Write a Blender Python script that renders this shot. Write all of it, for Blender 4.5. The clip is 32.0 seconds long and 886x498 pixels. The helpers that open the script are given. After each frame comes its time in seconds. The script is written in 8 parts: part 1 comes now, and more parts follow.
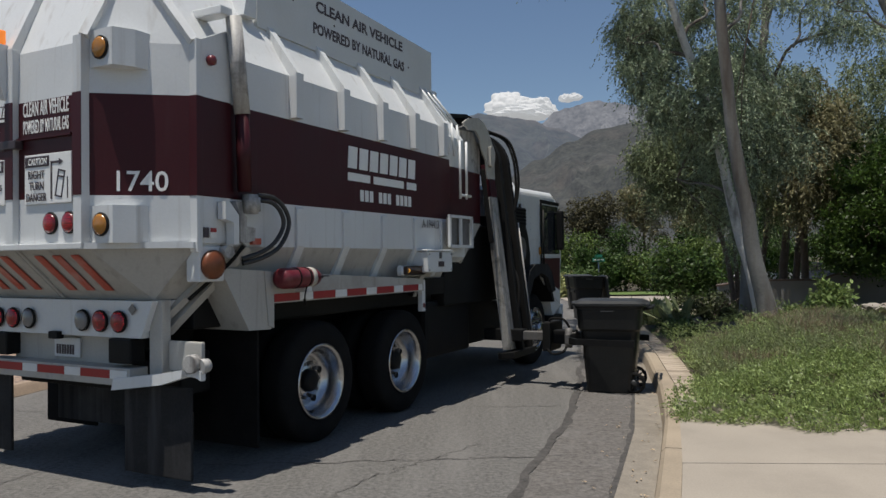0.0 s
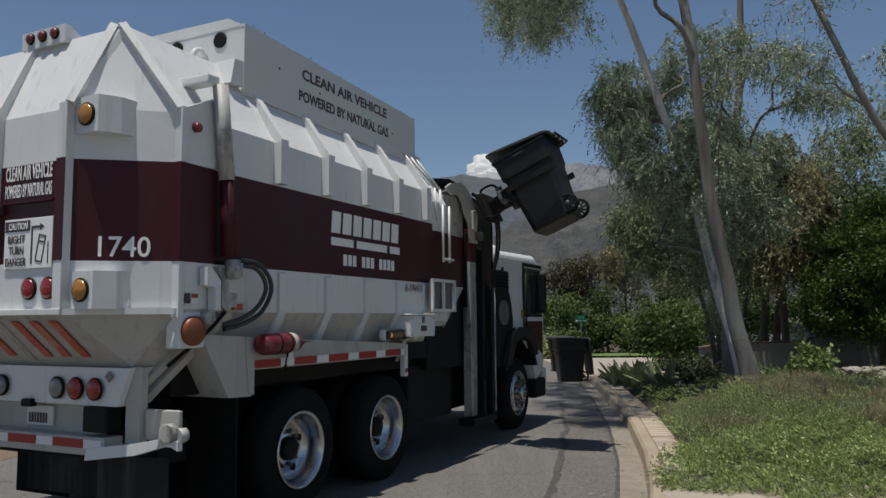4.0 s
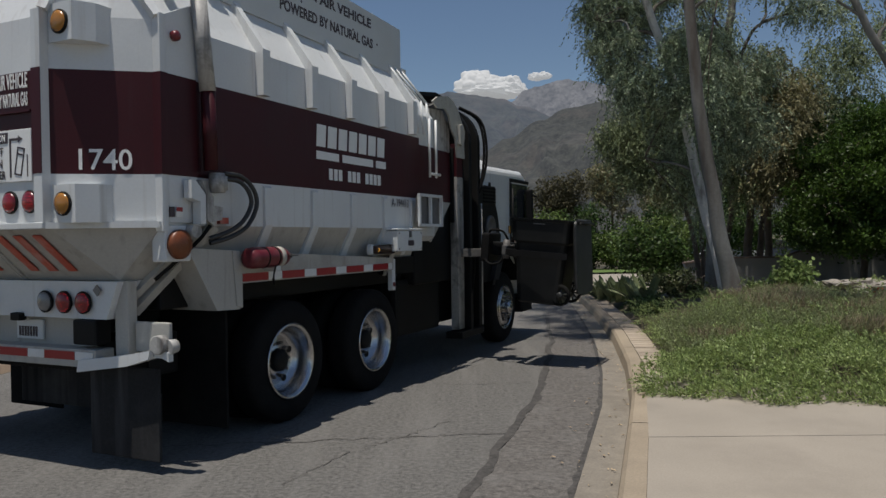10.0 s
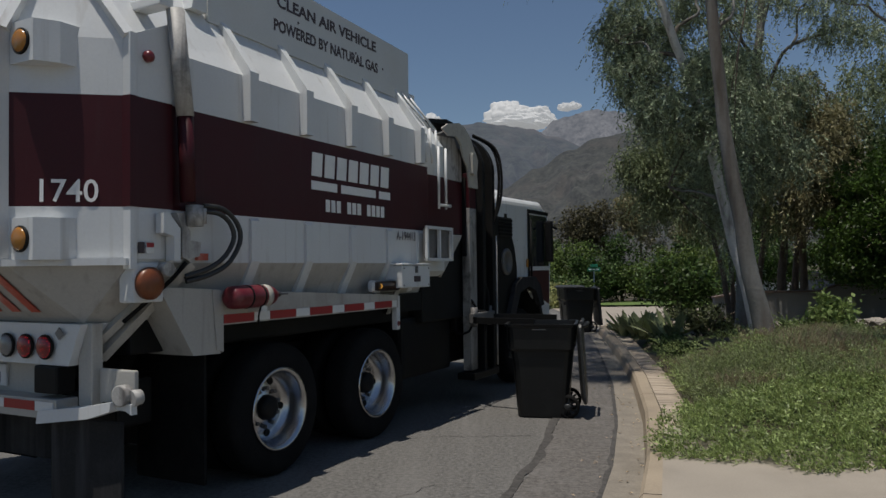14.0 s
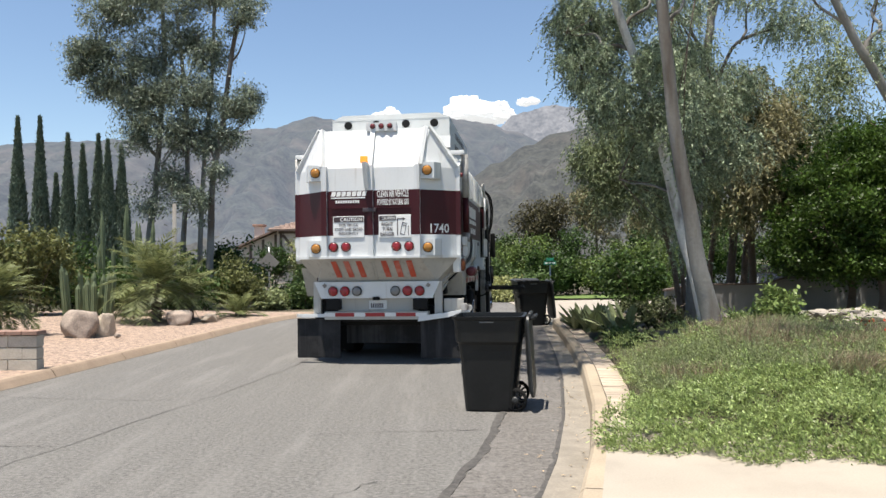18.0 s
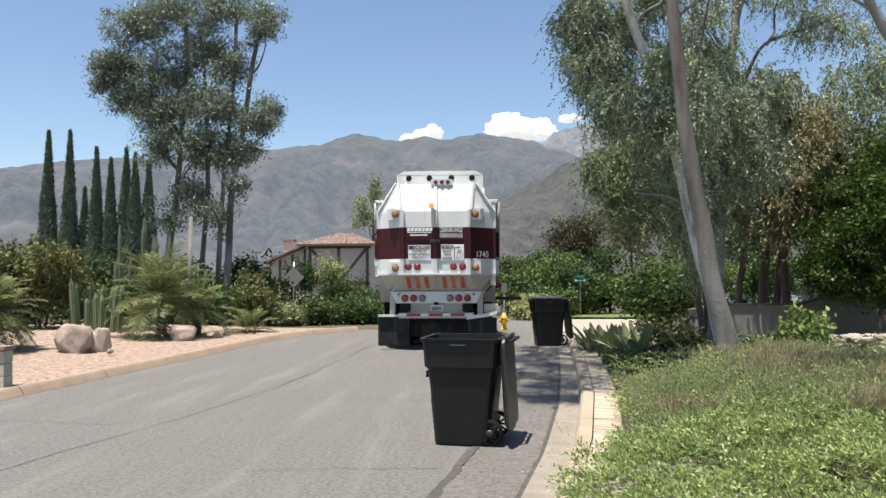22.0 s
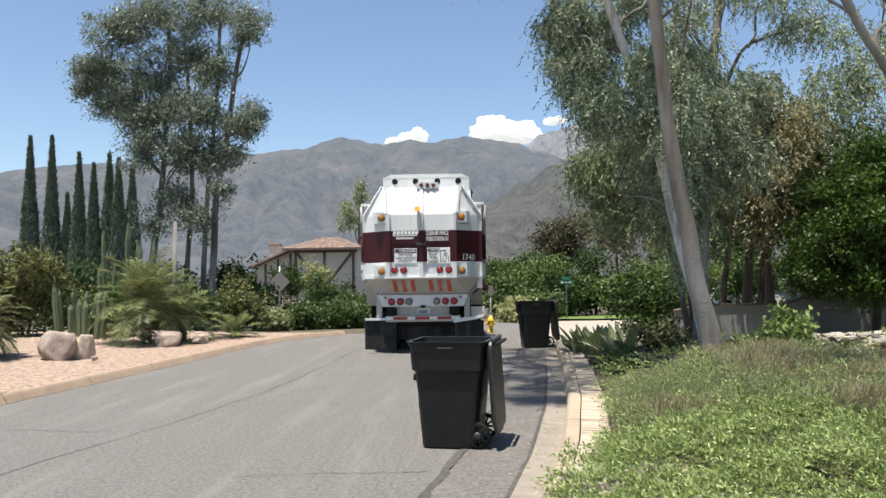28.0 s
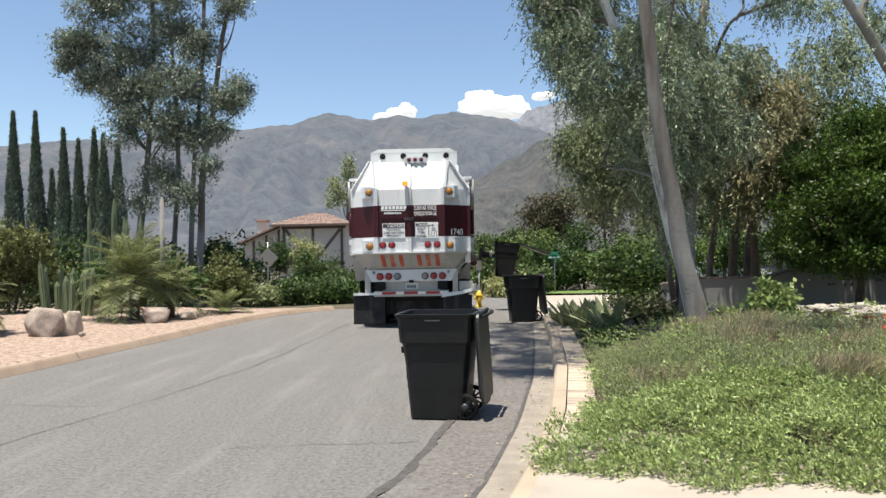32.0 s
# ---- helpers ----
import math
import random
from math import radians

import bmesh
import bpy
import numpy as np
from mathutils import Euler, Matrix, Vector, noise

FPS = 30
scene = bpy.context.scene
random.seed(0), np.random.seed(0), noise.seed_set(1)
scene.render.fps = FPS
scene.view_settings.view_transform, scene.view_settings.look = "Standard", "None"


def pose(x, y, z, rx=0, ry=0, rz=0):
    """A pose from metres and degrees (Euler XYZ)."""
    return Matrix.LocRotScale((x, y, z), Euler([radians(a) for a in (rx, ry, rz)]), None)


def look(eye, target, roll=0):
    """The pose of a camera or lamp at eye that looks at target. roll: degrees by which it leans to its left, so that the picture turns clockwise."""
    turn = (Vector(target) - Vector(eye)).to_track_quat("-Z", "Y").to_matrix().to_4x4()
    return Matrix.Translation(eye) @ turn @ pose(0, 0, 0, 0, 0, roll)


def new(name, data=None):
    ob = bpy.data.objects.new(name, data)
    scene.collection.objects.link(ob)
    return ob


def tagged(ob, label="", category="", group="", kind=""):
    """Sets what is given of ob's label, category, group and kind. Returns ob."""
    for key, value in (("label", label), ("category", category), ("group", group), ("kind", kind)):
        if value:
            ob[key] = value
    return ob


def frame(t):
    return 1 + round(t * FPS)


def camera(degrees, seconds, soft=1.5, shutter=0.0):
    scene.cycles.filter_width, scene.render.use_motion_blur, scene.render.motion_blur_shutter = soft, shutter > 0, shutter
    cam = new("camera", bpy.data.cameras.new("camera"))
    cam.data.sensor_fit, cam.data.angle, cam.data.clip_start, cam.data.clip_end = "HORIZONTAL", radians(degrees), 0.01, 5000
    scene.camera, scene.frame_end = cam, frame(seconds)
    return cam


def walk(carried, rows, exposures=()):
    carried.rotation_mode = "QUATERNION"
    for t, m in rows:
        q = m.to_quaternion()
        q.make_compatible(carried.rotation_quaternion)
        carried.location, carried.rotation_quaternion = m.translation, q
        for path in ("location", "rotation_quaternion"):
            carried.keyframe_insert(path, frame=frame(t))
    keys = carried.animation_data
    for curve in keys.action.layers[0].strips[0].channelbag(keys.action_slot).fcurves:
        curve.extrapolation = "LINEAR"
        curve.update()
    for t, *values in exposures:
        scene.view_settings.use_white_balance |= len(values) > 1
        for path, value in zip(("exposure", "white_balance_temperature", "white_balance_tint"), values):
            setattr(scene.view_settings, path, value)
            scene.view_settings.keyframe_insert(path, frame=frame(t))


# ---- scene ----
# camera: t, x, y, z, pitch + 90, roll, yaw
cam = camera(61.2, 32.0, soft=1.5)
walk(cam, [
    (0, pose(-0.458, -0.886, 1.489, 90.84, 0.63, 3.45)), (0.5, pose(-0.457, -0.871, 1.495, 91.01, 0.66, 3.58)),
    (1, pose(-0.462, -0.874, 1.500, 91.49, 0.70, 3.40)), (1.5, pose(-0.464, -0.885, 1.506, 92.11, 0.71, 3.12)),
    (2, pose(-0.460, -0.888, 1.506, 92.95, 0.78, 2.84)), (2.5, pose(-0.458, -0.900, 1.518, 94.09, 0.80, 2.48)),
    (3, pose(-0.462, -0.897, 1.535, 95.14, 0.64, 2.12)), (3.5, pose(-0.464, -0.897, 1.535, 95.46, 0.46, 2.04)),
    (5.5, pose(-0.464, -0.874, 1.511, 94.99, 1.06, 2.57)), (6, pose(-0.465, -0.884, 1.500, 95.26, 1.16, 2.85)),
    (6.5, pose(-0.461, -0.888, 1.505, 95.50, 1.12, 3.23)), (7, pose(-0.465, -0.891, 1.508, 96.01, 1.05, 3.34)),
    (7.5, pose(-0.460, -0.893, 1.517, 96.20, 1.13, 2.88)), (8, pose(-0.445, -0.902, 1.517, 94.88, 1.21, 1.91)),
    (8.5, pose(-0.453, -0.882, 1.508, 91.18, 0.97, 1.20)), (9, pose(-0.462, -0.874, 1.499, 88.65, 0.71, 0.98)),
    (9.5, pose(-0.460, -0.882, 1.487, 88.32, 0.68, 1.06)), (10, pose(-0.456, -0.885, 1.488, 89.20, 0.83, 1.16)),
    (10.5, pose(-0.427, -0.894, 1.501, 89.74, 0.97, 1.38)), (11, pose(-0.426, -0.885, 1.496, 90.06, 0.94, 1.53)),
    (11.5, pose(-0.435, -0.866, 1.488, 90.40, 0.84, 2.01)), (12, pose(-0.462, -0.842, 1.485, 90.55, 0.79, 2.32)),
    (12.5, pose(-0.446, -0.773, 1.458, 90.78, 0.75, 2.12)), (13, pose(-0.294, -0.559, 1.512, 91.43, 0.74, 1.95)),
    (13.5, pose(-0.216, -0.419, 1.504, 91.90, 0.56, 2.36)), (14, pose(-0.159, -0.190, 1.542, 91.50, 0.70, 3.41)),
    (14.5, pose(-0.080, -0.087, 1.539, 91.14, 0.69, 4.11)), (16.5, pose(-0.068, -0.064, 1.550, 90.68, 0.72, 0.39)),
    (17, pose(-0.084, -0.120, 1.541, 90.42, 1.17, 0.19)), (17.5, pose(-0.062, -0.039, 1.520, 90.78, 1.10, 0.42)),
    (18, pose(-0.033, -0.026, 1.515, 91.02, 0.74, 0.31)), (18.5, pose(-0.012, -0.008, 1.497, 91.11, 0.46, -0.07)),
    (19, pose(0.000, 0.000, 1.496, 90.70, 0.62, 0.00)), (19.5, pose(0.006, 0.029, 1.466, 89.90, 1.06, 0.61)),
    (20, pose(0.067, 0.047, 1.478, 89.16, 1.66, 1.18)), (20.5, pose(0.151, 0.273, 1.426, 89.80, 2.06, 1.30)),
    (21, pose(0.340, 0.573, 1.465, 91.91, 1.43, 3.31)), (21.5, pose(0.589, 0.740, 1.495, 92.56, 0.48, 4.30)),
    (22, pose(0.626, 0.776, 1.498, 92.31, 0.24, 3.42)), (22.5, pose(0.638, 0.762, 1.495, 91.78, 0.50, 2.40)),
    (23, pose(0.652, 0.764, 1.497, 91.44, 0.98, 2.03)), (23.5, pose(0.648, 0.776, 1.489, 91.37, 1.24, 1.90)),
    (24, pose(0.641, 0.765, 1.497, 91.40, 1.37, 1.70)), (24.5, pose(0.641, 0.764, 1.493, 91.48, 1.24, 1.44)),
    (25, pose(0.641, 0.757, 1.500, 91.63, 1.02, 1.40)), (25.5, pose(0.631, 0.760, 1.500, 91.87, 0.72, 1.61)),
    (26, pose(0.627, 0.760, 1.502, 92.03, 0.67, 1.87)), (26.5, pose(0.622, 0.767, 1.501, 92.17, 0.71, 2.07)),
    (28.5, pose(0.626, 0.767, 1.498, 92.57, 0.78, 2.40)), (29, pose(0.623, 0.763, 1.505, 92.52, 0.93, 2.22)),
    (29.5, pose(0.632, 0.766, 1.504, 92.57, 1.11, 2.05)), (30, pose(0.624, 0.752, 1.507, 92.42, 1.09, 1.90)),
    (30.5, pose(0.630, 0.782, 1.498, 91.94, 1.00, 1.82)), (31, pose(0.634, 0.774, 1.496, 91.25, 1.01, 1.54)),
    (31.5, pose(0.640, 0.752, 1.471, 90.82, 0.98, 1.43)), (32, pose(0.642, 0.757, 1.470, 90.69, 1.03, 1.54)),
], exposures=[(0, -0.05, 6680, 10), (2, -0.1, 6680, 10), (6, -0.22, 6680, 10), (9, -0.28, 6680, 10), (13, -0.45, 6680, 10), (14.5, -0.48, 6680, 10), (16.3, -0.6, 6680, 10), (17.0, -0.45, 6700, 10), (17.5, 0.25, 6800, 10), (18.0, 0.95, 6880, 10), (18.6, 0.95, 6880, 10), (32.0, 0.97, 6850, 10)])

# ---- light ----
world = bpy.data.worlds.new("sky")
scene.world = world
world.use_nodes = True
wn = world.node_tree.nodes
sky = wn.new("ShaderNodeTexSky")
sky.sky_type = "NISHITA"
sky.sun_disc = False
sky.sun_elevation = radians(78.4)
sky.sun_rotation = radians(-140)
sky.air_density, sky.dust_density, sky.ozone_density = 1.0, 0.25, 3.2
world.node_tree.links.new(sky.outputs[0], wn["Background"].inputs[0])
wn["Background"].inputs[1].default_value = 0.087
sun = new("sun", bpy.data.lights.new("sun", "SUN"))
sun.data.energy, sun.data.angle, sun.data.color = 5.0, radians(0.53), (1.0, 0.96, 0.9)
sun.matrix_world = look((0, 0, 60), (7.9, 9.4, 0))


# ---- materials ----
def mat(name, color, rough=0.6, metal=0.0, var=0.15, scale=6.0, bump=0.0, fine=60.0, coord="Object", dirt=None, dirt_amount=0.0, dirt_scale=1.5, island=0.0, piece=0.0, coat=0.0, translucent=0.0, glow=None, glow_strength=0.0, gloss=0.5, stretch=None, streak=None, dent=0.0):
    m = bpy.data.materials.new(name)
    m.use_nodes = True
    n, l = m.node_tree.nodes, m.node_tree.links
    b = n["Principled BSDF"]
    b.inputs["Roughness"].default_value, b.inputs["Metallic"].default_value = rough, metal
    b.inputs["Coat Weight"].default_value = coat
    b.inputs["Specular IOR Level"].default_value = gloss
    tc = n.new("ShaderNodeTexCoord")
    out = tc.outputs[coord]
    big, small = n.new("ShaderNodeTexNoise"), n.new("ShaderNodeTexNoise")
    for node, s, d in ((big, scale, 4.0), (small, fine, 3.0)):
        node.inputs["Scale"].default_value, node.inputs["Detail"].default_value = s, d
        l.new(out, node.inputs["Vector"])
    add = n.new("ShaderNodeMath")
    add.operation = "MULTIPLY_ADD"
    l.new(small.outputs[0], add.inputs[0])
    add.inputs[1].default_value = 0.5
    half = n.new("ShaderNodeMath")
    half.operation = "MULTIPLY"
    half.inputs[1].default_value = 0.5
    l.new(big.outputs[0], half.inputs[0])
    l.new(half.outputs[0], add.inputs[2])
    value = add.outputs[0]
    ramp = n.new("ShaderNodeMapRange")
    ramp.inputs["From Min"].default_value, ramp.inputs["From Max"].default_value = 0.3, 0.7
    ramp.inputs["To Min"].default_value, ramp.inputs["To Max"].default_value = 1 - var, 1 + var
    l.new(value, ramp.inputs["Value"])
    gain = ramp.outputs[0]
    for kind, amount in (("island", island), ("piece", piece)):
        if amount:
            src = n.new("ShaderNodeNewGeometry").outputs["Random Per Island"] if kind == "island" else n.new("ShaderNodeObjectInfo").outputs["Random"]
            r2 = n.new("ShaderNodeMapRange")
            r2.inputs["To Min"].default_value, r2.inputs["To Max"].default_value = 1 - amount, 1 + amount
            l.new(src, r2.inputs["Value"])
            mul = n.new("ShaderNodeMath")
            mul.operation = "MULTIPLY"
            l.new(gain, mul.inputs[0])
            l.new(r2.outputs[0], mul.inputs[1])
            gain = mul.outputs[0]
    col = n.new("ShaderNodeMix")
    col.data_type, col.blend_type = "RGBA", "MULTIPLY"
    col.inputs["Factor"].default_value = 1.0
    col.inputs["A"].default_value = (*color, 1)
    l.new(gain, col.inputs["B"])
    colour = col.outputs["Result"]
    if dirt:
        dn = n.new("ShaderNodeTexNoise")
        dn.inputs["Scale"].default_value, dn.inputs["Detail"].default_value, dn.inputs["Roughness"].default_value = dirt_scale, 8.0, 0.65
        if stretch:
            mp = n.new("ShaderNodeMapping")
            mp.inputs["Scale"].default_value = stretch
            l.new(out, mp.inputs["Vector"])
            l.new(mp.outputs[0], dn.inputs["Vector"])
        else:
            l.new(out, dn.inputs["Vector"])
        dr = n.new("ShaderNodeMapRange")
        dr.inputs["From Min"].default_value, dr.inputs["From Max"].default_value = 0.5, 0.75
        dr.inputs["To Min"].default_value, dr.inputs["To Max"].default_value = 0.0, dirt_amount
        l.new(dn.outputs[0], dr.inputs["Value"])
        mx = n.new("ShaderNodeMix")
        mx.data_type = "RGBA"
        l.new(dr.outputs[0], mx.inputs["Factor"])
        l.new(colour, mx.inputs["A"])
        mx.inputs["B"].default_value = (*dirt, 1)
        colour = mx.outputs["Result"]
    if streak:
        s_colour, s_amount, s_scale, s_low = streak
        mp, sn, sr, sx = n.new("ShaderNodeMapping"), n.new("ShaderNodeTexNoise"), n.new("ShaderNodeMapRange"), n.new("ShaderNodeMix")
        mp.inputs["Scale"].default_value = s_scale
        sn.inputs["Scale"].default_value, sn.inputs["Detail"].default_value = 1.0, 6.0
        sr.inputs["From Min"].default_value, sr.inputs["From Max"].default_value = s_low, s_low + 0.2
        sr.inputs["To Min"].default_value, sr.inputs["To Max"].default_value = 0.0, s_amount
        sx.data_type = "RGBA"
        l.new(out, mp.inputs["Vector"])
        l.new(mp.outputs[0], sn.inputs["Vector"])
        l.new(sn.outputs[0], sr.inputs["Value"])
        l.new(sr.outputs[0], sx.inputs["Factor"])
        l.new(colour, sx.inputs["A"])
        sx.inputs["B"].default_value = (*s_colour, 1)
        colour = sx.outputs["Result"]
    l.new(colour, b.inputs["Base Color"])
    if dent:
        wide, bp = n.new("ShaderNodeTexNoise"), n.new("ShaderNodeBump")
        wide.inputs["Scale"].default_value, wide.inputs["Detail"].default_value = 2.2, 1.5
        l.new(out, wide.inputs["Vector"])
        bp.inputs["Strength"].default_value, bp.inputs["Distance"].default_value = dent, 0.05
        l.new(wide.outputs[0], bp.inputs["Height"])
        l.new(bp.outputs[0], b.inputs["Normal"])
    if bump:
        bp = n.new("ShaderNodeBump")
        bp.inputs["Strength"].default_value, bp.inputs["Distance"].default_value = bump, 0.02
        l.new(value, bp.inputs["Height"])
        l.new(bp.outputs[0], b.inputs["Normal"])
    if glow:
        b.inputs["Emission Color"].default_value = (*glow, 1)
        b.inputs["Emission Strength"].default_value = glow_strength
    if translucent:
        tr, ms = n.new("ShaderNodeBsdfTranslucent"), n.new("ShaderNodeMixShader")
        l.new(colour, tr.inputs[0])
        ms.inputs[0].default_value = translucent
        l.new(b.outputs[0], ms.inputs[1])
        l.new(tr.outputs[0], ms.inputs[2])
        l.new(ms.outputs[0], n["Material Output"].inputs[0])
    return m


M = {
    "asphalt": mat("asphalt", (0.120, 0.115, 0.107), 0.92, var=0.75, scale=30, bump=0.9, fine=110, dirt=(0.178, 0.171, 0.160), dirt_amount=0.8, dirt_scale=1.0, stretch=(3.2, 0.35, 1.0), streak=((0.155, 0.146, 0.136), 0.3, (14.0, 0.8, 1.0), 0.52)),
    "asphalt_patch": mat("asphalt_patch", (0.112, 0.103, 0.094), 0.92, var=0.65, scale=22, bump=0.7, fine=90, dirt=(0.165, 0.157, 0.148), dirt_amount=0.7, dirt_scale=2.5),
    "tar": mat("tar", (0.055, 0.051, 0.047), 0.9, var=0.6, scale=20, bump=0.3, dirt=(0.095, 0.089, 0.082), dirt_amount=0.9, dirt_scale=6),
    "crack": mat("road_crack", (0.075, 0.070, 0.065), 0.9, var=0.4, scale=12),
    "gutter": mat("gutter_concrete", (0.215, 0.19, 0.155), 0.9, var=0.25, scale=6, bump=0.3, fine=70, dirt=(0.13, 0.112, 0.09), dirt_amount=0.7, dirt_scale=2.5),
    "concrete": mat("concrete", (0.305, 0.268, 0.22), 0.9, var=0.14, scale=1.3, bump=0.15, fine=80, dirt=(0.215, 0.187, 0.153), dirt_amount=0.6, dirt_scale=1.1),
    "kerb": mat("kerb_concrete", (0.30, 0.245, 0.178), 0.9, var=0.2, scale=2.5, bump=0.25, fine=60, dirt=(0.2, 0.165, 0.125), dirt_amount=0.6, dirt_scale=2.0, piece=0.06),
    "kerb_tan": mat("tan_kerb_concrete", (0.29, 0.218, 0.158), 0.9, var=0.2, scale=2.5, bump=0.25, fine=60, dirt=(0.19, 0.135, 0.10), dirt_amount=0.7, dirt_scale=2.0, piece=0.06),
    "brick": mat("paver_brick", (0.35, 0.29, 0.225), 0.9, var=0.2, bump=0.3, piece=0.15),
    "soil": mat("soil", (0.075, 0.062, 0.038), 0.95, var=0.35, scale=2.0, bump=0.5, fine=40, dirt=(0.07, 0.09, 0.03), dirt_amount=0.8, dirt_scale=0.8),
    "gravel": mat("gravel", (0.255, 0.188, 0.144), 0.95, var=0.95, scale=9, bump=1.0, fine=24, dirt=(0.24, 0.16, 0.12), dirt_amount=0.7, dirt_scale=10),
    "lawn": mat("lawn", (0.09, 0.14, 0.03), 0.9, var=0.3, scale=3, bump=0.4, fine=60),
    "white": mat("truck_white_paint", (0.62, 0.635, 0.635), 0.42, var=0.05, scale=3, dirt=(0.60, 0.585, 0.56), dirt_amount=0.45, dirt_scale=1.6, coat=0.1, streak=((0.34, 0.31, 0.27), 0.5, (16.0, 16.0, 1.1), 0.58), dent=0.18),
    # grime on the low panels, darkened further to hold their shade
    "grimy_shaded_white": mat("grimy_shaded_white_paint", (0.41, 0.395, 0.36), 0.55, var=0.08, scale=3, dirt=(0.23, 0.205, 0.18), dirt_amount=0.75, dirt_scale=1.4, streak=((0.20, 0.175, 0.15), 0.5, (14.0, 14.0, 1.4), 0.55), dent=0.2),
    "maroon": mat("maroon_paint", (0.046, 0.0052, 0.0085), 0.45, var=0.12, scale=2, dirt=(0.04, 0.012, 0.014), dirt_amount=0.5, gloss=0.28, streak=((0.06, 0.03, 0.03), 0.35, (16.0, 16.0, 1.1), 0.58), dent=0.12),
    "housing": mat("housing_grey_paint", (0.56, 0.58, 0.575), 0.5, var=0.05, scale=3, dirt=(0.52, 0.51, 0.48), dirt_amount=0.4, dirt_scale=1.8, dent=0.1),
    "cream": mat("scuffed_cream_paint", (0.42, 0.40, 0.35), 0.6, var=0.15, scale=4, dirt=(0.16, 0.14, 0.12), dirt_amount=0.6, dirt_scale=4),
    "decal_white": mat("white_decal", (0.78, 0.78, 0.76), 0.5, var=0.06),
    "decal_dark": mat("dark_decal", (0.05, 0.035, 0.04), 0.5, var=0.1),
    "decal_orange": mat("orange_decal", (0.46, 0.07, 0.035), 0.5, var=0.15, dirt=(0.5, 0.4, 0.35), dirt_amount=0.5, dirt_scale=6),
    "tape_red": mat("red_reflective_tape", (0.30, 0.015, 0.02), 0.35, var=0.1),
    "tape_white": mat("white_reflective_tape", (0.68, 0.68, 0.66), 0.35, var=0.08),
    "rubber": mat("rubber", (0.009, 0.009, 0.009), 0.92, var=0.3, bump=0.2, gloss=0.15, dirt=(0.02, 0.018, 0.016), dirt_amount=0.5, dirt_scale=3),
    "black": mat("black_steel", (0.007, 0.007, 0.007), 0.6, var=0.3, scale=4, dirt=(0.02, 0.018, 0.015), dirt_amount=0.6, gloss=0.2),
    "dirty_steel": mat("worn_steel", (0.13, 0.125, 0.12), 0.6, metal=0.2, var=0.3, scale=5, dirt=(0.02, 0.018, 0.016), dirt_amount=1.0, dirt_scale=3),
    "alu": mat("polished_aluminium", (0.5, 0.5, 0.51), 0.26, metal=1.0, var=0.1, dirt=(0.2, 0.19, 0.18), dirt_amount=0.8, dirt_scale=7),
    "worn_white": mat("worn_white_steel", (0.40, 0.39, 0.37), 0.55, var=0.2, scale=5, dirt=(0.03, 0.027, 0.025), dirt_amount=1.0, dirt_scale=5, streak=((0.06, 0.05, 0.045), 0.8, (14.0, 14.0, 1.5), 0.52)),
    "flap": mat("dusty_flap_rubber", (0.020, 0.020, 0.021), 0.85, var=0.3, scale=3, gloss=0.2, dirt=(0.05, 0.05, 0.051), dirt_amount=0.7, dirt_scale=2.5, streak=((0.10, 0.10, 0.103), 0.4, (9.0, 9.0, 0.5), 0.52)),
    "red_dull": mat("dull_red_lens", (0.14, 0.012, 0.016), 0.35, var=0.1, coat=0.3),
    "leaf_dry": mat("dry_leaf", (0.36, 0.27, 0.17), 0.7, var=0.1, island=0.5),
    "sage_brown": mat("dry_seed_head", (0.27, 0.215, 0.135), 0.7, var=0.1, island=0.5, translucent=0.2),
    "amber_dark": mat("dark_amber_lens", (0.16, 0.042, 0.010), 0.45, var=0.2, scale=14, coat=0.1),
    "lamp_white": mat("lit_lamp_lens", (0.7, 0.7, 0.7), 0.3, var=0.05, glow=(1.0, 0.97, 0.92), glow_strength=0.9),
    "rail": mat("scraped_rail_paint", (0.30, 0.29, 0.27), 0.55, var=0.25, scale=7, dirt=(0.012, 0.011, 0.010), dirt_amount=1.0, dirt_scale=7, streak=((0.02, 0.018, 0.016), 0.95, (9.0, 9.0, 1.2), 0.44)),
    "lens_brown": mat("unlit_brown_lens", (0.045, 0.022, 0.014), 0.3, var=0.1, coat=0.3),
    "amber": mat("amber_lens", (0.36, 0.15, 0.02), 0.25, var=0.1, coat=0.5),
    "red_lens": mat("red_lens", (0.12, 0.006, 0.010), 0.3, var=0.1, coat=0.3, glow=(1.0, 0.03, 0.05), glow_strength=0.13),
    "clear_lens": mat("clear_lens", (0.17, 0.17, 0.17), 0.2, var=0.1, coat=0.5),
    "beacon": mat("orange_beacon", (0.9, 0.25, 0.03), 0.3, var=0.1, glow=(1.0, 0.25, 0.03), glow_strength=0.5),
    "red_paint": mat("red_bottle_paint", (0.12, 0.007, 0.014), 0.4, var=0.15, dirt=(0.22, 0.1, 0.1), dirt_amount=0.4, dirt_scale=9),
    "bin": mat("bin_plastic", (0.010, 0.0105, 0.0105), 0.4, var=0.3, scale=3, bump=0.08, gloss=0.3, dirt=(0.024, 0.0235, 0.0225), dirt_amount=0.5, dirt_scale=3),
    "bin_lid": mat("bin_lid_plastic", (0.018, 0.019, 0.019), 0.5, var=0.2, scale=3, dirt=(0.08, 0.078, 0.075), dirt_amount=0.5, dirt_scale=3),
    "glass": mat("dark_glass", (0.02, 0.025, 0.03), 0.05, var=0.05, coat=1.0),
    "rock": mat("boulder", (0.29, 0.235, 0.195), 0.9, var=0.35, scale=3, bump=0.7, fine=14, dirt=(0.2, 0.16, 0.13), dirt_amount=0.7, dirt_scale=2.5),
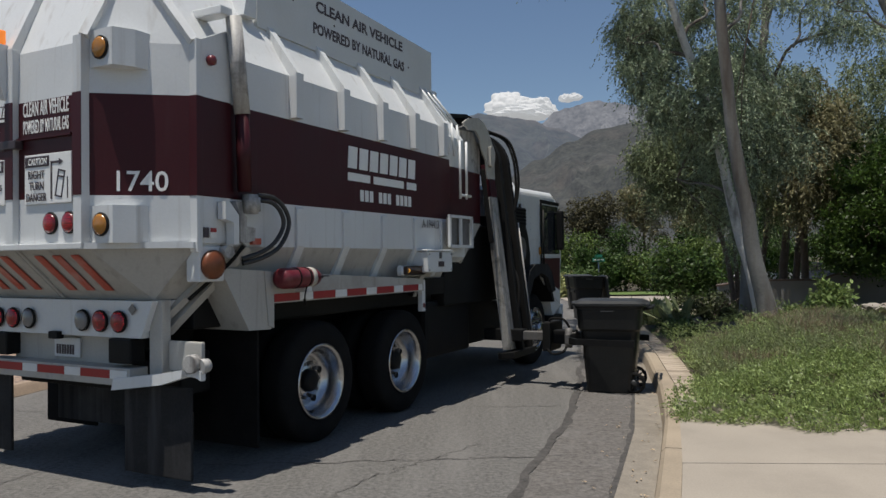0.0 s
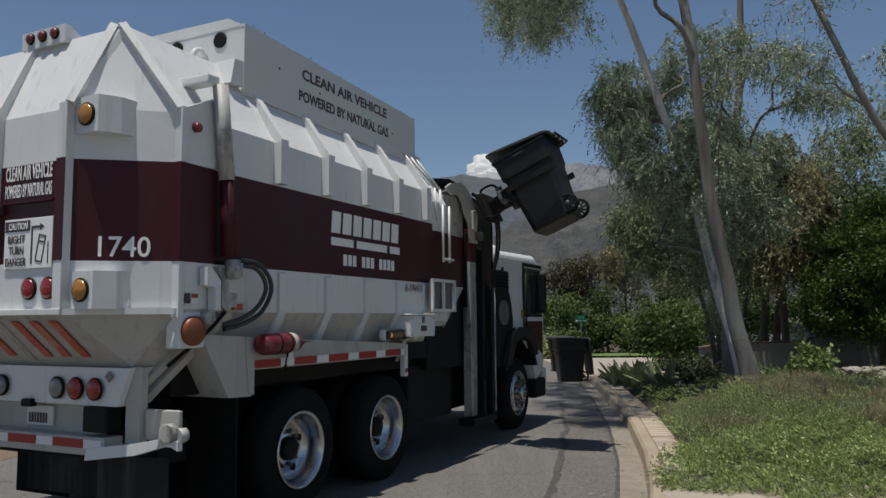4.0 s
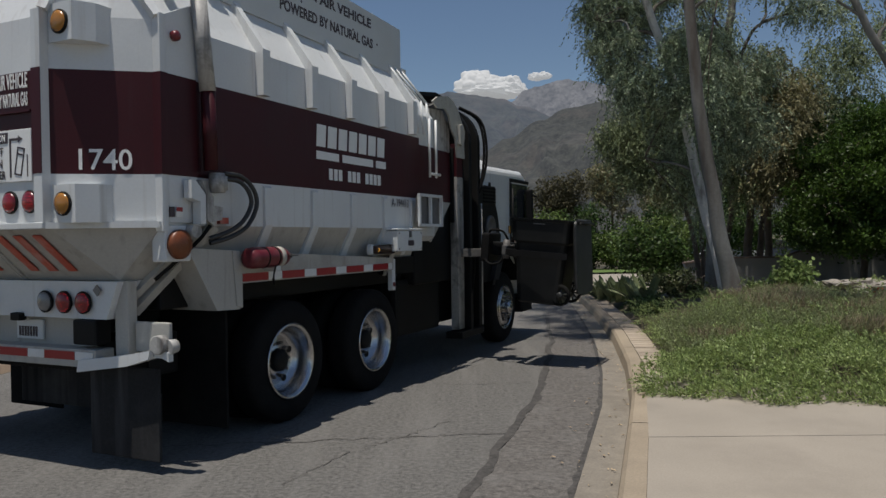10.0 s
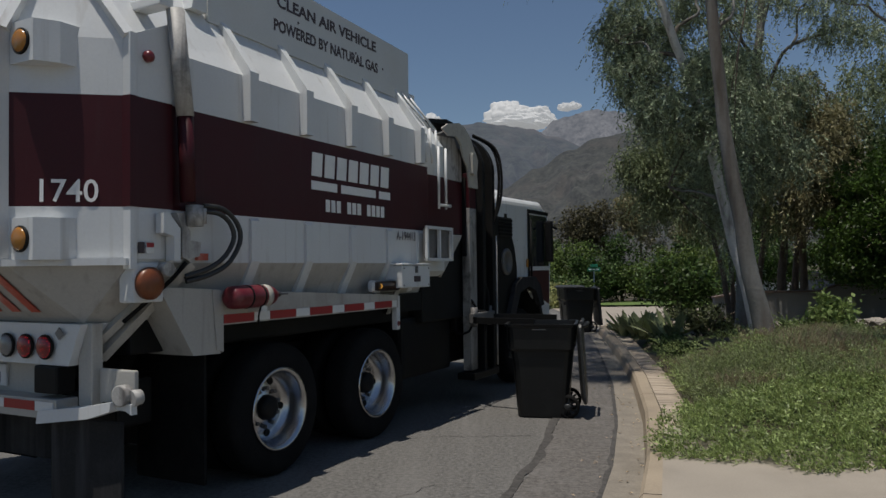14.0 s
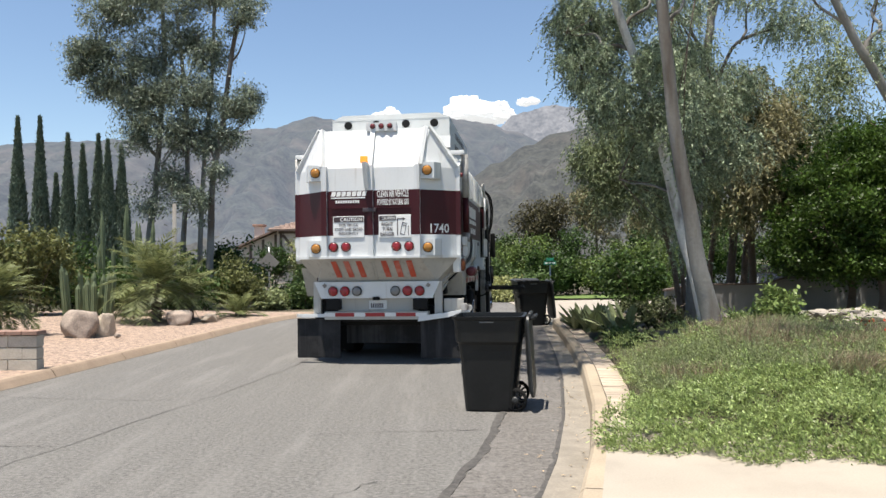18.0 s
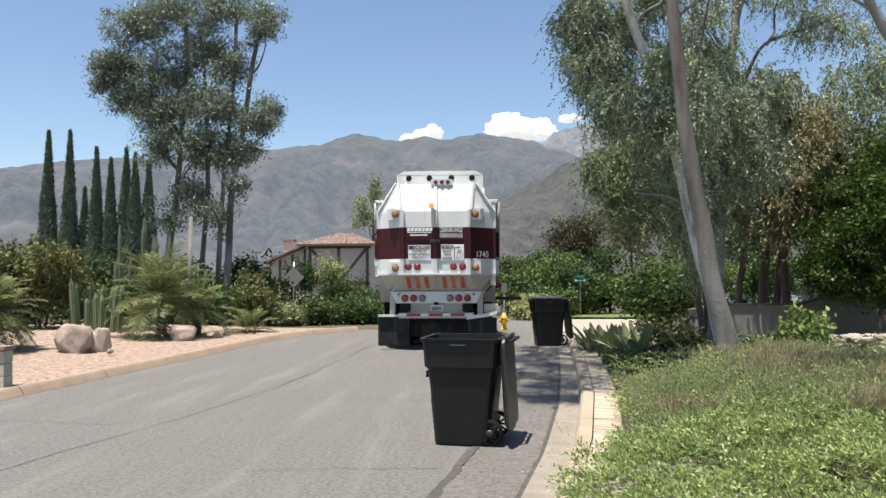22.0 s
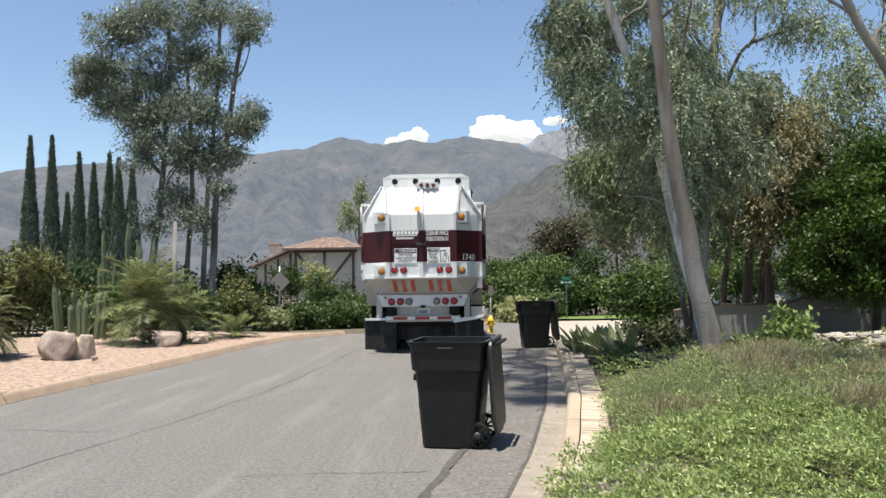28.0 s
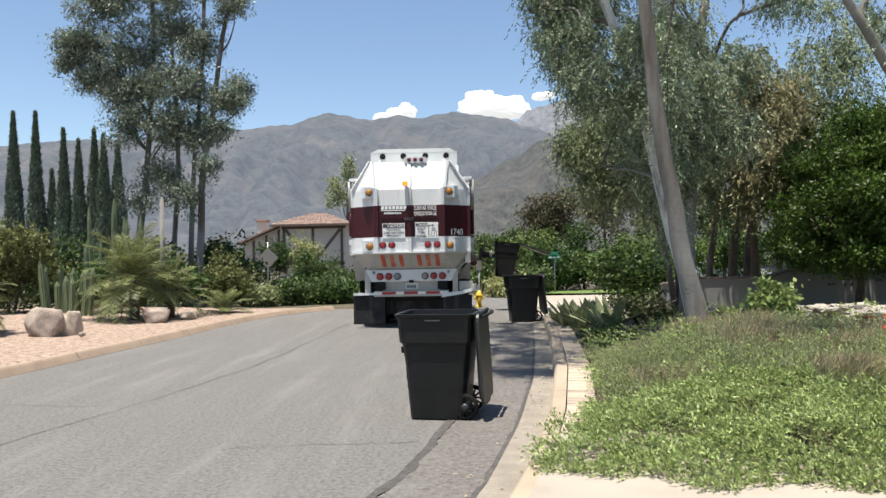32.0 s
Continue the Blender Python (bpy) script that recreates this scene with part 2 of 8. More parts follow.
    "rock_pale": mat("pale_boulder", (0.40, 0.335, 0.265), 0.9, var=0.3, scale=3, bump=0.7, fine=14),
    "stone": mat("dry_stone", (0.28, 0.25, 0.215), 0.9, var=0.35, scale=4, bump=0.6, fine=20, piece=0.25),
    "block": mat("cinder_block", (0.42, 0.38, 0.32), 0.9, var=0.2, scale=5, bump=0.4, fine=60, piece=0.1),
    "cap": mat("brick_cap", (0.30, 0.185, 0.14), 0.85, var=0.25, scale=5, piece=0.15),
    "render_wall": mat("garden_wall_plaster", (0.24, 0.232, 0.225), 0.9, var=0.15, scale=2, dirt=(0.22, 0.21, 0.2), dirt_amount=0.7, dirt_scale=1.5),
    "stucco": mat("house_stucco", (0.62, 0.53, 0.46), 0.9, var=0.08, scale=2),
    "timber": mat("dark_timber", (0.12, 0.085, 0.07), 0.8, var=0.2),
    "rooftile": mat("clay_roof_tile", (0.205, 0.14, 0.11), 0.85, var=0.2, scale=4, piece=0.2),
    "bark_pale": mat("eucalyptus_bark", (0.188, 0.182, 0.168), 0.9, var=0.2, scale=2.2, bump=0.5, fine=25, dirt=(0.255, 0.248, 0.23), dirt_amount=0.7, dirt_scale=3.0, stretch=(2.4, 2.4, 0.35), streak=((0.080, 0.062, 0.049), 0.95, (3.4, 3.4, 0.55), 0.435)),
    "bark_white": mat("white_scarred_bark", (0.52, 0.50, 0.465), 0.85, var=0.2, scale=2.2, bump=0.6, fine=25, dirt=(0.09, 0.075, 0.062), dirt_amount=1.0, dirt_scale=2.6, stretch=(2.4, 2.4, 0.6)),
    "bark": mat("dark_bark", (0.12, 0.09, 0.07), 0.9, var=0.35, scale=4, bump=0.6, fine=25),
    "leaf_euc": mat("eucalyptus_leaf", (0.24, 0.29, 0.185), 0.5, var=0.1, island=0.6, translucent=0.3, gloss=0.35),
    "leaf_euc_far": mat("grey_green_leaf", (0.19, 0.225, 0.165), 0.45, var=0.1, island=0.5, translucent=0.3, gloss=0.4),
    "leaf_willow": mat("willow_leaf", (0.21, 0.25, 0.135), 0.5, var=0.1, island=0.55, translucent=0.35, gloss=0.3),
    "leaf_olive": mat("olive_leaf", (0.24, 0.22, 0.115), 0.5, var=0.1, island=0.5, translucent=0.35, gloss=0.35),
    "leaf_bronze": mat("bronze_leaf", (0.12, 0.13, 0.048), 0.5, var=0.1, island=0.5, translucent=0.3, gloss=0.22),
    "leaf_dark": mat("dark_green_leaf", (0.044, 0.078, 0.02), 0.5, var=0.1, island=0.6, translucent=0.25, gloss=0.18),
    "leaf_citrus": mat("citrus_leaf", (0.050, 0.090, 0.016), 0.45, var=0.1, island=0.6, translucent=0.35, gloss=0.25),
    "leaf_hedge": mat("hedge_leaf", (0.105, 0.15, 0.04), 0.5, var=0.1, island=0.6, translucent=0.3, gloss=0.22),
    "leaf_russet": mat("russet_green_leaf", (0.085, 0.078, 0.042), 0.55, var=0.1, island=0.6, translucent=0.25, gloss=0.2),
    "leaf_mid": mat("bush_leaf", (0.068, 0.105, 0.033), 0.5, var=0.1, island=0.5, translucent=0.25, gloss=0.22),
    "leaf_bright": mat("groundcover_leaf", (0.275, 0.34, 0.13), 0.42, var=0.1, island=0.6, translucent=0.3, gloss=0.4),
    "leaf_sage": mat("sage_blade", (0.23, 0.265, 0.125), 0.6, var=0.1, island=0.5, translucent=0.4),
    "leaf_cypress": mat("cypress_leaf", (0.13, 0.17, 0.12), 0.6, var=0.1, island=0.5, translucent=0.1, gloss=0.22),
    "leaf_reddish": mat("reddish_bush_leaf", (0.07, 0.082, 0.036), 0.5, var=0.1, island=0.6, translucent=0.25, gloss=0.22),
    "leaf_shrub": mat("shrub_leaf", (0.17, 0.23, 0.075), 0.5, var=0.1, island=0.5, translucent=0.3, gloss=0.25),
    "leaf_palm": mat("palm_leaf", (0.155, 0.175, 0.072), 0.45, var=0.1, island=0.4, translucent=0.3, gloss=0.22),
    "leaf_agave": mat("agave_leaf", (0.185, 0.215, 0.11), 0.45, var=0.2, scale=3, piece=0.25, translucent=0.1, gloss=0.22),
    "leaf_yellow": mat("yellow_green_leaf", (0.27, 0.28, 0.12), 0.5, var=0.1, island=0.4, translucent=0.3, gloss=0.22),
    "cactus": mat("cactus_skin", (0.11, 0.14, 0.07), 0.6, var=0.2, scale=4),
    "flower_red": mat("red_flower", (0.6, 0.06, 0.02), 0.6, var=0.1, island=0.3),
    "sign_green": mat("street_sign_green", (0.01, 0.16, 0.10), 0.4, var=0.05),
    "sign_back": mat("sign_back_metal", (0.20, 0.185, 0.17), 0.6, var=0.12, scale=3),
    "galv": mat("galvanised_post", (0.36, 0.37, 0.37), 0.5, metal=0.6, var=0.15),
    "hydrant": mat("yellow_hydrant", (0.62, 0.42, 0.04), 0.5, var=0.1),
    "car_white": mat("white_car_paint", (0.7, 0.7, 0.7), 0.3, var=0.03, coat=0.5),
    "car_dark": mat("dark_car_paint", (0.05, 0.06, 0.09), 0.3, var=0.03, coat=0.5),
    # cloud: part of its sunlit whiteness is put in as emission
    "cloud": mat("cloud", (0.27, 0.27, 0.27), 1.0, var=0.05, scale=0.004, fine=0.02, glow=(0.92, 0.96, 1.0), glow_strength=0.44),
    # ridges and peak: the bluish haze of distance is put in as emission
    "mount": mat("hazy_mountain_chaparral", (0.025, 0.028, 0.021), 1.0, var=0.95, scale=0.022, fine=0.10, dirt=(0.088, 0.073, 0.061), dirt_amount=0.8, dirt_scale=0.0036, glow=(0.27, 0.34, 0.52), glow_strength=0.185),
    "mount_near": mat("hazy_foothill_chaparral", (0.028, 0.029, 0.023), 1.0, var=0.9, scale=0.03, fine=0.12, dirt=(0.082, 0.066, 0.055), dirt_amount=0.7, dirt_scale=0.006, glow=(0.26, 0.31, 0.43), glow_strength=0.085),
    "mount_far": mat("hazy_mountain_rock", (0.085, 0.082, 0.08), 1.0, var=0.8, scale=0.012, fine=0.05, glow=(0.42, 0.5, 0.66), glow_strength=0.2),
}
M["amber_lit"] = mat("lit_amber_arrow", (0.6, 0.3, 0.05), 0.4, glow=(1.0, 0.5, 0.08), glow_strength=0.5)


def led_dots(m, strength):
    """A lamp lens with small lit diodes behind it."""
    n, l = m.node_tree.nodes, m.node_tree.links
    tc, vo, lt = n.new("ShaderNodeTexCoord"), n.new("ShaderNodeTexVoronoi"), n.new("ShaderNodeMapRange")
    vo.inputs["Scale"].default_value = 62
    vo.inputs["Randomness"].default_value = 0.35
    lt.inputs["From Min"].default_value, lt.inputs["From Max"].default_value = 0.34, 0.22
    lt.inputs["To Min"].default_value, lt.inputs["To Max"].default_value = 0.012, strength
    l.new(tc.outputs["Object"], vo.inputs["Vector"])
    l.new(vo.outputs["Distance"], lt.inputs["Value"])
    b = n["Principled BSDF"]
    l.new(lt.outputs[0], b.inputs["Emission Strength"])


led_dots(M["red_lens"], 0.32)


# ---- mesh helpers ----
def link_mesh(name, me, materials, parent=None):
    ob = new(name, me)
    for m in materials if isinstance(materials, (list, tuple)) else [materials]:
        me.materials.append(m)
    if parent:
        ob.parent = parent
    return ob


def part(name, bm, material, parent=None, label=""):
    bmesh.ops.recalc_face_normals(bm, faces=bm.faces)
    me = bpy.data.meshes.new(name)
    bm.to_mesh(me)
    bm.free()
    ob = link_mesh(name, me, material, parent)
    if label:
        tagged(ob, label)
    return ob


def thing(name, label, category, group="", m=None):
    ob = new(name)
    ob.empty_display_size = 0.1
    if m is not None:
        ob.matrix_world = m
    return tagged(ob, label, category, group)


def faces_mesh(name, verts, faces, smooth=False):
    """A mesh from arrays: verts (n, 3), faces (m, k)."""
    verts, faces = np.asarray(verts, np.float32), np.asarray(faces, np.int32)
    me = bpy.data.meshes.new(name)
    k = faces.shape[1]
    me.vertices.add(len(verts))
    me.vertices.foreach_set("co", verts.ravel())
    me.loops.add(faces.size)
    me.loops.foreach_set("vertex_index", faces.ravel())
    me.polygons.add(len(faces))
    me.polygons.foreach_set("loop_start", np.arange(0, faces.size, k, dtype=np.int32))
    if smooth:
        me.polygons.foreach_set("use_smooth", np.ones(len(faces), bool))
    me.update(calc_edges=True)
    me.validate()
    return me


def box(bm, x0, y0, z0, x1, y1, z1, bevel=0.0, m=None):
    t = bmesh.new()
    bmesh.ops.create_cube(t, size=1)
    bmesh.ops.scale(t, vec=(abs(x1 - x0), abs(y1 - y0), abs(z1 - z0)), verts=t.verts)
    bmesh.ops.translate(t, vec=((x0 + x1) / 2, (y0 + y1) / 2, (z0 + z1) / 2), verts=t.verts)
    if bevel:
        bmesh.ops.bevel(t, geom=t.edges[:] + t.verts[:], offset=bevel, segments=2, affect="EDGES", profile=0.6)
    join(bm, t, m)
    return bm


def join(bm, t, m=None):
    if m is not None:
        bmesh.ops.transform(t, matrix=m, verts=t.verts)
    remap = [bm.verts.new(v.co) for v in t.verts]
    t.verts.index_update()
    for f in t.faces:
        try:
            g = bm.faces.new([remap[v.index] for v in f.verts])
            g.smooth = f.smooth
        except ValueError:
            pass
    t.free()


def rod(bm, p0, p1, r0, r1=None, seg=10, smooth=True):
    p0, p1 = Vector(p0), Vector(p1)
    t = bmesh.new()
    bmesh.ops.create_cone(t, cap_ends=True, segments=seg, radius1=r0, radius2=r0 if r1 is None else r1, depth=(p1 - p0).length)
    if smooth:
        for f in t.faces:
            f.smooth = len(f.verts) == 4
    join(bm, t, Matrix.Translation((p0 + p1) / 2) @ (p1 - p0).to_track_quat("Z", "Y").to_matrix().to_4x4())
    return bm


def prism(bm, pts, axis, a, b):
    """The polygon pts, in the two axes other than axis, drawn out from a to b along it."""
    def at(p, h):
        c = list(p)
        c.insert("xyz".index(axis), h)
        return bm.verts.new(c)
    lo, hi = [at(p, a) for p in pts], [at(p, b) for p in pts]
    n = len(pts)
    bm.faces.new(lo)
    bm.faces.new(hi[::-1])
    for i in range(n):
        bm.faces.new((lo[i], lo[(i + 1) % n], hi[(i + 1) % n], hi[i]))
    return bm


def lathe(bm, profile, axis, centre, seg=28, caps=(True, True)):
    """Turns profile rows (radius, height) round an axis through centre; caps closes its first and last ring."""
    rings = []
    for r, h in profile:
        ring = []
        for i in range(seg):
            a = 2 * math.pi * i / seg
            u, v = r * math.cos(a), r * math.sin(a)
            p = {"x": (h, u, v), "y": (u, h, v), "z": (u, v, h)}[axis]
            ring.append(bm.verts.new(Vector(p) + Vector(centre)))
        rings.append(ring)
    for a, b in zip(rings, rings[1:]):
        for i in range(seg):
            f = bm.faces.new((a[i], a[(i + 1) % seg], b[(i + 1) % seg], b[i]))
            f.smooth = True
    if caps[0]:
        bm.faces.new(rings[0])
    if caps[1]:
        bm.faces.new(rings[-1])
    return bm


def tube(pts, radii, seg=8):
    """Arrays of a tapered tube along pts."""
    pts = [Vector(p) for p in pts]
    vs, fs = [], []
    for i, (p, r) in enumerate(zip(pts, radii)):
        d = (pts[min(i + 1, len(pts) - 1)] - pts[max(i - 1, 0)]).normalized()
        u = d.orthogonal().normalized() if i == 0 else (u - d * u.dot(d)).normalized()
        w = d.cross(u)
        for k in range(seg):
            a = 2 * math.pi * k / seg
            vs.append(p + (u * math.cos(a) + w * math.sin(a)) * r)
        if i:
            o = (i - 1) * seg
            fs += [(o + k, o + (k + 1) % seg, o + seg + (k + 1) % seg, o + seg + k) for k in range(seg)]
    return [tuple(v) for v in vs], fs


def tubes_mesh(name, runs, seg=8):
    vs, fs = [], []
    for pts, radii in runs:
        v, f = tube(pts, radii, seg)
        o = len(vs)
        vs += v
        fs += [tuple(i + o for i in q) for q in f]
    return faces_mesh(name, vs, fs, smooth=True)


def bend(points, n=24):
    """A smooth curve of n points through the given ones."""
    pts = [Vector(p) for p in points]
    out = []
    for k in range(n):
        s = k / (n - 1) * (len(pts) - 1)
        i = min(int(s), len(pts) - 2)
        f = s - i
        p0, p1, p2, p3 = pts[max(i - 1, 0)], pts[i], pts[i + 1], pts[min(i + 2, len(pts) - 1)]
        out.append(0.5 * ((2 * p1) + (p2 - p0) * f + (2 * p0 - 5 * p1 + 4 * p2 - p3) * f * f + (3 * p1 - p0 - 3 * p2 + p3) * f ** 3))
    return out


def hose(name, points, r, material, parent, label=""):
    c = bend(points)
    ob = link_mesh(name, tubes_mesh(name, [(c, [r] * len(c))]), material, parent)
    return tagged(ob, label)


def lettering(text, width, height, material, parent, m, name="lettering", depth=0.002, slant=0.0, heavy=0.014):
    cu = bpy.data.curves.new(name, "FONT")
    cu.body, cu.extrude, cu.resolution_u, cu.shear, cu.offset = text, 0.01, 3, slant, heavy
    tmp = bpy.data.objects.new(name, cu)
    scene.collection.objects.link(tmp)
    me = bpy.data.meshes.new_from_object(tmp.evaluated_get(bpy.context.evaluated_depsgraph_get()))
    bpy.data.objects.remove(tmp)
    co = np.empty(len(me.vertices) * 3, np.float32)
    me.vertices.foreach_get("co", co)
    co = co.reshape(-1, 3)
    lo, hi = co.min(0), co.max(0)
    co = (co - lo) / np.maximum(hi - lo, 1e-6) * np.array([width, height, depth], np.float32)
    me.vertices.foreach_set("co", co.ravel())
    me.materials.clear()
    me.update()
    ob = link_mesh(name, me, material, parent)
    ob.matrix_basis = m
    return ob


def leaf_mesh(name, centres, normal_droop, length, width, rng, facing=0.0):
    """Leaves as small folded blades at the centres, each pointing at random, drawn downwards by normal_droop (upwards where it is negative); facing turns their faces to the sky."""
    n = len(centres)
    d = rng.normal(size=(n, 3))
    d[:, 2] -= normal_droop
    d /= np.linalg.norm(d, axis=1)[:, None]
    s = np.cross(d, rng.normal(size=(n, 3)) + np.array([0, 0, facing]))
    s /= np.linalg.norm(s, axis=1)[:, None] + 1e-9
    up = np.cross(d, s)
    L = (length * rng.uniform(0.6, 1.3, n))[:, None]
    W = (width * rng.uniform(0.6, 1.3, n))[:, None]
    c = np.asarray(centres)
    v = np.stack([c, c + d * L * 0.5 + s * W * 0.5 + up * W * 0.15, c + d * L, c + d * L * 0.5 - s * W * 0.5 + up * W * 0.15], 1).reshape(-1, 3)
    f = np.arange(4 * n).reshape(n, 4)
    return faces_mesh(name, v, f)


def spray_mesh(name, blobs, origin, sprays, leaves, reach, droop, length, width, rng, shell=0.45):
    """Hanging twigs set with narrow leaves, in clumps that fill each blob (centre, radii, clumps) unevenly."""
    cs = []
    for c, r, k in blobs:
        d = rng.normal(size=(k, 3))
        d /= np.linalg.norm(d, axis=1)[:, None]
        rad = shell + (1 - shell) * rng.random((k, 1)) ** 0.7
        cs.append(np.array(c) + d * rad * np.array(r))
    cs = np.concatenate(cs) - np.array(origin)
    n = len(cs)
    size = rng.uniform(0.6, 1.35, (n, 1, 1))
    o = cs[:, None, :] + rng.normal(size=(n, sprays, 3)) * reach * 0.30 * size
    d = rng.normal(size=(n, sprays, 3)) * np.array([1, 1, 0.6]) + np.array([0, 0, -droop])
    d /= np.linalg.norm(d, axis=2, keepdims=True)
    L = reach * rng.uniform(0.6, 1.3, (n, sprays, 1, 1)) * size[..., None]
    s = np.linspace(0.05, 1.0, leaves)[None, None, :, None]
    p = (o[:, :, None, :] + d[:, :, None, :] * L * s + np.array([0, 0, -0.45]) * L * s ** 2).reshape(-1, 3)
    ld = np.repeat(d.reshape(-1, 3), leaves, axis=0) * 0.55 + rng.normal(size=p.shape) * 0.6 + np.array([0, 0, -0.35 * droop])
    ld /= np.linalg.norm(ld, axis=1)[:, None]
    w = np.cross(ld, rng.normal(size=p.shape))
    w /= np.linalg.norm(w, axis=1)[:, None] + 1e-9
    u = np.cross(ld, w)
    ll = length * rng.uniform(0.65, 1.3, (len(p), 1))
    ww = width * rng.uniform(0.7, 1.25, (len(p), 1))
    v = np.stack([p, p + ld * ll * 0.45 + w * ww * 0.5 + u * ww * 0.18, p + ld * ll, p + ld * ll * 0.45 - w * ww * 0.5 + u * ww * 0.18], 1).reshape(-1, 3)
    return faces_mesh(name, v, np.arange(len(v)).reshape(-1, 4))


def clump_points(rng, blobs, per_clump, clump_r, shell=0.55, squash=(1, 1, 0.75)):
    """Leaf places: each blob (centre, radii, clumps) is filled with clumps, thicker towards its skin."""
    out = []
    for c, r, k in blobs:
        d = rng.normal(size=(k, 3))
        d /= np.linalg.norm(d, axis=1)[:, None]
        rad = (shell + (1 - shell) * rng.random((k, 1))) * np.where(rng.random((k, 1)) < 0.25, 0.6, 1.0)
        cc = np.array(c) + d * rad * np.array(r)
        sz = clump_r * rng.uniform(0.6, 1.4, (k, 1, 1))
        p = cc[:, None, :] + np.clip(rng.normal(size=(k, per_clump, 3)), -1.7, 1.7) * sz * np.array(squash)
        out.append(p.reshape(-1, 3))
    return np.concatenate(out)


# ---- the setting ----
def smooth01(a):
    a = min(max(a, 0.0), 1.0)
    return a * a * (3 - 2 * a)


KERB = [(-3.2, -10), (-1.75, -5), (-0.45, 0), (0.20, 2.5), (0.75, 4.6), (1.02, 5.65), (1.34, 7.3), (1.69, 9.7), (1.95, 12.2), (2.16, 14.5), (2.38, 17.4), (2.75, 18.5), (3.6, 19.1), (5.5, 19.3)]
LEFT = [(-9.2, -10), (-7.4, -4), (-6.5, 2), (-5.8, 7), (-5.48, 9.8), (-5.32, 11.4), (-5.22, 12.6), (-5.08, 14.0), (-4.94, 15.7), (-4.82, 17.4), (-4.66, 19.0), (-4.45, 20.4), (-4.1, 21.6), (-2.8, 24), (0, 28)]


def along(line, y):
    for (xa, ya), (xb, yb) in zip(line, line[1:]):
        if y <= yb:
            return xa + (xb - xa) * (y - ya) / (yb - ya)
    return line[-1][0]


def drop(y):
    """The road tips over a crest and falls gently behind it."""
    a = min(max(y - 20.0, 0), 40)
    return -0.02 * (a - 1.5 * (1 - math.exp(-a / 1.5)))


def kerb_x(y):
    return along(KERB[:11], min(y, 17.4)) + max(y - 17.4, 0) * 0.12


def garden_z(x, y):
    """The planted bed behind the kerb: a low mound."""
    a = x - kerb_x(y) - 0.45
    return 0.13 + 0.37 * smooth01(a / 1.7) * smooth01((y - 5.2) / 3.5) * (1 - 0.55 * smooth01((y - 11.0) / 2.5)) * smooth01((18.6 - y) / 2.0) + 0.03 * noise.noise((x, y, 0))


def ground_z(x, y):
    base = drop(y)
    if y < 24 and along(LEFT, y) - 0.42 < x < kerb_x(y) + 0.42:
        return base - 0.09
    if x >= kerb_x(y) and y < 19.2:
        return (garden_z(x, y) if y > 5.0 else 0.10) + base
    if x < 0 and y < 24:
        return base + 0.07 + 0.10 * smooth01((along(LEFT, y) - x - 1.5) / 4)
    if x > 0 and y < 33:
        return base - 0.03
    return base + 0.03 * noise.noise((x * 0.3, y * 0.3, 1)) + 0.05


def sheet(name, xs, ys, zf, material, parent=None):
    xs, ys = list(xs), list(ys)
    v = [(x, y, zf(x, y)) for y in ys for x in xs]
    n = len(xs)
    f = [(j * n + i, j * n + i + 1, (j + 1) * n + i + 1, (j + 1) * n + i) for j in range(len(ys) - 1) for i in range(n - 1)]
    return link_mesh(name, faces_mesh(name, v, f, smooth=True), material, parent)


def span(a, b, step):
    return [a + (b - a) * i / max(1, round((b - a) / step)) for i in range(max(1, round((b - a) / step)) + 1)]


gx = [-4800, -1500, -400, -120, -60] + span(-30, 30, 0.4) + [60, 120, 400, 1500, 4800]
gy = [-4800, -1000, -200, -60] + span(-20, 50, 0.4) + [70, 120, 300, 900, 2000, 4800]
tagged(sheet("ground", gx, gy, ground_z, M["soil"]), "dry garden soil between planted beds", kind="structure")

# road: strips between the two kerbs, crossing the crest
rows_y = span(-12, 40, 0.5)
v, f = [], []
NX = 16
for y in rows_y:
    xl = along(LEFT, y) if y < 28 else -14
    xr = kerb_x(y) - 0.215 if y < 18.0 else kerb_x(18) - 0.215 + (y - 18) * 1.2
    xl, xr = (xl, xr) if y < 22 else (min(xl, -4.3 - (y - 22) * 1.5), xr)
    for i in range(NX + 1):
        v.append((xl + (xr - xl) * i / NX, y, drop(y)))
for j in range(len(rows_y) - 1):
    for i in range(NX):
        a = j * (NX + 1) + i
        f.append((a, a + 1, a + NX + 2, a + NX + 1))
road = link_mesh("road", faces_mesh("road", v, f, smooth=True), M["asphalt"])
tagged(road, "sun-bleached grey asphalt street with cracks", kind="structure")


def offset_line(line, d, y0, y1, step):
    """Points beside a line, d to its right."""
    out = []
    for y in span(y0, y1, step):
        x, x2 = along(line, y), along(line, y + 0.05)
        t = Vector((x2 - x, 0.05)).normalized()
        out.append((x + t.y * d, y - t.x * d))
    return out


def ribbon(name, line, d0, d1, y0, y1, z, material, parent=None, step=0.4, z1=None):
    a, b = offset_line(line, d0, y0, y1, step), offset_line(line, d1, y0, y1, step)
    v = [(x, y, z + drop(y)) for x, y in a] + [(x, y, (z if z1 is None else z1) + drop(y)) for x, y in b]
    n = len(a)
    f = [(i, i + 1, n + i + 1, n + i) for i in range(n - 1)]
    return link_mesh(name, faces_mesh(name, v, f), material, parent)


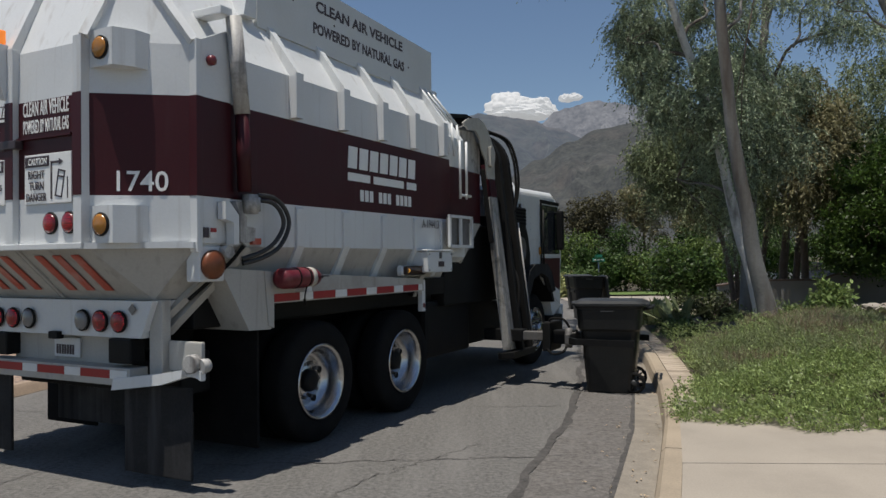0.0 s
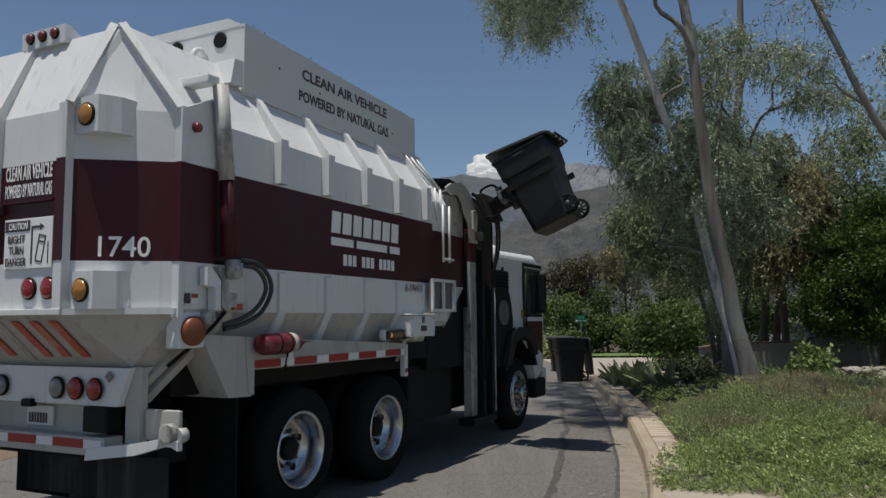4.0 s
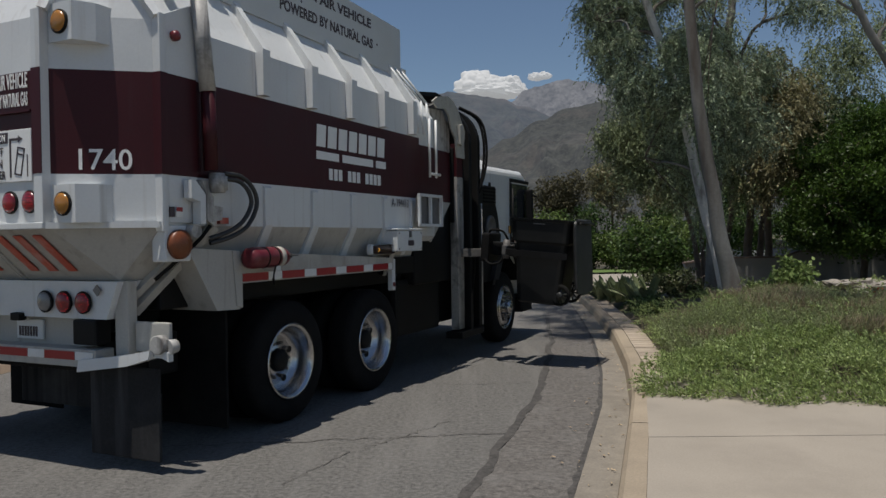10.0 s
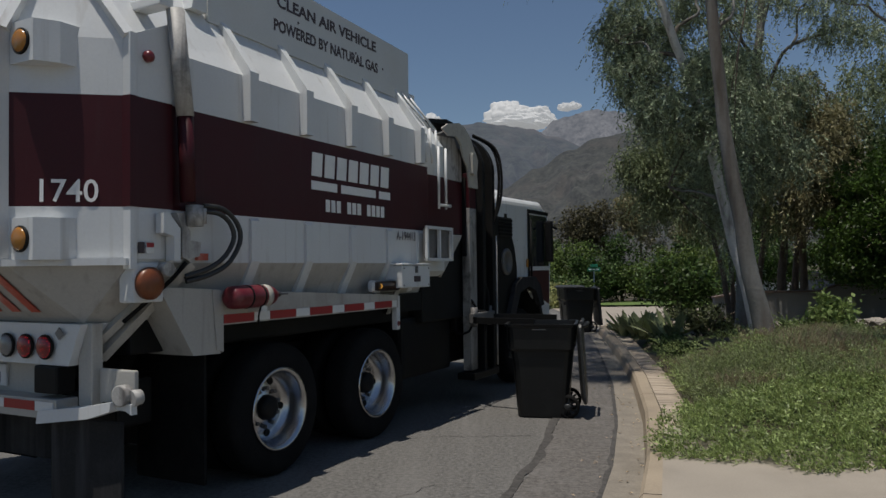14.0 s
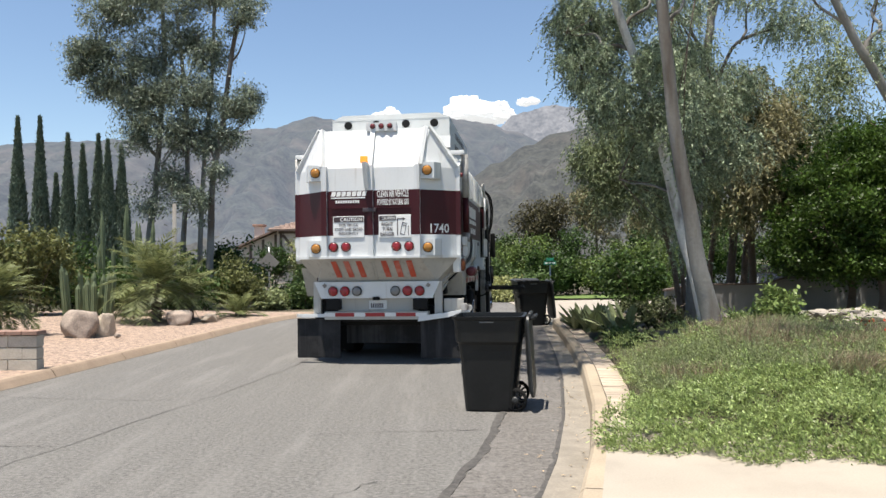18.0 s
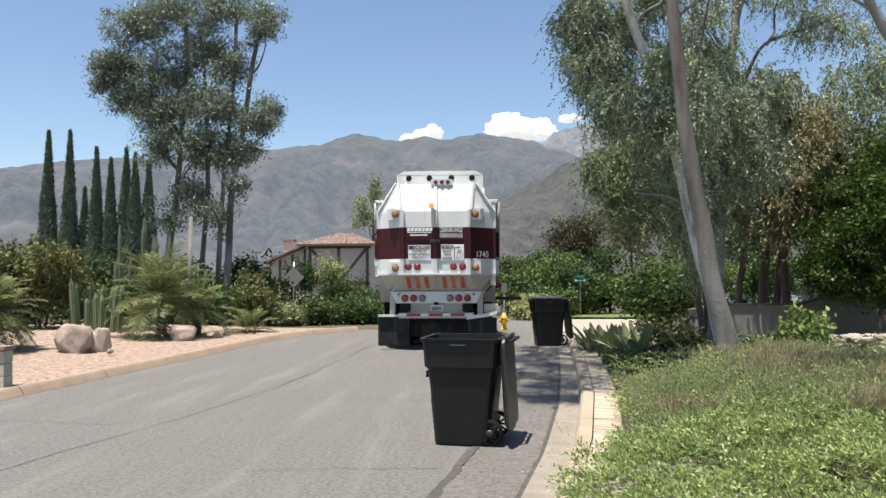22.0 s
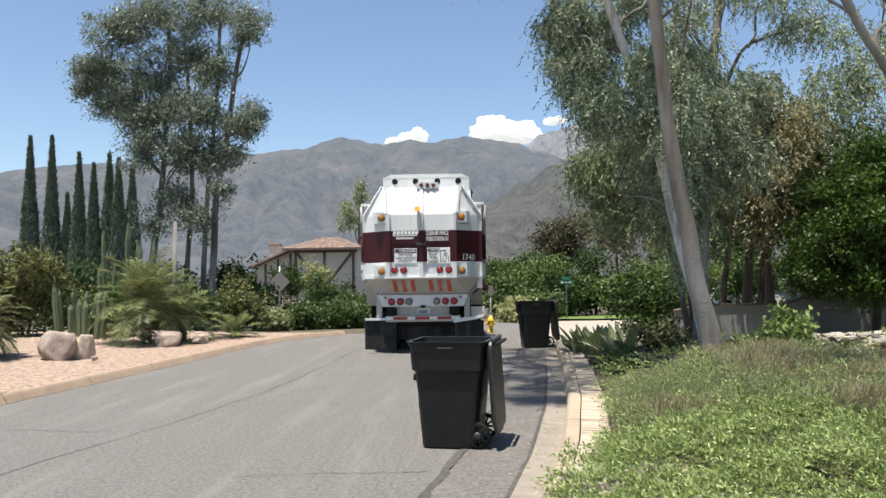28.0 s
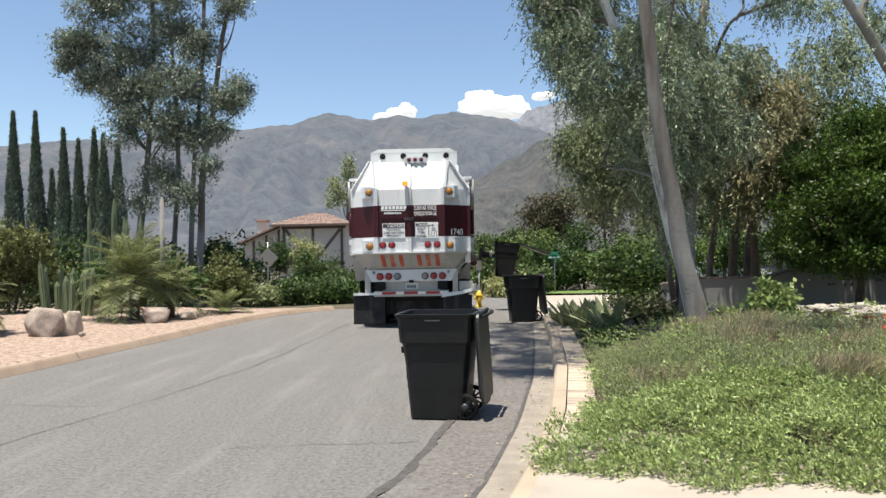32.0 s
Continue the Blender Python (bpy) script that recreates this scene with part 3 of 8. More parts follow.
gutter = ribbon("gutter", KERB, -0.235, 0.004, -12, 18.4, 0.012, M["gutter"], z1=0.004)
tagged(gutter, "pale concrete gutter strip along the kerb", kind="structure")
a, b = offset_line(KERB, -0.82, 1, 17, 0.1), offset_line(KERB, -0.235, 1, 17, 0.1)
v = [(x + 0.03 * noise.noise((x * 5, y * 5, 2)), y, 0.005) for x, y in a] + [(x + 0.04 * noise.noise((x * 4, y * 4, 6)), y, 0.005) for x, y in b]
worn = link_mesh("worn_asphalt", faces_mesh("worn_asphalt", v, [(i, i + 1, len(a) + i + 1, len(a) + i) for i in range(len(a) - 1)]), M["asphalt_patch"], road)
a, b = offset_line(KERB, -0.89, -2, 13, 0.12), offset_line(KERB, -0.82, -2, 13, 0.12)
v = [(x + 0.05 * noise.noise((x * 2, y * 2, 0)) + 0.025 * noise.noise((x * 11, y * 11, 4)), y, 0.008) for x, y in a] + [(x + 0.05 * noise.noise((x * 2, y * 2, 0)) + 0.03 * noise.noise((x * 9, y * 9, 8)), y, 0.008) for x, y in b]
seam = link_mesh("tar_seam", faces_mesh("tar_seam", v, [(i, i + 1, len(a) + i + 1, len(a) + i) for i in range(len(a) - 1)]), M["tar"], road)
a, b = offset_line(KERB, -0.275, -2, 14, 0.12), offset_line(KERB, -0.238, -2, 14, 0.12)
v = [(x + 0.03 * noise.noise((x * 7, y * 7, 3)), y, 0.009) for x, y in a] + [(x + 0.015 * noise.noise((x * 9, y * 9, 5)), y, 0.009) for x, y in b]
seam = link_mesh("tar_seam", faces_mesh("tar_seam", v, [(i, i + 1, len(a) + i + 1, len(a) + i) for i in range(len(a) - 1)]), M["tar"], road)
bmesh_crack = bmesh.new()


def crack(points, w):
    """A thin tar-filled crack that wanders."""
    c = bend(points, 40)
    vs = []
    for i, p in enumerate(c):
        d = (c[min(i + 1, 39)] - c[max(i - 1, 0)]).normalized()
        s = Vector((-d.y, d.x, 0)) * w * random.uniform(0.15, 0.55)
        j = Vector((random.uniform(-1, 1), random.uniform(-1, 1), 0)) * 0.035
        q = Vector((p.x + j.x, p.y + j.y, 0.006 + drop(p.y)))
        vs.append((bmesh_crack.verts.new(q - s), bmesh_crack.verts.new(q + s)))
    for a, b in zip(vs, vs[1:]):
        bmesh_crack.faces.new((a[0], a[1], b[1], b[0]))


crack([(-3.9, 3.5, 0), (-3.42, 5.8, 0), (-2.9, 8, 0), (-2.42, 10.5, 0), (-2.2, 13, 0), (-2.0, 18, 0)], 0.012)
crack([(-2.6, 10.35, 0), (-1.2, 10.2, 0), (-0.1, 10.05, 0), (0.9, 10.0, 0)], 0.012)
crack([(-1.3, 6.6, 0), (-0.5, 6.7, 0), (0.2, 6.75, 0)], 0.012)
crack([(-6.0, 6.6, 0), (-4.8, 6.4, 0), (-3.4, 6.3, 0)], 0.014)
crack([(-2.6, 4.5, 0), (-1.6, 4.62, 0), (-0.6, 4.75, 0), (0.2, 4.85, 0)], 0.018)
crack([(-1.55, 3.6, 0), (-1.3, 4.2, 0), (-0.9, 4.7, 0), (-0.55, 5.2, 0)], 0.012)
crack([(-6.0, 9.0, 0), (-4.5, 8.6, 0), (-3.1, 8.4, 0)], 0.012)
crack([(-2.4, 13.0, 0), (-0.8, 13.1, 0), (1.0, 13.0, 0)], 0.01)
part("road_crack", bmesh_crack, M["crack"], road)


def kerb_run(name, line, side, y0, y1, label):
    """A kerb in cast lengths with open joints; side 1: its back lies to the right."""
    root = tagged(new(name), label, kind="structure")
    for i, y in enumerate(span(y0, y1, 1.8)[:-1]):
        bm = bmesh.new()
        rings = []
        for yy in span(y + 0.008, y + (y1 - y0) / round((y1 - y0) / 1.8) - 0.008, 0.45):
            x, x2 = along(line, yy), along(line, yy + 0.05)
            t = Vector((x2 - x, 0.05)).normalized()
            n = Vector((t.y, -t.x)) * side
            ring = []
            lean, high = (0.022, 0.15) if side > 0 else (0.06, 0.122)
            for d, z in ((0.0, -0.12), (0.0, 0.005), (lean, high - 0.03), (lean + 0.028, high - 0.002), (0.165, high), (0.165, -0.12)):
                ring.append(bm.verts.new((x + n.x * d, yy + n.y * d, z + drop(yy))))
            rings.append(ring)
        for a, b in zip(rings, rings[1:]):
            for k in range(5):
                bm.faces.new((a[k], a[k + 1], b[k + 1], b[k]))
        bm.faces.new(rings[0])
        bm.faces.new(rings[-1])
        part("kerb_stone", bm, M["kerb" if side > 0 else "kerb_tan"], root)
    return root


kerb_run("kerb_right", KERB, 1, -12, 19.2, "cast concrete kerb with worn yellowish face")
kerb_run("kerb_left", LEFT, -1, -10, 23.2, "cast concrete kerb beside the gravel bed")

# concrete drive by the camera, with joints
drive = tagged(new("driveway"), "pale broom-finished concrete driveway", kind="structure")
for i in range(4):
    for j in range(8):
        y0, y1 = -12 + j * 2.3, -12 + (j + 1) * 2.3 - 0.012
        bm = bmesh.new()
        cor = []
        for yy, e in ((y0, 0), (y0, 1), (y1, 1), (y1, 0)):
            cor.append((kerb_x(yy) + 0.172 + (i + e) * 2.4 - (0.012 if e else 0), yy))
        prism(bm, cor, "z", 0.02, 0.151)
        part("slab", bm, M["concrete"], drive)
apron = sheet("apron", span(2.5, 30, 0.8), span(19.2, 32.7, 0.6), lambda x, y: drop(y) + 0.02, M["concrete"])
tagged(apron, "sunlit concrete side street apron", kind="structure")
lawn = sheet("lawn", span(2.5, 30, 0.8), span(32.7, 39, 0.6), lambda x, y: drop(y) + 0.10 + 0.02 * noise.noise((x * 2, y * 2, 0)), M["lawn"])
tagged(lawn, "strip of mown grass", kind="structure")
v, f = [], []
ys = span(6, 22.4, 0.4)
for y in ys:
    for i in range(21):
        x = along(LEFT, y) - 0.15 - i * 0.5
        v.append((x, y, 0.117 + drop(y) + 0.11 * smooth01((i * 0.5 - 1.3) / 4) + 0.015 * noise.noise((x * 2, y * 2, 3))))
for j in range(len(ys) - 1):
    for i in range(20):
        a = j * 21 + i
        f.append((a, a + 21, a + 22, a + 1))
bed = link_mesh("gravel_bed", faces_mesh("gravel_bed", v, f, smooth=True), M["gravel"])
tagged(bed, "pinkish decorative gravel bed", kind="structure")


# distance: ridges far behind the street
def ridge(name, x0, x1, y_far, depth, profile, rough, material, label):
    def top(x):
        for (xa, za), (xb, zb) in zip(profile, profile[1:]):
            if x <= xb:
                k = (x - xa) / (xb - xa)
                return za + (zb - za) * smooth01(k)
        return profile[-1][1]
    nx, ny = 330, 110
    v = []
    for j in range(ny):
        k = j / (ny - 1)
        for i in range(nx):
            x = x0 + (x1 - x0) * i / (nx - 1)
            h = top(x) + 8 * noise.noise((x * 0.02, 0, 5))
            spur = noise.fractal((x * 0.0045, k * 3.2, 2.0), 0.75, 2.1, 7)
            gully = abs(noise.noise((x * 0.007 + 0.7 * spur, k * 3.0, 7.0)))
            z = -30 + (h + 30) * (k ** 1.15) + rough * (spur * 1.0 - gully * 0.9) * math.sin(math.pi * min(k, 0.985)) ** 0.8
            v.append((x, y_far - depth * (1 - k), z))
    f = [(j * nx + i, j * nx + i + 1, (j + 1) * nx + i + 1, (j + 1) * nx + i) for j in range(ny - 1) for i in range(nx - 1)]
    return tagged(link_mesh(name, faces_mesh(name, v, f, smooth=False), material), label, kind="structure")


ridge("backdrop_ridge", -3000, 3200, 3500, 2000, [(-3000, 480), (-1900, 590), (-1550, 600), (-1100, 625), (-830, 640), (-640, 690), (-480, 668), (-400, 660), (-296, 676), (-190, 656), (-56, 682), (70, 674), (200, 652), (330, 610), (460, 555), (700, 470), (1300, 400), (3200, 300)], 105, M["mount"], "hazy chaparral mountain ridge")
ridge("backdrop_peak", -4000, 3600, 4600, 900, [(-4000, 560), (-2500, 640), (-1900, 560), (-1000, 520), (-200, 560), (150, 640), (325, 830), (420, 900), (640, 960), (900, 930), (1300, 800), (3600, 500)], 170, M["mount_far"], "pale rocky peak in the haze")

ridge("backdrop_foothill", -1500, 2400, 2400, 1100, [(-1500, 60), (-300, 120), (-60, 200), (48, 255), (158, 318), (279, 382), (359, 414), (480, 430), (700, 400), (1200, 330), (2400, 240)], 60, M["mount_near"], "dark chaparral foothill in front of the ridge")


# ---- the refuse truck: x to its right, y ahead, z up, from the middle of its rear end on the ground ----
truck = thing("garbage_truck", "white side-loading refuse truck with maroon band, dusty", "truck")
OUT = [(-0.72, 0.0), (0.72, 0.0), (1.25, 0.42), (1.25, 4.12), (-1.25, 4.12), (-1.25, 0.42)]
ROOF = [(-0.86, 0.25), (0.86, 0.25), (0.90, 0.30), (0.86, 4.12), (-0.86, 4.12), (-0.90, 0.30)]
HIP = [(-0.72, 0.01), (0.72, 0.01), (1.25, 0.43), (1.25, 4.12), (-1.25, 4.12), (-1.25, 0.43)]
LOW = [(-0.92, 0.37), (0.92, 0.37), (1.04, 0.72), (1.10, 4.12), (-1.10, 4.12), (-1.04, 0.72)]


def shell(levels, cap_lo=True, cap_hi=True):
    bm = bmesh.new()
    rings = [[bm.verts.new((x, y, z)) for x, y in ring] for ring, z in levels]
    for a, b in zip(rings, rings[1:]):
        for i in range(len(a)):
            j = (i + 1) % len(a)
            bm.faces.new((a[i], a[j], b[j], b[i]))
    if cap_lo:
        bm.faces.new(rings[0])
    if cap_hi:
        bm.faces.new(rings[-1])
    return bm


part("packer_body", shell([(OUT, 1.60), (OUT, 1.93)], False, False), M["white"], truck, "dented white steel packer body")
part("packer_floor", shell([(LOW, 1.24), (OUT, 1.60)], cap_hi=False), M["grimy_shaded_white"], truck, "grimy sloping lower panels, shade included in their colour")
part("maroon_band", shell([(OUT, 1.93), (OUT, 2.59)], False, False), M["maroon"], truck, "wide maroon paint band")
part("upper_body", shell([(OUT, 2.59), (HIP, 2.93), (ROOF, 3.53)], cap_lo=False), M["white"], truck, "bright white sloping roof panels")


def on_right(y, z, x=1.252):
    """Faces right on the truck's side, writing running forwards."""
    return Matrix.Translation((x, y, z)) @ pose(0, 0, 0, 90, 0, 90)


def on_rear(x, z, y=-0.004):
    return Matrix.Translation((x, y, z)) @ pose(0, 0, 0, 90, 0, 0)


def rib(side, y):
    bm = bmesh.new()
    w = 0.045
    a, b = 1.25 * side, 1.325 * side
    prism(bm, [(a, 2.60), (b, 2.60), (b, 2.95), (a, 2.92)], "y", y - w, y + w)
    part("side_rib", bm, M["white"], truck)
    bm = bmesh.new()
    prism(bm, [(a, 2.91), (b, 2.95), (0.88 * side, 3.56), (0.80 * side, 3.52)], "y", y - w * 0.8, y + w * 0.8)
    part("roof_rib", bm, M["white"], truck)


for side in (1, -1):
    for y in (1.43, 2.07, 2.69, 3.29, 3.90):
        rib(side, y)
    for y in (1.49, 2.12, 2.74, 3.34, 3.92):
        bm = bmesh.new()
        prism(bm, [(1.25 * side, 1.92), (1.275 * side, 1.90), (1.275 * side, 1.61), (1.11 * side, 1.28), (1.08 * side, 1.28)], "y", y - 0.045, y + 0.045)
        part("lower_rib", bm, M["white"], truck)

# rear: posts, the hood ribs, lamp boxes
for x in (-0.70, 0.0, 0.70):
    bm = bmesh.new()
    box(bm, x - 0.04, -0.045, 1.60, x + 0.04, 0.02, 2.96, 0.006)
    part("rear_post", bm, M["white"], truck)
    bm = bmesh.new()
    if x == 0.0:
        prism(bm, [(-0.045, 2.96), (0.0, 2.90), (0.28, 3.52), (0.23, 3.57)], "x", x - 0.035, x + 0.035)
    else:
        rod(bm, (x * 1.05, -0.015, 2.95), (x * 1.14, 0.255, 3.55), 0.04, seg=4, smooth=False)
    part("hood_rib", bm, M["white"], truck)
    bm = bmesh.new()
    box(bm, x - 0.042, -0.048, 1.93, x + 0.042, -0.044, 2.59)
    part("band_on_post", bm, M["maroon"], truck)
for side in (1, -1):
    bm = bmesh.new()
    box(bm, 1.22 * side, 0.40, 1.56, 1.285 * side, 0.45, 2.97, 0.006)
    part("corner_post", bm, M["white"], truck)
    bm = bmesh.new()
    box(bm, 1.216 * side, 0.396, 1.93, 1.289 * side, 0.454, 2.59)
    part("band_on_corner", bm, M["maroon"], truck)
    bm = bmesh.new()
    rod(bm, (1.25 * side, 0.415, 2.95), (0.845 * side, 0.265, 3.55), 0.04, seg=4, smooth=False)
    part("hood_rib", bm, M["white"], truck)
    bm = bmesh.new()
    prism(bm, [(0.74 * side, -0.03), (1.27 * side, 0.38), (1.27 * side, 0.42), (0.74 * side, 0.02)], "z", 1.585, 1.625)
    part("ledge", bm, M["white"], truck)

part("rear_ledge", box(bmesh.new(), -0.74, -0.05, 1.585, 0.74, 0.02, 1.625, 0.005), M["white"], truck)
part("seam_bar", box(bmesh.new(), -0.60, -0.02, 2.33, 0.60, 0.005, 2.345), M["maroon"], truck)
part("latch", box(bmesh.new(), -0.11, -0.06, 2.27, 0.09, 0.0, 2.33, 0.008), M["decal_dark"], truck)


def lamp(x, y, z, r, lens, name="lamp", parent=None, deep=0.014):
    bm = bmesh.new()
    lathe(bm, [(r * 1.16, 0.0), (r * 1.16, -deep + 0.004), (r * 1.02, -deep - 0.002), (r * 1.0, -deep + 0.006)], "y", (x, y, z), 20, (True, False))
    o = part(name, bm, M["black"], parent or truck)
    bm = bmesh.new()
    lathe(bm, [(r, -deep + 0.008), (r, -deep - 0.004), (r * 0.7, -deep - 0.014), (0.004, -deep - 0.018)], "y", (x, y, z), 20)
    part("lens", bm, M[lens], o)
    return o


for side in (1, -1):
    for z in (2.87, 1.74):
        bm = bmesh.new()
        x0, x1 = 0.74 * side, 1.02 * side
        prism(bm, [(x0, 0.06), (x0, 0.02), (0.95 * side, 0.02), (x1, 0.14), (x1, 0.3)], "z", z - 0.12, z + 0.12)
        part("lamp_box", bm, M["white"], truck)
        lamp(0.845 * side, 0.02, z, 0.066, "amber", "marker_lamp")
    for x in (0.57, 0.38):
        lamp(x * side, 0.0, 1.76, 0.064, "red_lens", "tail_lamp")
    for x, c in ((0.668, "red_lens"), (0.482, "red_lens"), (0.296, "clear_lens")):
        lamp(x * side, 0.295, 1.095, 0.066, c, "tail_lamp")
    part("placard", prism(bmesh.new(), [(0.80 * side - 0.037, 1.18), (0.80 * side, 1.143), (0.80 * side + 0.037, 1.18), (0.80 * side, 1.217)], "y", 0.287, 0.2965), M["sign_back"], truck, "faded grey diamond placard")
    # hazard stripes on the sloping chin
    for k in range(3):
        bm = bmesh.new()
        xa = (0.13 if side > 0 else -0.63) + k * 0.19
        p = [(xa, 1.55), (xa + 0.085, 1.55), (xa + 0.115, 1.31), (xa + 0.03, 1.31)]
        q = [bm.verts.new((x, (1.60 - z) * 1.028 - 0.008, z - 0.006)) for x, z in p]
        bm.faces.new(q)
        q2 = [bm.verts.new((v.co.x, v.co.y + 0.004, v.co.z + 0.004)) for v in q]
        bm.faces.new(q2[::-1])
        part("hazard_stripe", bm, M["decal_orange"], truck)
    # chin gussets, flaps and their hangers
    part("chin_gusset", prism(bmesh.new(), [(-0.02, 1.60), (0.35, 1.24), (0.40, 1.27), (0.03, 1.64)], "x", 0.005 * side, 0.03 * side), M["grimy_shaded_white"], truck)
    bm = bmesh.new()
    xa, xb = (0.67, 1.29) if side > 0 else (-1.25, -0.57)
    box(bm, xa, 0.33, 0.08, xb, 0.355, 0.68, 0.01)
    part("mud_flap", bm, M["flap"], truck, "dusty black rubber mud flap")
    bm = bmesh.new()
    if side > 0:
        prism(bm, [(0.64, 0.635), (1.10, 0.70), (1.29, 0.755), (1.30, 0.81), (1.05, 0.765), (0.66, 0.715)], "y", 0.25, 0.33)
    else:
        prism(bm, [(-1.24, 0.70), (-0.50, 0.70), (-0.50, 0.75), (-1.24, 0.75)], "y", 0.28, 0.33)
    part("flap_hanger", bm, M["white"], truck)
    bm = bmesh.new()
    box(bm, 0.88 * side, 0.36, 0.74, 1.00 * side, 0.44, 1.24, 0.01)
    part("frame_upright", bm, M["grimy_shaded_white"], truck)
    part("hook_box", box(bmesh.new(), 0.56 * side, 0.29, 0.81, 0.78 * side, 0.42, 0.98, 0.015), M["black"], truck)
part("rear_frame_plate", box(bmesh.new(), 1.02, 0.40, 0.77, 1.32, 0.43, 0.97, 0.01), M["grimy_shaded_white"], truck)
# black sheet and beam added in place of the dark shade below the frame
part("underbody_shade", box(bmesh.new(), -0.575, 0.72, 0.26, 0.675, 0.745, 0.78, 0.01), M["flap"], truck, "added black sheet for the darkness under the frame")
part("cross_member", box(bmesh.new(), -0.60, 0.46, 0.62, 0.66, 0.60, 0.80, 0.02), M["black"], truck)
lamp_arm = part("lamp_bracket", prism(bmesh.new(), [(1.25, 0.765), (1.37, 0.76), (1.42, 0.74), (1.42, 0.80), (1.34, 0.81), (1.25, 0.80)], "y", 0.29, 0.33), M["white"], truck)
part("end_lamp", rod(bmesh.new(), (1.345, 0.27, 0.845), (1.345, 0.32, 0.845), 0.050, 0.054, seg=18), M["red_dull"], lamp_arm, "small red round lamp")
part("lamp_rim", lathe(bmesh.new(), [(0.053, 0.268), (0.060, 0.268), (0.060, 0.325), (0.053, 0.325)], "y", (1.345, 0, 0.845), 18), M["worn_white"], lamp_arm)
part("end_lamp_back", rod(bmesh.new(), (1.405, 0.30, 0.83), (1.415, 0.36, 0.835), 0.050, 0.042, seg=18), M["worn_white"], lamp_arm)

part("light_bar", prism(bmesh.new(), [(-0.97, 1.236), (0.97, 1.236), (0.86, 0.985), (-0.86, 0.985)], "y", 0.31, 0.55), M["white"], truck)
part("plate_panel", box(bmesh.new(), -0.62, 0.40, 0.78, 0.62, 0.44, 0.986, 0.006), M["grimy_shaded_white"], truck)
part("bumper_beam", box(bmesh.new(), -0.80, 0.27, 0.665, 0.80, 0.42, 0.785, 0.008), M["grimy_shaded_white"], truck)
plate = part("number_plate", box(bmesh.new(), -0.13, 0.378, 0.815, 0.15, 0.398, 0.955, 0.006), M["white"], truck)
for k in range(7):
    part("plate_mark", box(bmesh.new(), -0.10 + k * 0.029, 0.374, 0.835, -0.10 + k * 0.029 + 0.018, 0.379, 0.905), M["decal_dark"], plate)
part("plate_lamp", box(bmesh.new(), -0.05, 0.27, 0.955, 0.05, 0.33, 1.01, 0.01), M["black"], truck)
x = -0.80
for k in range(7):
    w = 0.30 if k % 2 else 0.17
    w = min(w, 0.80 - x)
    part("tape", box(bmesh.new(), x, 0.264, 0.712, x + w - 0.004, 0.27, 0.768), M["tape_red" if k % 2 else "tape_white"], truck)
    x += w

# writing on the rear
lettering("CLEAN AIR VEHICLE", 0.47, 0.10, M["decal_white"], truck, on_rear(0.10, 2.485, -0.006))
lettering("POWERED BY NATURAL GAS", 0.47, 0.09, M["decal_white"], truck, on_rear(0.10, 2.37, -0.006))
for k in range(7):
    bm = bmesh.new()
    xa = -0.60 + k * 0.078
    prism(bm, [(xa, 2.51), (xa + 0.062, 2.51), (xa + 0.078, 2.58), (xa + 0.016, 2.58)], "y", -0.006, -0.002)
    part("company_mark", bm, M["decal_white"], truck)
part("company_line", box(bmesh.new(), -0.60, -0.006, 2.478, -0.08, -0.002, 2.496), M["decal_white"], truck)
for k in range(10):
    part("phone_mark", box(bmesh.new(), -0.53 + k * 0.037, -0.006, 2.41, -0.53 + k * 0.037 + 0.026, -0.002, 2.45), M["decal_white"], truck)
sign = part("warning_sign", box(bmesh.new(), -0.57, -0.012, 1.90, -0.10, -0.003, 2.215, 0.004), M["decal_white"], truck, "white caution sign with dark lettering")
part("sign_header", box(bmesh.new(), -0.56, -0.015, 2.125, -0.11, -0.011, 2.205), M["decal_dark"], sign)
lettering("CAUTION", 0.33, 0.055, M["decal_white"], sign, on_rear(-0.46, 2.138, -0.017))
for i, (s, w) in enumerate((("THIS TRUCK", 0.30), ("STOPS AND BACKS", 0.42), ("FREQUENTLY", 0.30))):
    lettering(s, w, 0.042, M["decal_dark"], sign, on_rear(-0.335 - w / 2, 2.065 - i * 0.065, -0.015))
sign = part("warning_sign", box(bmesh.new(), 0.12, -0.012, 1.89, 0.60, -0.003, 2.225, 0.004), M["decal_white"], truck, "white right-turn warning sign with dark lettering")
part("sign_header", box(bmesh.new(), 0.13, -0.015, 2.14, 0.38, -0.011, 2.21), M["decal_dark"], sign)
lettering("CAUTION", 0.19, 0.045, M["decal_white"], sign, on_rear(0.17, 2.152, -0.017))
for i, (s, w) in enumerate((("RIGHT", 0.17), ("TURN", 0.15), ("DANGER", 0.21))):
    lettering(s, w, 0.055, M["decal_dark"], sign, on_rear(0.25 - w / 2, 2.06 - i * 0.075, -0.015))
bm = bmesh.new()
box(bm, 0.395, -0.015, 1.92, 0.41, -0.011, 2.17)
box(bm, 0.395, -0.015, 2.155, 0.48, -0.011, 2.17)
prism(bm, [(0.48, 2.14), (0.52, 2.163), (0.48, 2.185)], "y", -0.015, -0.011)
box(bm, 0.56, -0.015, 1.92, 0.568, -0.011, 2.06)
box(bm, -0.035, -0.0155, -0.09, 0.035, -0.0115, -0.08, m=Matrix.Translation((0.49, 0, 2.02)) @ pose(0, 0, 0, 0, 12, 0))
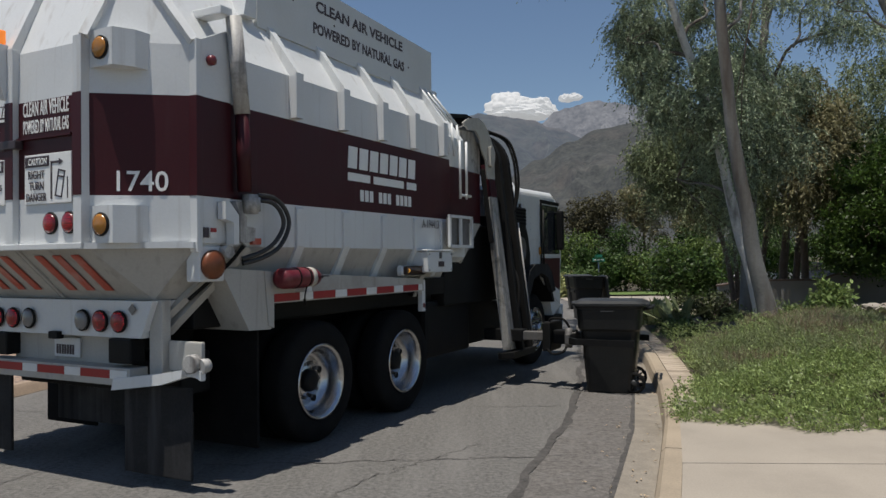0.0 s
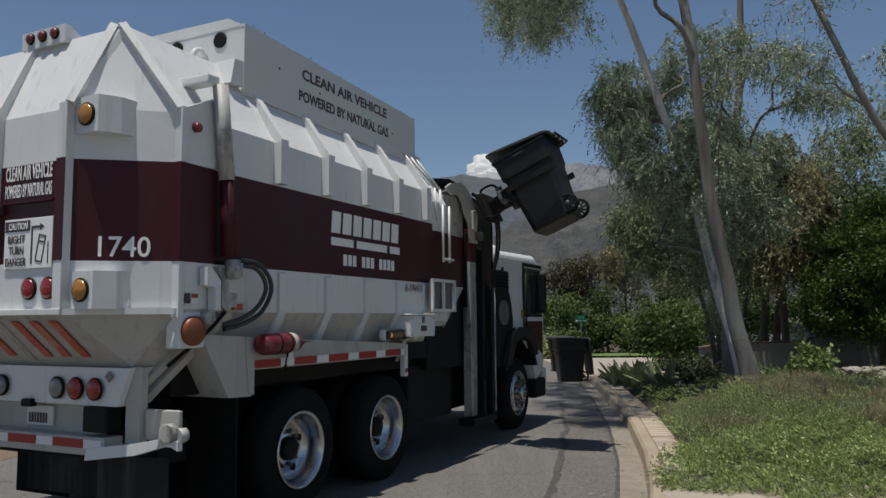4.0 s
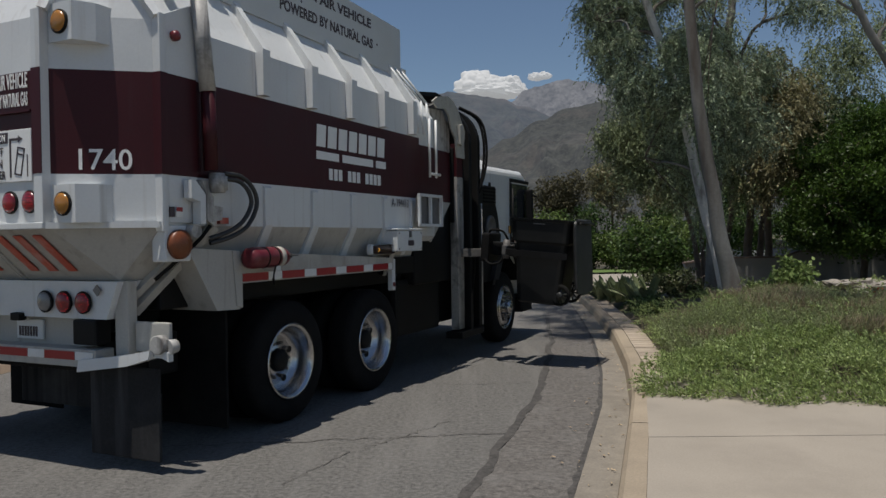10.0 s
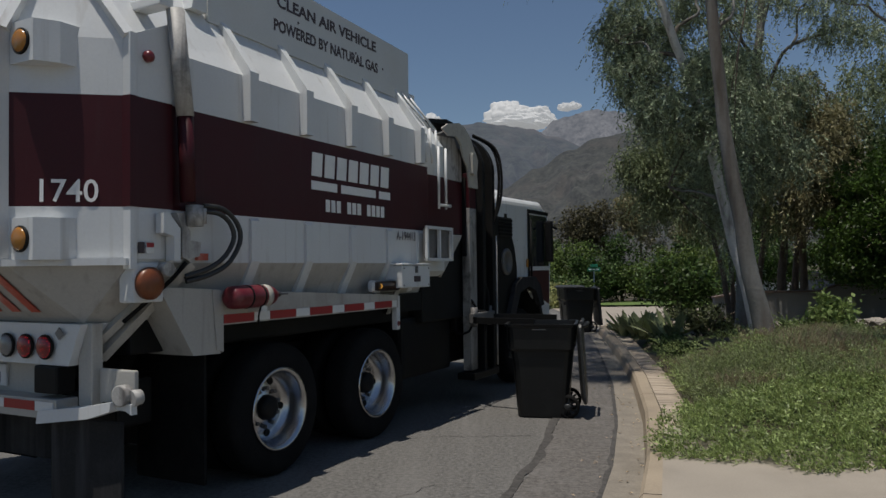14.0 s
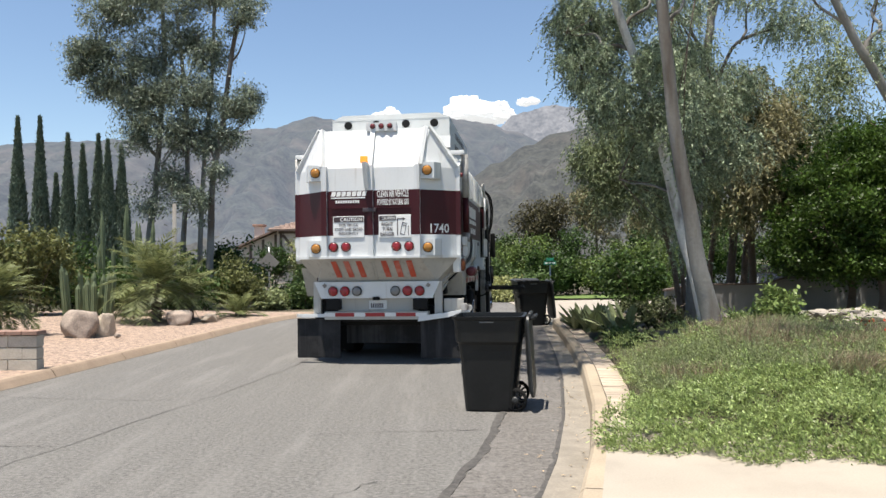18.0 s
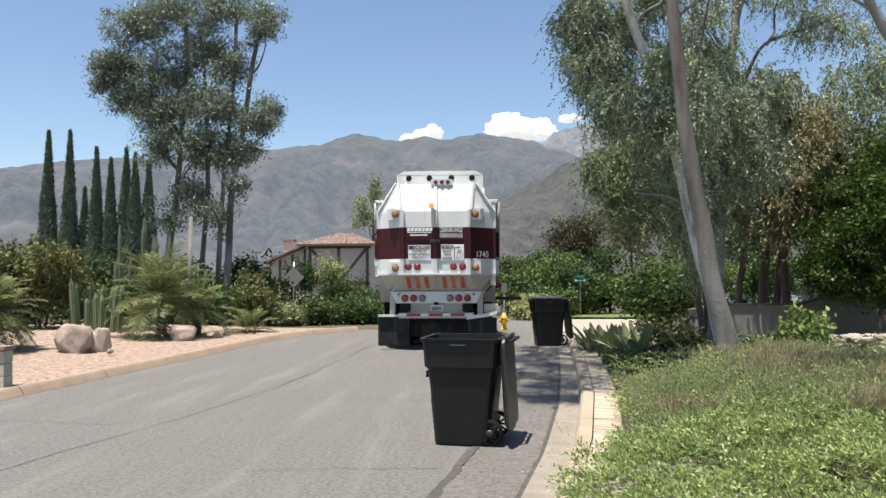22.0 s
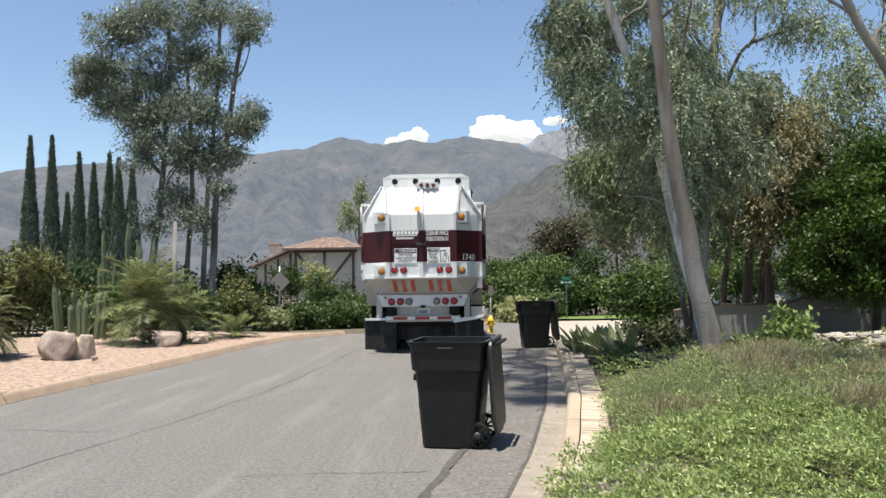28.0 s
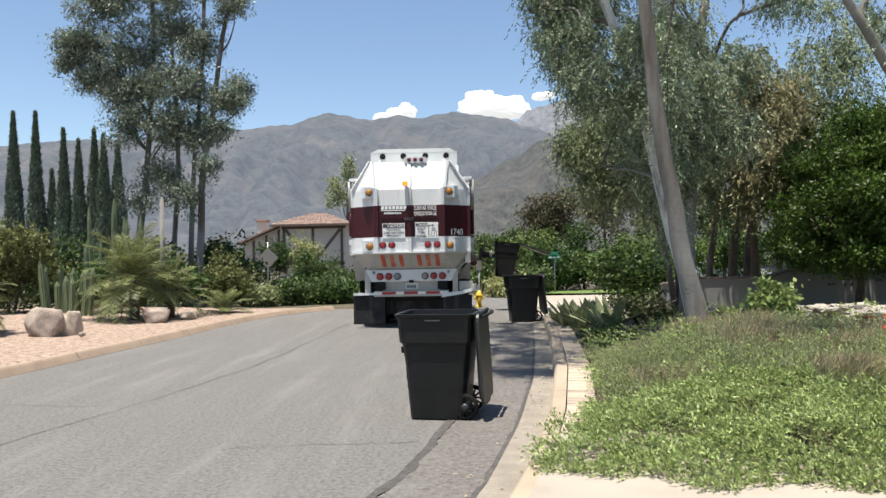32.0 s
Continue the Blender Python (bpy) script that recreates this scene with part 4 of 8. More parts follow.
for z0, z1 in ((0.08, 0.09), (0.04, 0.05)):
    box(bm, -0.035, -0.0155, z0, 0.035, -0.0115, z1, m=Matrix.Translation((0.49, 0, 2.02)) @ pose(0, 0, 0, 0, 12, 0))
for x0 in (-0.035, 0.027):
    box(bm, x0, -0.0155, -0.09, x0 + 0.008, -0.0115, 0.09, m=Matrix.Translation((0.49, 0, 2.02)) @ pose(0, 0, 0, 0, 12, 0))
part("sign_diagram", bm, M["decal_dark"], sign)
slant = math.atan2(0.42, 0.53)
lettering("1740", 0.318, 0.135, M["decal_white"], truck, Matrix.Translation((0.872, 0.115, 1.955)) @ pose(0, 0, 0, 90, 0, math.degrees(slant)), "fleet_number", heavy=0.008)
# beacon and top marker lamps
bm = bmesh.new()
box(bm, -0.13, -0.115, 2.99, -0.02, -0.045, 3.09, 0.015)
part("beacon", bm, M["beacon"], truck, "orange warning beacon")
part("beacon_hood", prism(bmesh.new(), [(-0.06, 2.62), (-0.20, 2.99), (0.0, 2.99), (0.02, 2.62)], "x", -0.08, -0.02), M["white"], truck)
part("marker_bracket", prism(bmesh.new(), [(0.20, 3.50), (0.20, 3.63), (0.24, 3.63), (0.46, 3.50)], "x", -0.10, 0.36), M["white"], truck)
for x in (0.0, 0.13, 0.26):
    lamp(x, 0.20, 3.575, 0.036, "red_dull", "top_lamp", deep=0.015)

# gas tank housing on the roof
housing = part("tank_housing", prism(bmesh.new(), [(1.28, 3.53), (1.28, 3.895), (4.13, 3.795), (4.13, 3.50)], "x", -0.90, 1.0), M["housing"], truck, "light grey-white roof tank housing")
for xa, xb in ((1.0, 1.03), (-0.93, -0.90)):
    part("side_skirt", prism(bmesh.new(), [(1.28, 3.32), (1.28, 3.897), (4.13, 3.797), (4.13, 3.28)], "x", xa, xb), M["housing"], housing)
bm = prism(bmesh.new(), [(-0.925, 3.88), (-0.76, 3.965), (0.86, 3.965), (1.025, 3.88)], "y", 1.275, 4.14)
for v_ in bm.verts:
    v_.co.z -= (v_.co.y - 1.28) * 0.035
part("roof_cap", bm, M["housing"], housing)
for x in (-0.66, -0.19, 0.31, 0.78):
    bm = bmesh.new()
    lathe(bm, [(0.066, 1.285), (0.066, 1.271), (0.055, 1.270)], "y", (x, 0, 3.80), 20)
    part("vent_hole", bm, M["black"], housing)
lettering("CLEAN AIR VEHICLE", 1.47, 0.10, M["decal_dark"], housing, on_right(2.03, 3.655, 1.0305), heavy=0.03)
lettering("POWERED BY NATURAL GAS", 1.54, 0.10, M["decal_dark"], housing, on_right(1.99, 3.455, 1.0305), heavy=0.03)
for y_, z_ in ((1.72, 3.66), (3.62, 3.52), (2.3, 3.60), (3.15, 3.56)):
    part("bolt_hole", rod(bmesh.new(), (1.028, y_, z_), (1.032, y_, z_), 0.012, seg=8), M["decal_dark"], housing)
for side in (1, -1):
    part("housing_foot", box(bmesh.new(), 0.80 * side, 4.13, 3.22, 1.04 * side, 4.24, 3.38, 0.01), M["white"], truck)
    part("housing_bracket", prism(bmesh.new(), [(1.10, 3.36), (1.24, 3.36), (1.24, 3.56), (1.14, 3.56)], "x", 0.80 * side, 1.06 * side), M["white"], truck)
    part("lifting_eye", lathe(bmesh.new(), [(0.05, 0.0), (0.085, 0.0), (0.085, 0.03), (0.05, 0.03), (0.05, 0.0)], "x", (0.72 * side, 1.10, 3.60), 18, (False, False)), M["white"], truck)
    # tailgate arm and cylinder
    part("tailgate_arm", box(bmesh.new(), 0.98 * side, 0.57, 3.17, 1.34 * side, 0.68, 3.23, 0.01), M["white"], truck)
    bm = bmesh.new()
    prism(bm, [(0.45, 1.62), (0.72, 1.62), (0.72, 3.10), (0.45, 2.97)], "x", 1.23 * side, 1.275 * side)
    part("tailgate_edge", bm, M["white"], truck)
    part("band_on_edge", box(bmesh.new(), 1.226 * side, 0.457, 1.93, 1.279 * side, 0.724, 2.59), M["maroon"], truck)
    bm = bmesh.new()
    rod(bm, (1.33 * side, 0.78, 2.52), (1.33 * side, 0.70, 3.18), 0.055, seg=14)
    part("lift_cylinder", bm, M["worn_white"], truck, "worn white hydraulic cylinder")
    bm = bmesh.new()
    rod(bm, (1.33 * side, 0.80, 1.98), (1.33 * side, 0.78, 2.52), 0.05, seg=14)
    part("cylinder_lower", bm, M["maroon"], truck)
    part("hinge_plate", prism(bmesh.new(), [(0.58, 1.90), (0.62, 1.90), (0.71, 1.81), (0.71, 1.61), (0.66, 1.61), (0.66, 1.76), (0.58, 1.78)], "x", 1.29 * side, 1.36 * side), M["white"], truck)
    part("hinge_casting", prism(bmesh.new(), [(0.71, 1.91), (0.77, 1.91), (0.78, 1.84), (0.82, 1.80), (0.82, 1.74), (0.91, 1.73), (0.90, 1.64), (0.78, 1.62), (0.75, 1.64), (0.75, 1.82)], "x", 1.27 * side, 1.33 * side), M["worn_white"], truck)
    bm = bmesh.new()
    rod(bm, (1.33 * side, 0.855, 1.83), (1.33 * side, 0.855, 1.965), 0.055, seg=16)
    part("valve_block", bm, M["worn_white"], truck)
    part("valve_cap", rod(bmesh.new(), (1.33 * side, 0.93, 1.85), (1.33 * side, 0.93, 1.95), 0.022, seg=10), M["worn_white"], truck)
    part("hinge_pin", rod(bmesh.new(), (1.26 * side, 0.64, 1.56), (1.34 * side, 0.64, 1.56), 0.045, seg=14), M["worn_white"], truck)
bm = bmesh.new()
lathe(bm, [(0.035, 0.0), (0.035, 0.03), (0.02, 0.045), (0.003, 0.046)], "x", (1.276, 0.53, 2.845), 14)
part("side_marker", bm, M["red_dull"], truck)

# writing on the side
for k in range(7):
    bm = bmesh.new()
    ya = 2.17 + k * 0.172
    prism(bm, [(ya, 2.30), (ya + 0.135, 2.30), (ya + 0.150, 2.49), (ya + 0.015, 2.49)], "x", 1.251, 1.256)
    part("company_mark", bm, M["decal_white"], truck)
for k in range(3):
    a, b = ((2.17, 2.52), (2.58, 3.12), (3.18, 3.37))[k]
    part("company_line", box(bmesh.new(), 1.251, a, 2.19, 1.255, b, 2.26), M["decal_white"], truck)
for k in range(12):
    if k not in (3, 7):
        part("phone_mark", box(bmesh.new(), 1.251, 2.36 + k * 0.077, 2.02, 1.255, 2.36 + k * 0.077 + 0.055, 2.12), M["decal_white"], truck)
lettering("A-194413", 0.36, 0.085, M["decal_dark"], truck, on_right(3.46, 1.82, 1.266), heavy=0.0)

# fender with reflective tape, side fittings
for side in (1, -1):
    bm = bmesh.new()
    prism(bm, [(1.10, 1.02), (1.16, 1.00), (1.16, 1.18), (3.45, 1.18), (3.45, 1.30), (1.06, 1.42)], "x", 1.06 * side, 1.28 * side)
    part("fender", bm, M["grimy_shaded_white"], truck)
    part("fender_rear", prism(bmesh.new(), [(0.62, 1.45), (1.14, 1.42), (1.14, 0.99), (0.90, 1.0)], "x", 0.62 * side, 1.27 * side), M["grimy_shaded_white"], truck)
    y = 1.16
    k = 0
    while y < 3.38:
        w = 0.30 if k % 2 == 0 else 0.17
        part("tape", box(bmesh.new(), 1.281 * side, y, 1.19, 1.285 * side, min(y + w - 0.004, 3.42), 1.25), M["tape_red" if k % 2 == 0 else "tape_white"], truck)
        y += w
        k += 1
    bracket = part("under_bracket", box(bmesh.new(), 1.22 * side, 3.435, 0.97, 1.275 * side, 3.50, 1.29, 0.008), M["white"], truck)
    part("reflector", rod(bmesh.new(), (1.272 * side, 3.466, 1.03), (1.279 * side, 3.466, 1.03), 0.024, seg=14), M["red_dull"], bracket)
    part("catwalk", prism(bmesh.new(), [(3.45, 1.30), (4.15, 1.30), (4.15, 1.12), (3.6, 1.12)], "x", 0.6 * side, 1.15 * side), M["black"], truck)
ext = part("extinguisher", lathe(bmesh.new(), [(0.02, 1.12), (0.055, 1.122), (0.074, 1.14), (0.079, 1.18), (0.078, 1.50), (0.060, 1.555), (0.035, 1.585), (0.03, 1.60)], "y", (1.36, 0, 1.366), 24), M["red_paint"], truck, "faded red fire extinguisher lying on its bracket")
part("extinguisher_band", rod(bmesh.new(), (1.36, 1.44, 1.366), (1.36, 1.492, 1.366), 0.0795, seg=24), M["cream"], ext)
for y in (1.28, 1.405):
    part("extinguisher_strap", rod(bmesh.new(), (1.36, y, 1.366), (1.36, y + 0.016, 1.366), 0.0812, seg=24), M["black"], ext)
part("extinguisher_neck", rod(bmesh.new(), (1.36, 1.59, 1.370), (1.36, 1.64, 1.372), 0.020, seg=10), M["dirty_steel"], ext)
part("extinguisher_lever", box(bmesh.new(), 1.35, 1.62, 1.366, 1.37, 1.73, 1.378, 0.004), M["dirty_steel"], ext)
hose("extinguisher_pin_cord", [(1.40, 1.40, 1.30), (1.41, 1.36, 1.23), (1.40, 1.38, 1.16), (1.36, 1.41, 1.20)], 0.006, M["black"], ext)
part("extinguisher_bracket", box(bmesh.new(), 1.27, 1.40, 1.26, 1.40, 1.46, 1.31), M["white"], truck)
for p in ([(1.33, 0.93, 1.93), (1.36, 1.04, 1.92), (1.37, 1.13, 1.86), (1.37, 1.165, 1.76), (1.36, 1.09, 1.64), (1.33, 0.97, 1.56), (1.28, 0.82, 1.51)], [(1.33, 0.93, 1.965), (1.36, 1.07, 1.955), (1.37, 1.19, 1.87), (1.37, 1.225, 1.75), (1.36, 1.13, 1.60), (1.33, 0.98, 1.52), (1.28, 0.83, 1.48)]):
    hose("hydraulic_hose", p, 0.017, M["bin_lid"], truck)
for p, q, r in (((1.29, 0.86, 1.60), (0.90, 0.50, 1.02), 0.042), ((1.29, 0.72, 1.57), (0.90, 0.46, 1.10), 0.034)):
    part("corner_brace", rod(bmesh.new(), p, q, r, r, seg=4, smooth=False), M["grimy_shaded_white"], truck)
hose("hydraulic_hose", [(1.31, 0.80, 1.60), (1.30, 0.70, 1.50), (1.22, 0.60, 1.38), (1.08, 0.52, 1.24)], 0.014, M["rubber"], truck)
bm = bmesh.new()
lathe(bm, [(0.098, 0.0), (0.098, 0.03), (0.085, 0.045), (0.05, 0.062), (0.004, 0.065)], "x", (1.28, 0.53, 1.475), 22)
part("side_turn_lamp", bm, M["amber_dark"], truck, "large amber side lamp")
part("side_lamp_box", box(bmesh.new(), 1.16, 0.42, 1.36, 1.28, 0.65, 1.60, 0.015), M["white"], truck)
part("turn_lamp_case", box(bmesh.new(), 1.24, 2.98, 1.335, 1.302, 3.44, 1.445, 0.050), M["white"], truck)
tlens = part("turn_lamp_lens", box(bmesh.new(), 1.296, 3.02, 1.346, 1.318, 3.40, 1.434, 0.040), M["lens_brown"], truck)
part("lamp_arrow", prism(bmesh.new(), [(3.08, 1.370), (3.095, 1.370), (3.12, 1.390), (3.095, 1.410), (3.08, 1.410), (3.105, 1.390)], "x", 1.319, 1.322), M["amber_lit"], tlens)
tool = part("tool_box", box(bmesh.new(), 1.16, 3.36, 1.365, 1.385, 3.90, 1.575, 0.012), M["white"], truck)
part("tool_box_lid", box(bmesh.new(), 1.155, 3.345, 1.577, 1.395, 3.915, 1.597, 0.008), M["white"], tool)
part("tool_box_panel", box(bmesh.new(), 1.386, 3.58, 1.42, 1.391, 3.70, 1.475), M["decal_dark"], tool)
part("tool_box_latch", box(bmesh.new(), 1.386, 3.60, 1.505, 1.398, 3.64, 1.57, 0.004), M["dirty_steel"], tool)
for y, z in ((3.39, 1.55), (3.87, 1.55), (3.39, 1.39), (3.87, 1.39)):
    part("rivet", rod(bmesh.new(), (1.384, y, z), (1.389, y, z), 0.008, seg=8), M["dirty_steel"], tool)
part("tool_box_stay", prism(bmesh.new(), [(3.40, 1.12), (3.44, 1.12), (3.66, 1.365), (3.56, 1.365)], "x", 1.18, 1.20), M["grimy_shaded_white"], tool)
sticker = part("sticker", box(bmesh.new(), 1.284, 0.455, 1.655, 1.288, 0.500, 1.722), M["decal_dark"], truck)
part("sticker_half", box(bmesh.new(), 1.284, 0.512, 1.655, 1.288, 0.570, 1.722), M["tape_white"], sticker)
part("sticker_head", box(bmesh.new(), 1.288, 0.514, 1.692, 1.290, 0.568, 1.72), M["tape_red"], sticker)
part("sticker", box(bmesh.new(), 1.255, 0.93, 1.615, 1.283, 1.02, 1.66), M["decal_orange"], truck)
bm = bmesh.new()
for y in (3.85, 4.11, 4.39):
    box(bm, 1.36, y, 1.62, 1.39, y + 0.03, 1.97)
for z in (1.62, 1.94):
    box(bm, 1.36, 3.85, z, 1.39, 4.42, z + 0.03)
part("guard_frame", bm, M["white"], truck)
part("guard_plate", box(bmesh.new(), 1.33, 3.87, 1.64, 1.345, 4.40, 1.94), M["dirty_steel"], truck)

# loading hopper between body and cab
bm = bmesh.new()
prism(bm, [(-0.85, 1.24), (0.85, 1.24), (1.24, 1.52), (1.24, 2.85), (0.95, 3.25), (-1.2, 3.25), (-1.24, 1.52)], "y", 4.13, 4.50)
part("hopper_wall", bm, M["white"], truck)
part("hopper_band", box(bmesh.new(), 1.236, 4.13, 1.93, 1.246, 4.5, 2.52), M["maroon"], truck)
part("hopper_side", prism(bmesh.new(), [(4.5, 0.9), (5.55, 0.9), (5.55, 2.0), (5.3, 2.75), (4.5, 3.0)], "x", -1.2, 0.55), M["black"], truck)
part("hopper_skin", prism(bmesh.new(), [(4.50, 2.525), (5.04, 2.525), (5.04, 2.80), (4.86, 3.00), (4.50, 2.98)], "x", 1.165, 1.195), M["worn_white"], truck)
part("hopper_skin_band", box(bmesh.new(), 1.165, 4.502, 1.93, 1.195, 5.04, 2.52, 0.004), M["maroon"], truck)
part("hopper_skin_low", prism(bmesh.new(), [(4.502, 1.45), (4.80, 1.70), (5.04, 1.92), (4.502, 1.92)], "x", 1.165, 1.195), M["grimy_shaded_white"], truck)
part("hopper_lip", prism(bmesh.new(), [(4.5, 2.98), (4.9, 3.12), (5.4, 2.95), (5.62, 2.7), (5.62, 2.58), (5.36, 2.85), (4.9, 3.0), (4.5, 2.88)], "x", 0.2, 1.12), M["dirty_steel"], truck, "scuffed hopper lip")
for k in range(3):
    y = 3.95 + k * 0.13
    bm = bmesh.new()
    rod(bm, (1.33, y, 2.62), (1.30, y, 2.98), 0.014)
    rod(bm, (1.30, y, 2.98), (0.98, y - 0.1, 3.42), 0.014)
    part("grab_rail", bm, M["white"], truck)
bm = bmesh.new()
for y in (4.16, 4.32):
    rod(bm, (1.36, y, 2.16), (1.36, y, 2.80), 0.014)
rod(bm, (1.36, 4.16, 2.20), (1.36, 4.42, 2.20), 0.016)
part("step_rail", bm, M["white"], truck)

# lift: a guide that curves over the hopper, swinging at its top
mast = new("lift_mast")
mast.parent = truck
tagged(mast, "dark worn lift mast with hydraulic hoses")
MAST_PIVOT = (1.18, 5.24, 2.68)
mast.matrix_basis = Matrix.Translation(MAST_PIVOT)
bm = bmesh.new()
box(bm, 0.0, -0.18, -2.30, 0.10, 0.0, -0.45, 0.008)
part("rail", bm, M["rail"], mast, "scraped white slide rail")
bm = bmesh.new()
box(bm, 0.0, -0.178, -0.449, 0.098, -0.002, -0.05, 0.008)
part("rail_top", bm, M["maroon"], mast)
for y0, y1 in ((0.08, 0.16), (0.36, 0.44)):
    bm = bmesh.new()
    box(bm, -0.04, y0, -2.35, 0.15, y1, 0.02, 0.01)
    part("channel", bm, M["black"], mast)
    bm = bmesh.new()
    steps = [math.pi * k / 15 for k in range(11)]
    arc = [(0.49 * math.cos(a) - 0.34, 0.49 * math.sin(a)) for a in steps]
    inner = [(0.30 * math.cos(a) - 0.34, 0.30 * math.sin(a)) for a in steps[::-1]]
    prism(bm, arc + inner, "y", y0, y1)
    part("curved_guide", bm, M["black"], mast)
bm = bmesh.new()
box(bm, -0.04, 0.16, -2.35, 0.02, 0.36, 0.1, 0.006)
part("channel_back", bm, M["black"], mast)
bm = bmesh.new()
rod(bm, (0.15, 0.46, -2.3), (0.15, 0.46, -0.75), 0.011, seg=8)
part("pipe", bm, M["worn_white"], mast)
part("cross_plate", box(bmesh.new(), 0.0, -0.2, -1.0, 0.06, 0.2, -0.1, 0.01), M["black"], mast)
part("foot_plate", box(bmesh.new(), -0.05, -0.24, -2.4, 0.17, 0.46, -2.32, 0.01), M["black"], mast)
bm = bmesh.new()
rod(bm, (0.05, 0.0, -2.3), (0.05, 0.0, -0.3), 0.05, seg=12)
part("ram", bm, M["black"], mast)
for dx in (0.0, 0.035):
    hose("lift_hose", [(0.14, 0.40, -0.62), (0.19 + dx, 0.44, -0.30), (0.20 + dx, 0.44, 0.05), (0.12 + dx, 0.42, 0.32), (-0.10, 0.36, 0.47 + dx * 0.4)], 0.017, M["rubber"], mast)
hose("lift_hose", [(0.10, 0.20, -1.30), (0.17, 0.16, -1.5), (0.15, 0.12, -1.8), (0.08, 0.1, -2.1)], 0.018, M["rubber"], mast)
part("mast_housing", prism(bmesh.new(), [(4.36, 3.03), (4.50, 3.10), (4.77, 3.15), (4.92, 3.12), (5.06, 3.03), (5.17, 2.90), (5.22, 2.74), (5.245, 2.46), (5.02, 2.46), (4.98, 2.68), (4.87, 2.78), (4.81, 2.92), (4.70, 2.99), (4.50, 2.97)], "x", 1.285, 1.305), M["cream"], truck, "scuffed cream curved housing plate")
part("housing_block", prism(bmesh.new(), [(5.02, 2.62), (5.02, 2.84), (5.10, 2.86), (5.16, 2.78), (5.14, 2.66), (5.08, 2.60)], "x", 1.305, 1.35), M["cream"], truck)
part("housing_rim", prism(bmesh.new(), [(4.55, 3.14), (4.96, 3.20), (5.34, 3.16), (5.60, 3.00), (5.72, 2.77), (5.77, 2.77), (5.65, 3.04), (5.37, 3.21), (4.96, 3.25), (4.55, 3.19)], "x", 0.80, 1.06), M["black"], truck)

# the carriage with its two grab arms; origin at the bin's foot, middle
grab = new("grab_carriage")
grab.parent = truck
tagged(grab, "black steel carriage with two curved grab arms")
bm = bmesh.new()
box(bm, -0.72, -0.09, 0.50, -0.42, 0.09, 0.66, 0.015)
part("beam", bm, M["black"], grab)
bm = bmesh.new()
box(bm, -0.76, -0.20, 0.42, -0.66, 0.20, 0.76, 0.02)
part("carriage", bm, M["black"], grab)
bm = bmesh.new()
box(bm, -0.46, -0.30, 0.52, -0.40, 0.30, 0.64, 0.015)
for y in (-0.2, 0.2):
    rod(bm, (-0.44, y, 0.48), (-0.44, y, 0.70), 0.04)
part("grab_head", bm, M["dirty_steel"], grab)
for s in (-1, 1):
    bm = bmesh.new()
    pts = [(-0.44, 0.22), (-0.30, 0.34), (0.05, 0.372), (0.34, 0.35), (0.34, 0.375), (0.05, 0.402), (-0.32, 0.372), (-0.47, 0.25)]
    prism(bm, [(x, y * s) for x, y in pts], "z", 0.53, 0.60)
    part("grab_arm", bm, M["black"], grab)
hose("grab_hose", [(-0.7, -0.12, 0.75), (-0.66, -0.14, 0.80), (-0.52, -0.14, 0.79), (-0.45, -0.12, 0.69)], 0.014, M["rubber"], grab)
hose("grab_hose", [(-0.7, -0.2, 0.45), (-0.62, -0.22, 0.40), (-0.5, -0.22, 0.43), (-0.45, -0.22, 0.52)], 0.014, M["rubber"], grab)

# telescopic beam that slides out of the mast behind the carriage
reach = new("reach_beam")
reach.parent = truck
tagged(reach, "black telescopic reach beam")
part("outer_sleeve", box(bmesh.new(), -0.85, -0.08, -0.07, -0.35, 0.08, 0.07, 0.01), M["black"], reach)
part("inner_sleeve", box(bmesh.new(), -0.45, -0.06, -0.05, 0.02, 0.06, 0.05, 0.008), M["dirty_steel"], reach)

# chassis, with the black flaps hung close behind the rear wheels
for s in (-1, 1):
    part("wheel_flap", box(bmesh.new(), 0.56 * s, 1.06, 0.12, 1.20 * s, 1.085, 1.03, 0.008), M["rubber"], truck)
# added block hides the sunlit road and keeps the underside dark
part("under_shade_block", box(bmesh.new(), -0.58, 1.12, 0.30, 0.58, 3.7, 0.90, 0.05), M["black"], truck)
bm = bmesh.new()
for s in (-1, 1):
    box(bm, 0.36 * s, 0.45, 0.72, 0.46 * s, 7.5, 1.0, 0.01)
box(bm, -0.46, 0.46, 0.8, 0.46, 0.56, 0.98)
part("chassis_frame", bm, M["black"], truck)
part("under_tray", box(bmesh.new(), -1.02, 0.62, 1.02, 1.02, 4.1, 1.30, 0.02), M["black"], truck)
part("tank_box", box(bmesh.new(), 0.50, 3.85, 0.42, 1.08, 4.95, 1.05, 0.05), M["black"], truck)
part("battery_box", box(bmesh.new(), 0.48, 4.98, 0.46, 1.02, 6.05, 1.10, 0.03), M["black"], truck)
part("cross_member", box(bmesh.new(), -0.9, 0.62, 0.55, 0.9, 0.9, 0.85, 0.02), M["black"], truck)
part("side_curtain", box(bmesh.new(), 0.9, 4.14, 0.98, 1.16, 5.60, 1.9, 0.02), M["black"], truck)
part("tank_box", box(bmesh.new(), -1.15, 3.95, 0.42, -0.50, 5.6, 1.05, 0.05), M["black"], truck)
part("axle", rod(bmesh.new(), (-0.9, 1.83, 0.5), (0.9, 1.83, 0.5), 0.11), M["black"], truck)
part("axle", rod(bmesh.new(), (-0.9, 3.19, 0.5), (0.9, 3.19, 0.5), 0.11), M["black"], truck)
part("axle", rod(bmesh.new(), (-0.9, 6.85, 0.5), (0.9, 6.85, 0.5), 0.08), M["black"], truck)


